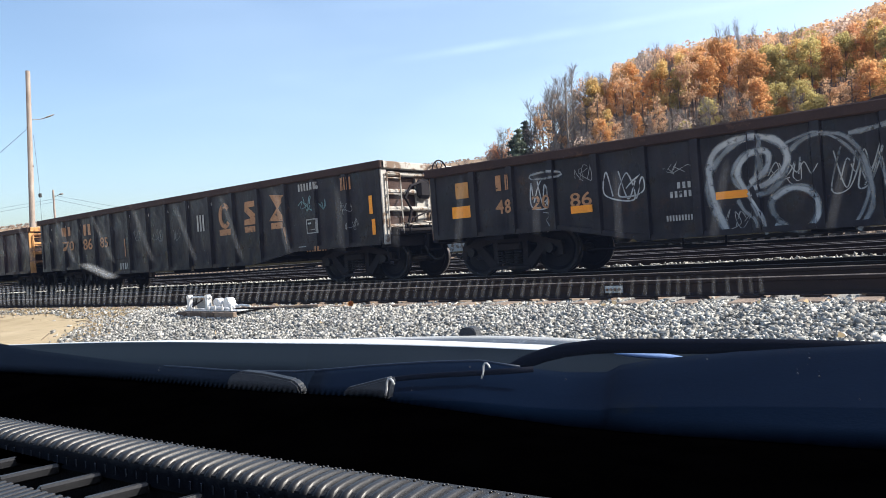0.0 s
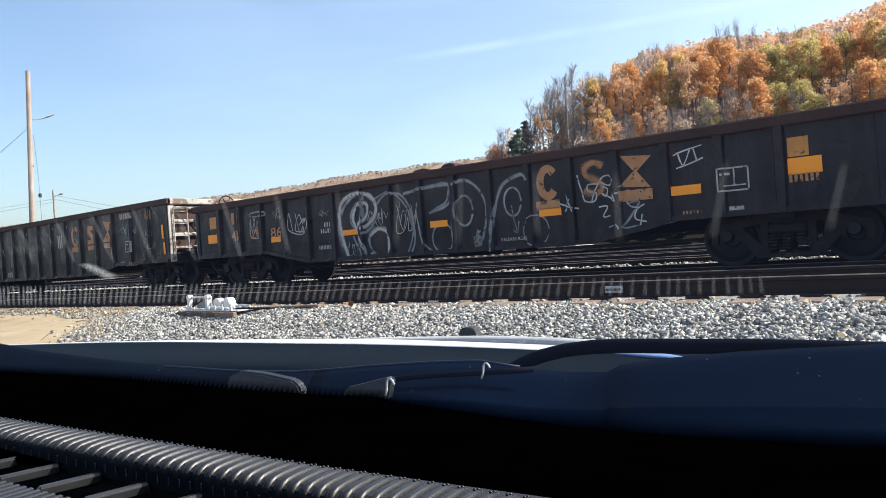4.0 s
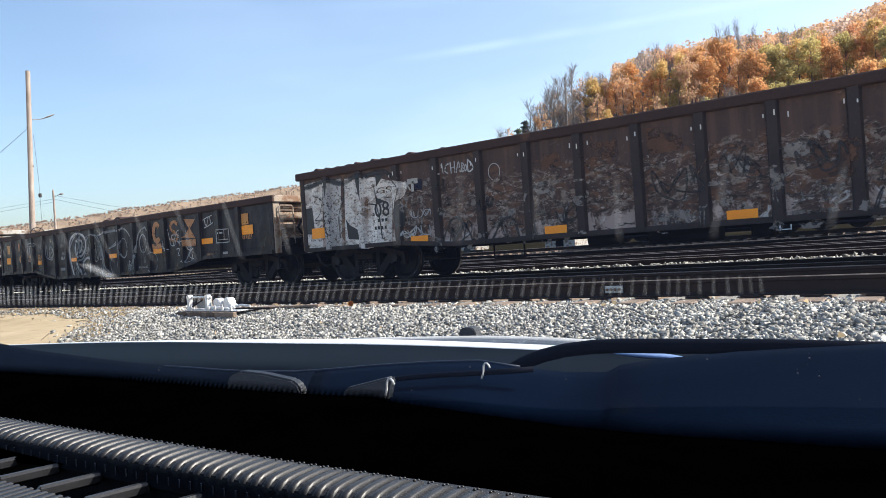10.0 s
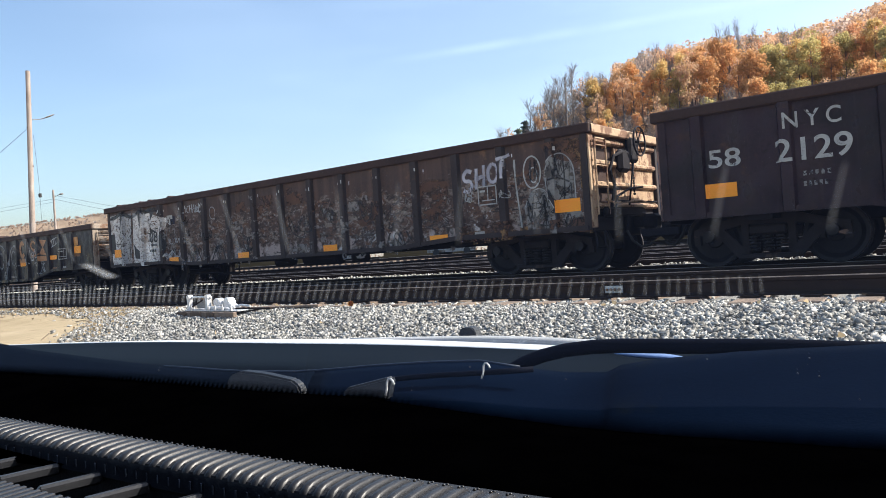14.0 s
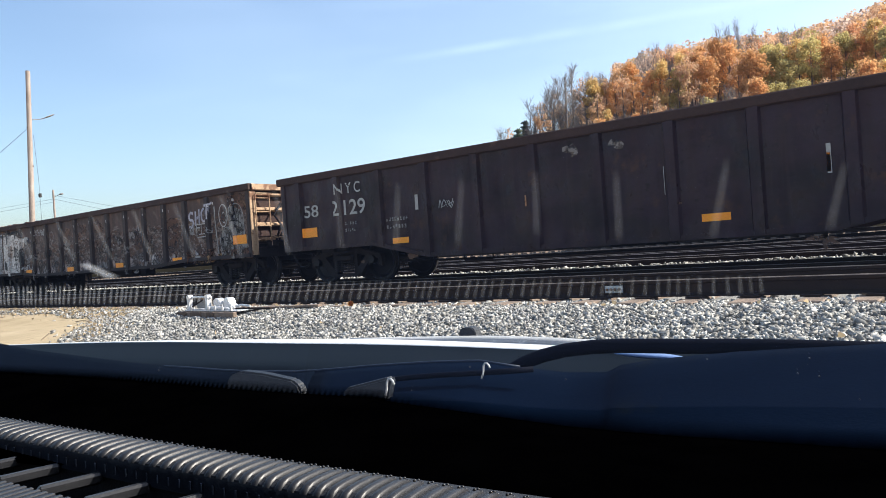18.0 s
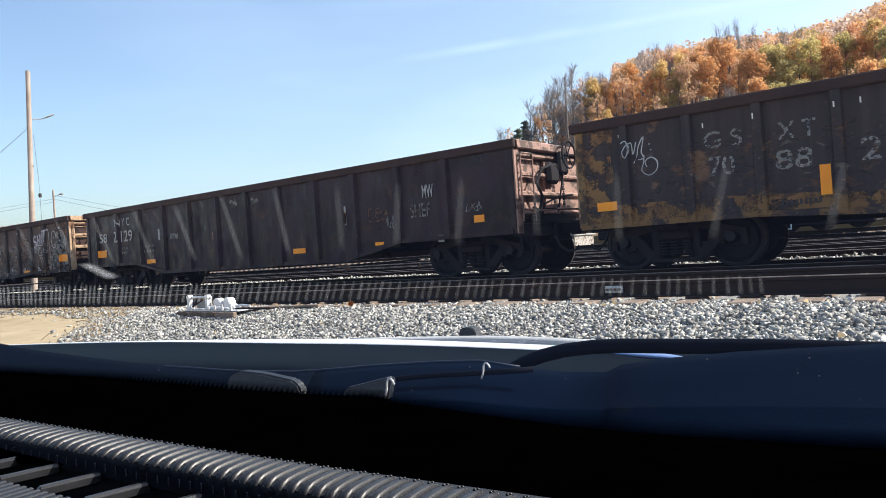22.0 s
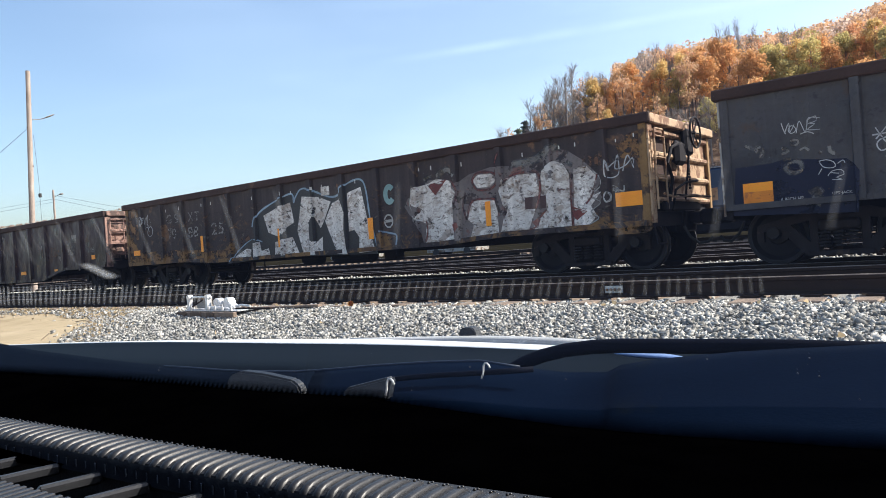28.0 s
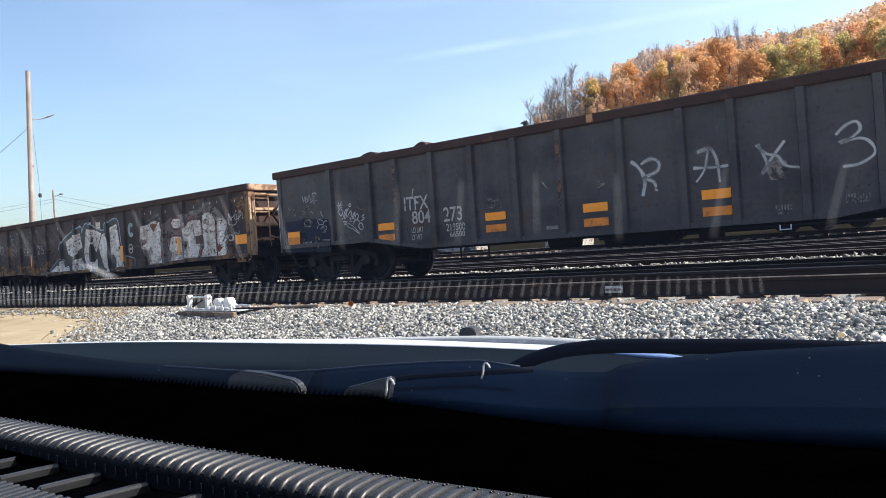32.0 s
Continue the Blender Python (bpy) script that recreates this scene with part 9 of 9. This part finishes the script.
for x in (0.5, 0.85, 1.15, 1.5, 1.8, 2.3, 2.6, 3.3, 4.2):
    load_piece(3, x, drng.uniform(0.06, 0.12), drng.uniform(0.03, 0.075), 2.61, "chord_rust", drng.uniform(-0.05, 0.1))
for x, w, h in ((2.97, 0.30, 0.15), (3.38, 0.16, 0.07), (3.89, 0.1, 0.05), (4.43, 0.19, 0.17), (4.67, 0.12, 0.06)):
    load_piece(6, x, w * 0.8, h * 0.6, 2.74, "chord_rust", 0.05)
part("rust_patch", boxed(8.25, 8.37, -HW - 0.034, -HW - 0.029, 2.59, 2.73), M["letter_orange"], CARS[6][0], "orange rust patch on the top edge")
for x, w, h in ((7.9, 0.25, 0.07), (8.6, 0.2, 0.10)):
    load_piece(2, x, w, h, 2.22, "chord_rust")

# fallen leaves and sticks on the lot and along the ties
lr = np.random.default_rng(8)
pts = []
for k in range(1500):
    x = lr.uniform(-26, -10.8)
    y = shoulder_foot(x) + 0.25 + lr.normal() * 0.30
    pts.append((x, y, ground_z(x, y) + 0.03))
for k in range(60):
    x, y = lr.uniform(-22, 0.5), 7.25 + lr.normal() * 0.12
    pts.append((x, y, ground_z(x, y) + 0.045))
for k in range(10):
    x, y = lr.uniform(-10, 0.5), lr.uniform(5.3, 7.2)
    pts.append((x, y, ground_z(x, y) + 0.05))
me = fill(bpy.data.meshes.new("fallen_leaves"), *quads(np.array(pts), 0.045, lr))
me.materials.append(LEAF["dry"])
tagged(new("fallen_leaves", me), "dry tan leaves scattered along the gravel edge", "leaves", kind="stuff")


def stick(pts, r, mat="tie_wood"):
    b = bmesh.new()
    bent(b, [(x, y, ground_z(x, y) + 0.012 + z) for x, y, z in pts], r, 6)
    ob = part("stick", b, M[mat])
    tagged(ob, "thin brown stick lying on the ground", "stick", "sticks on the lot")


for x, y, ln, a in ((-18.5, 6.5, 1.1, 5), (-13.2, 6.15, 0.5, 12), (-9.2, 6.9, 0.8, 8), (-6.9, 7.2, 0.5, -10), (-12.1, 5.2, 0.6, -30)):
    c, s = math.cos(radians(a)) * ln, math.sin(radians(a)) * ln
    stick([(x + c * u, y + s * u + 0.03 * math.sin(u * 5), 0.01 * math.sin(u * 5)) for u in (0, 0.25, 0.5, 0.75, 1)], 0.007)
plank = part("plank", boxed(-0.75, 0.75, -0.05, 0.05, 0, 0.035, 0.006), M["tie_wood"])
plank.matrix_basis = pose(-8.6, 7.12, ground_z(-8.6, 7.12) + 0.03, 0, -1.0, 4)
tagged(plank, "weathered plank lying beside the derail", "plank")
leaf_cup = part("plastic_cup", spin([(0.03, 0.0), (0.04, 0.09), (0.036, 0.09), (0.027, 0.006)], "z", 12), M["sticker_dark"])
leaf_cup.matrix_basis = pose(-7.2, 7.16, ground_z(-7.2, 7.16) + 0.07, 80, 0, 40)
tagged(leaf_cup, "small orange-brown cup lying in the gravel", "cup")
# dust specks on the foot of the windscreen
sp = bmesh.new()
for k in range(16):
    u = drng.uniform(0.70, 0.985)
    y, z = 0.66 - 0.14 * u * 0 - drng.uniform(0, 0.10), 0
    z = -0.135 + (0.64 - y) * (0.080 / 0.14) - 0.002
    bmesh.ops.create_icosphere(sp, subdivisions=1, radius=drng.uniform(0.0004, 0.0009), matrix=pose(drng.uniform(-0.75, 0.10), y, z))
tagged(part("dust_speck", sp, M["spray_faded"], glass), "dried specks of dirt", kind="stuff")


# ---------------------------------------------------------------- motion of the train
TIMES = list(range(33))
GONE = [0, -2.013, -4.05, -6.103, -8.166, -10.246, -12.356, -14.491, -16.64, -18.807, -20.998, -23.21, -25.442, -27.693, -29.968, -32.268, -34.591, -36.933, -39.286,
        -41.65, -44.04, -46.468, -48.927, -51.407, -53.901, -56.404, -58.914, -61.437, -63.985, -66.565, -69.171, -71.79, -74.414]


def motions():
    for car, left in MOVING_CARS:
        walk(car, [(t, pose(left + s, TRAIN_Y, 0)) for t, s in zip(TIMES, GONE)])
    steps = [32.0 * i / 160 for i in range(161)]
    turned = [math.degrees(float(np.interp(t, TIMES, GONE)) / RADIUS) for t in steps]
    for w, k in MOVING_WHEELS:
        walk(w, [(t, pose(k, 0, RADIUS, 0, a, 0)) for t, a in zip(steps, turned)])


motions()
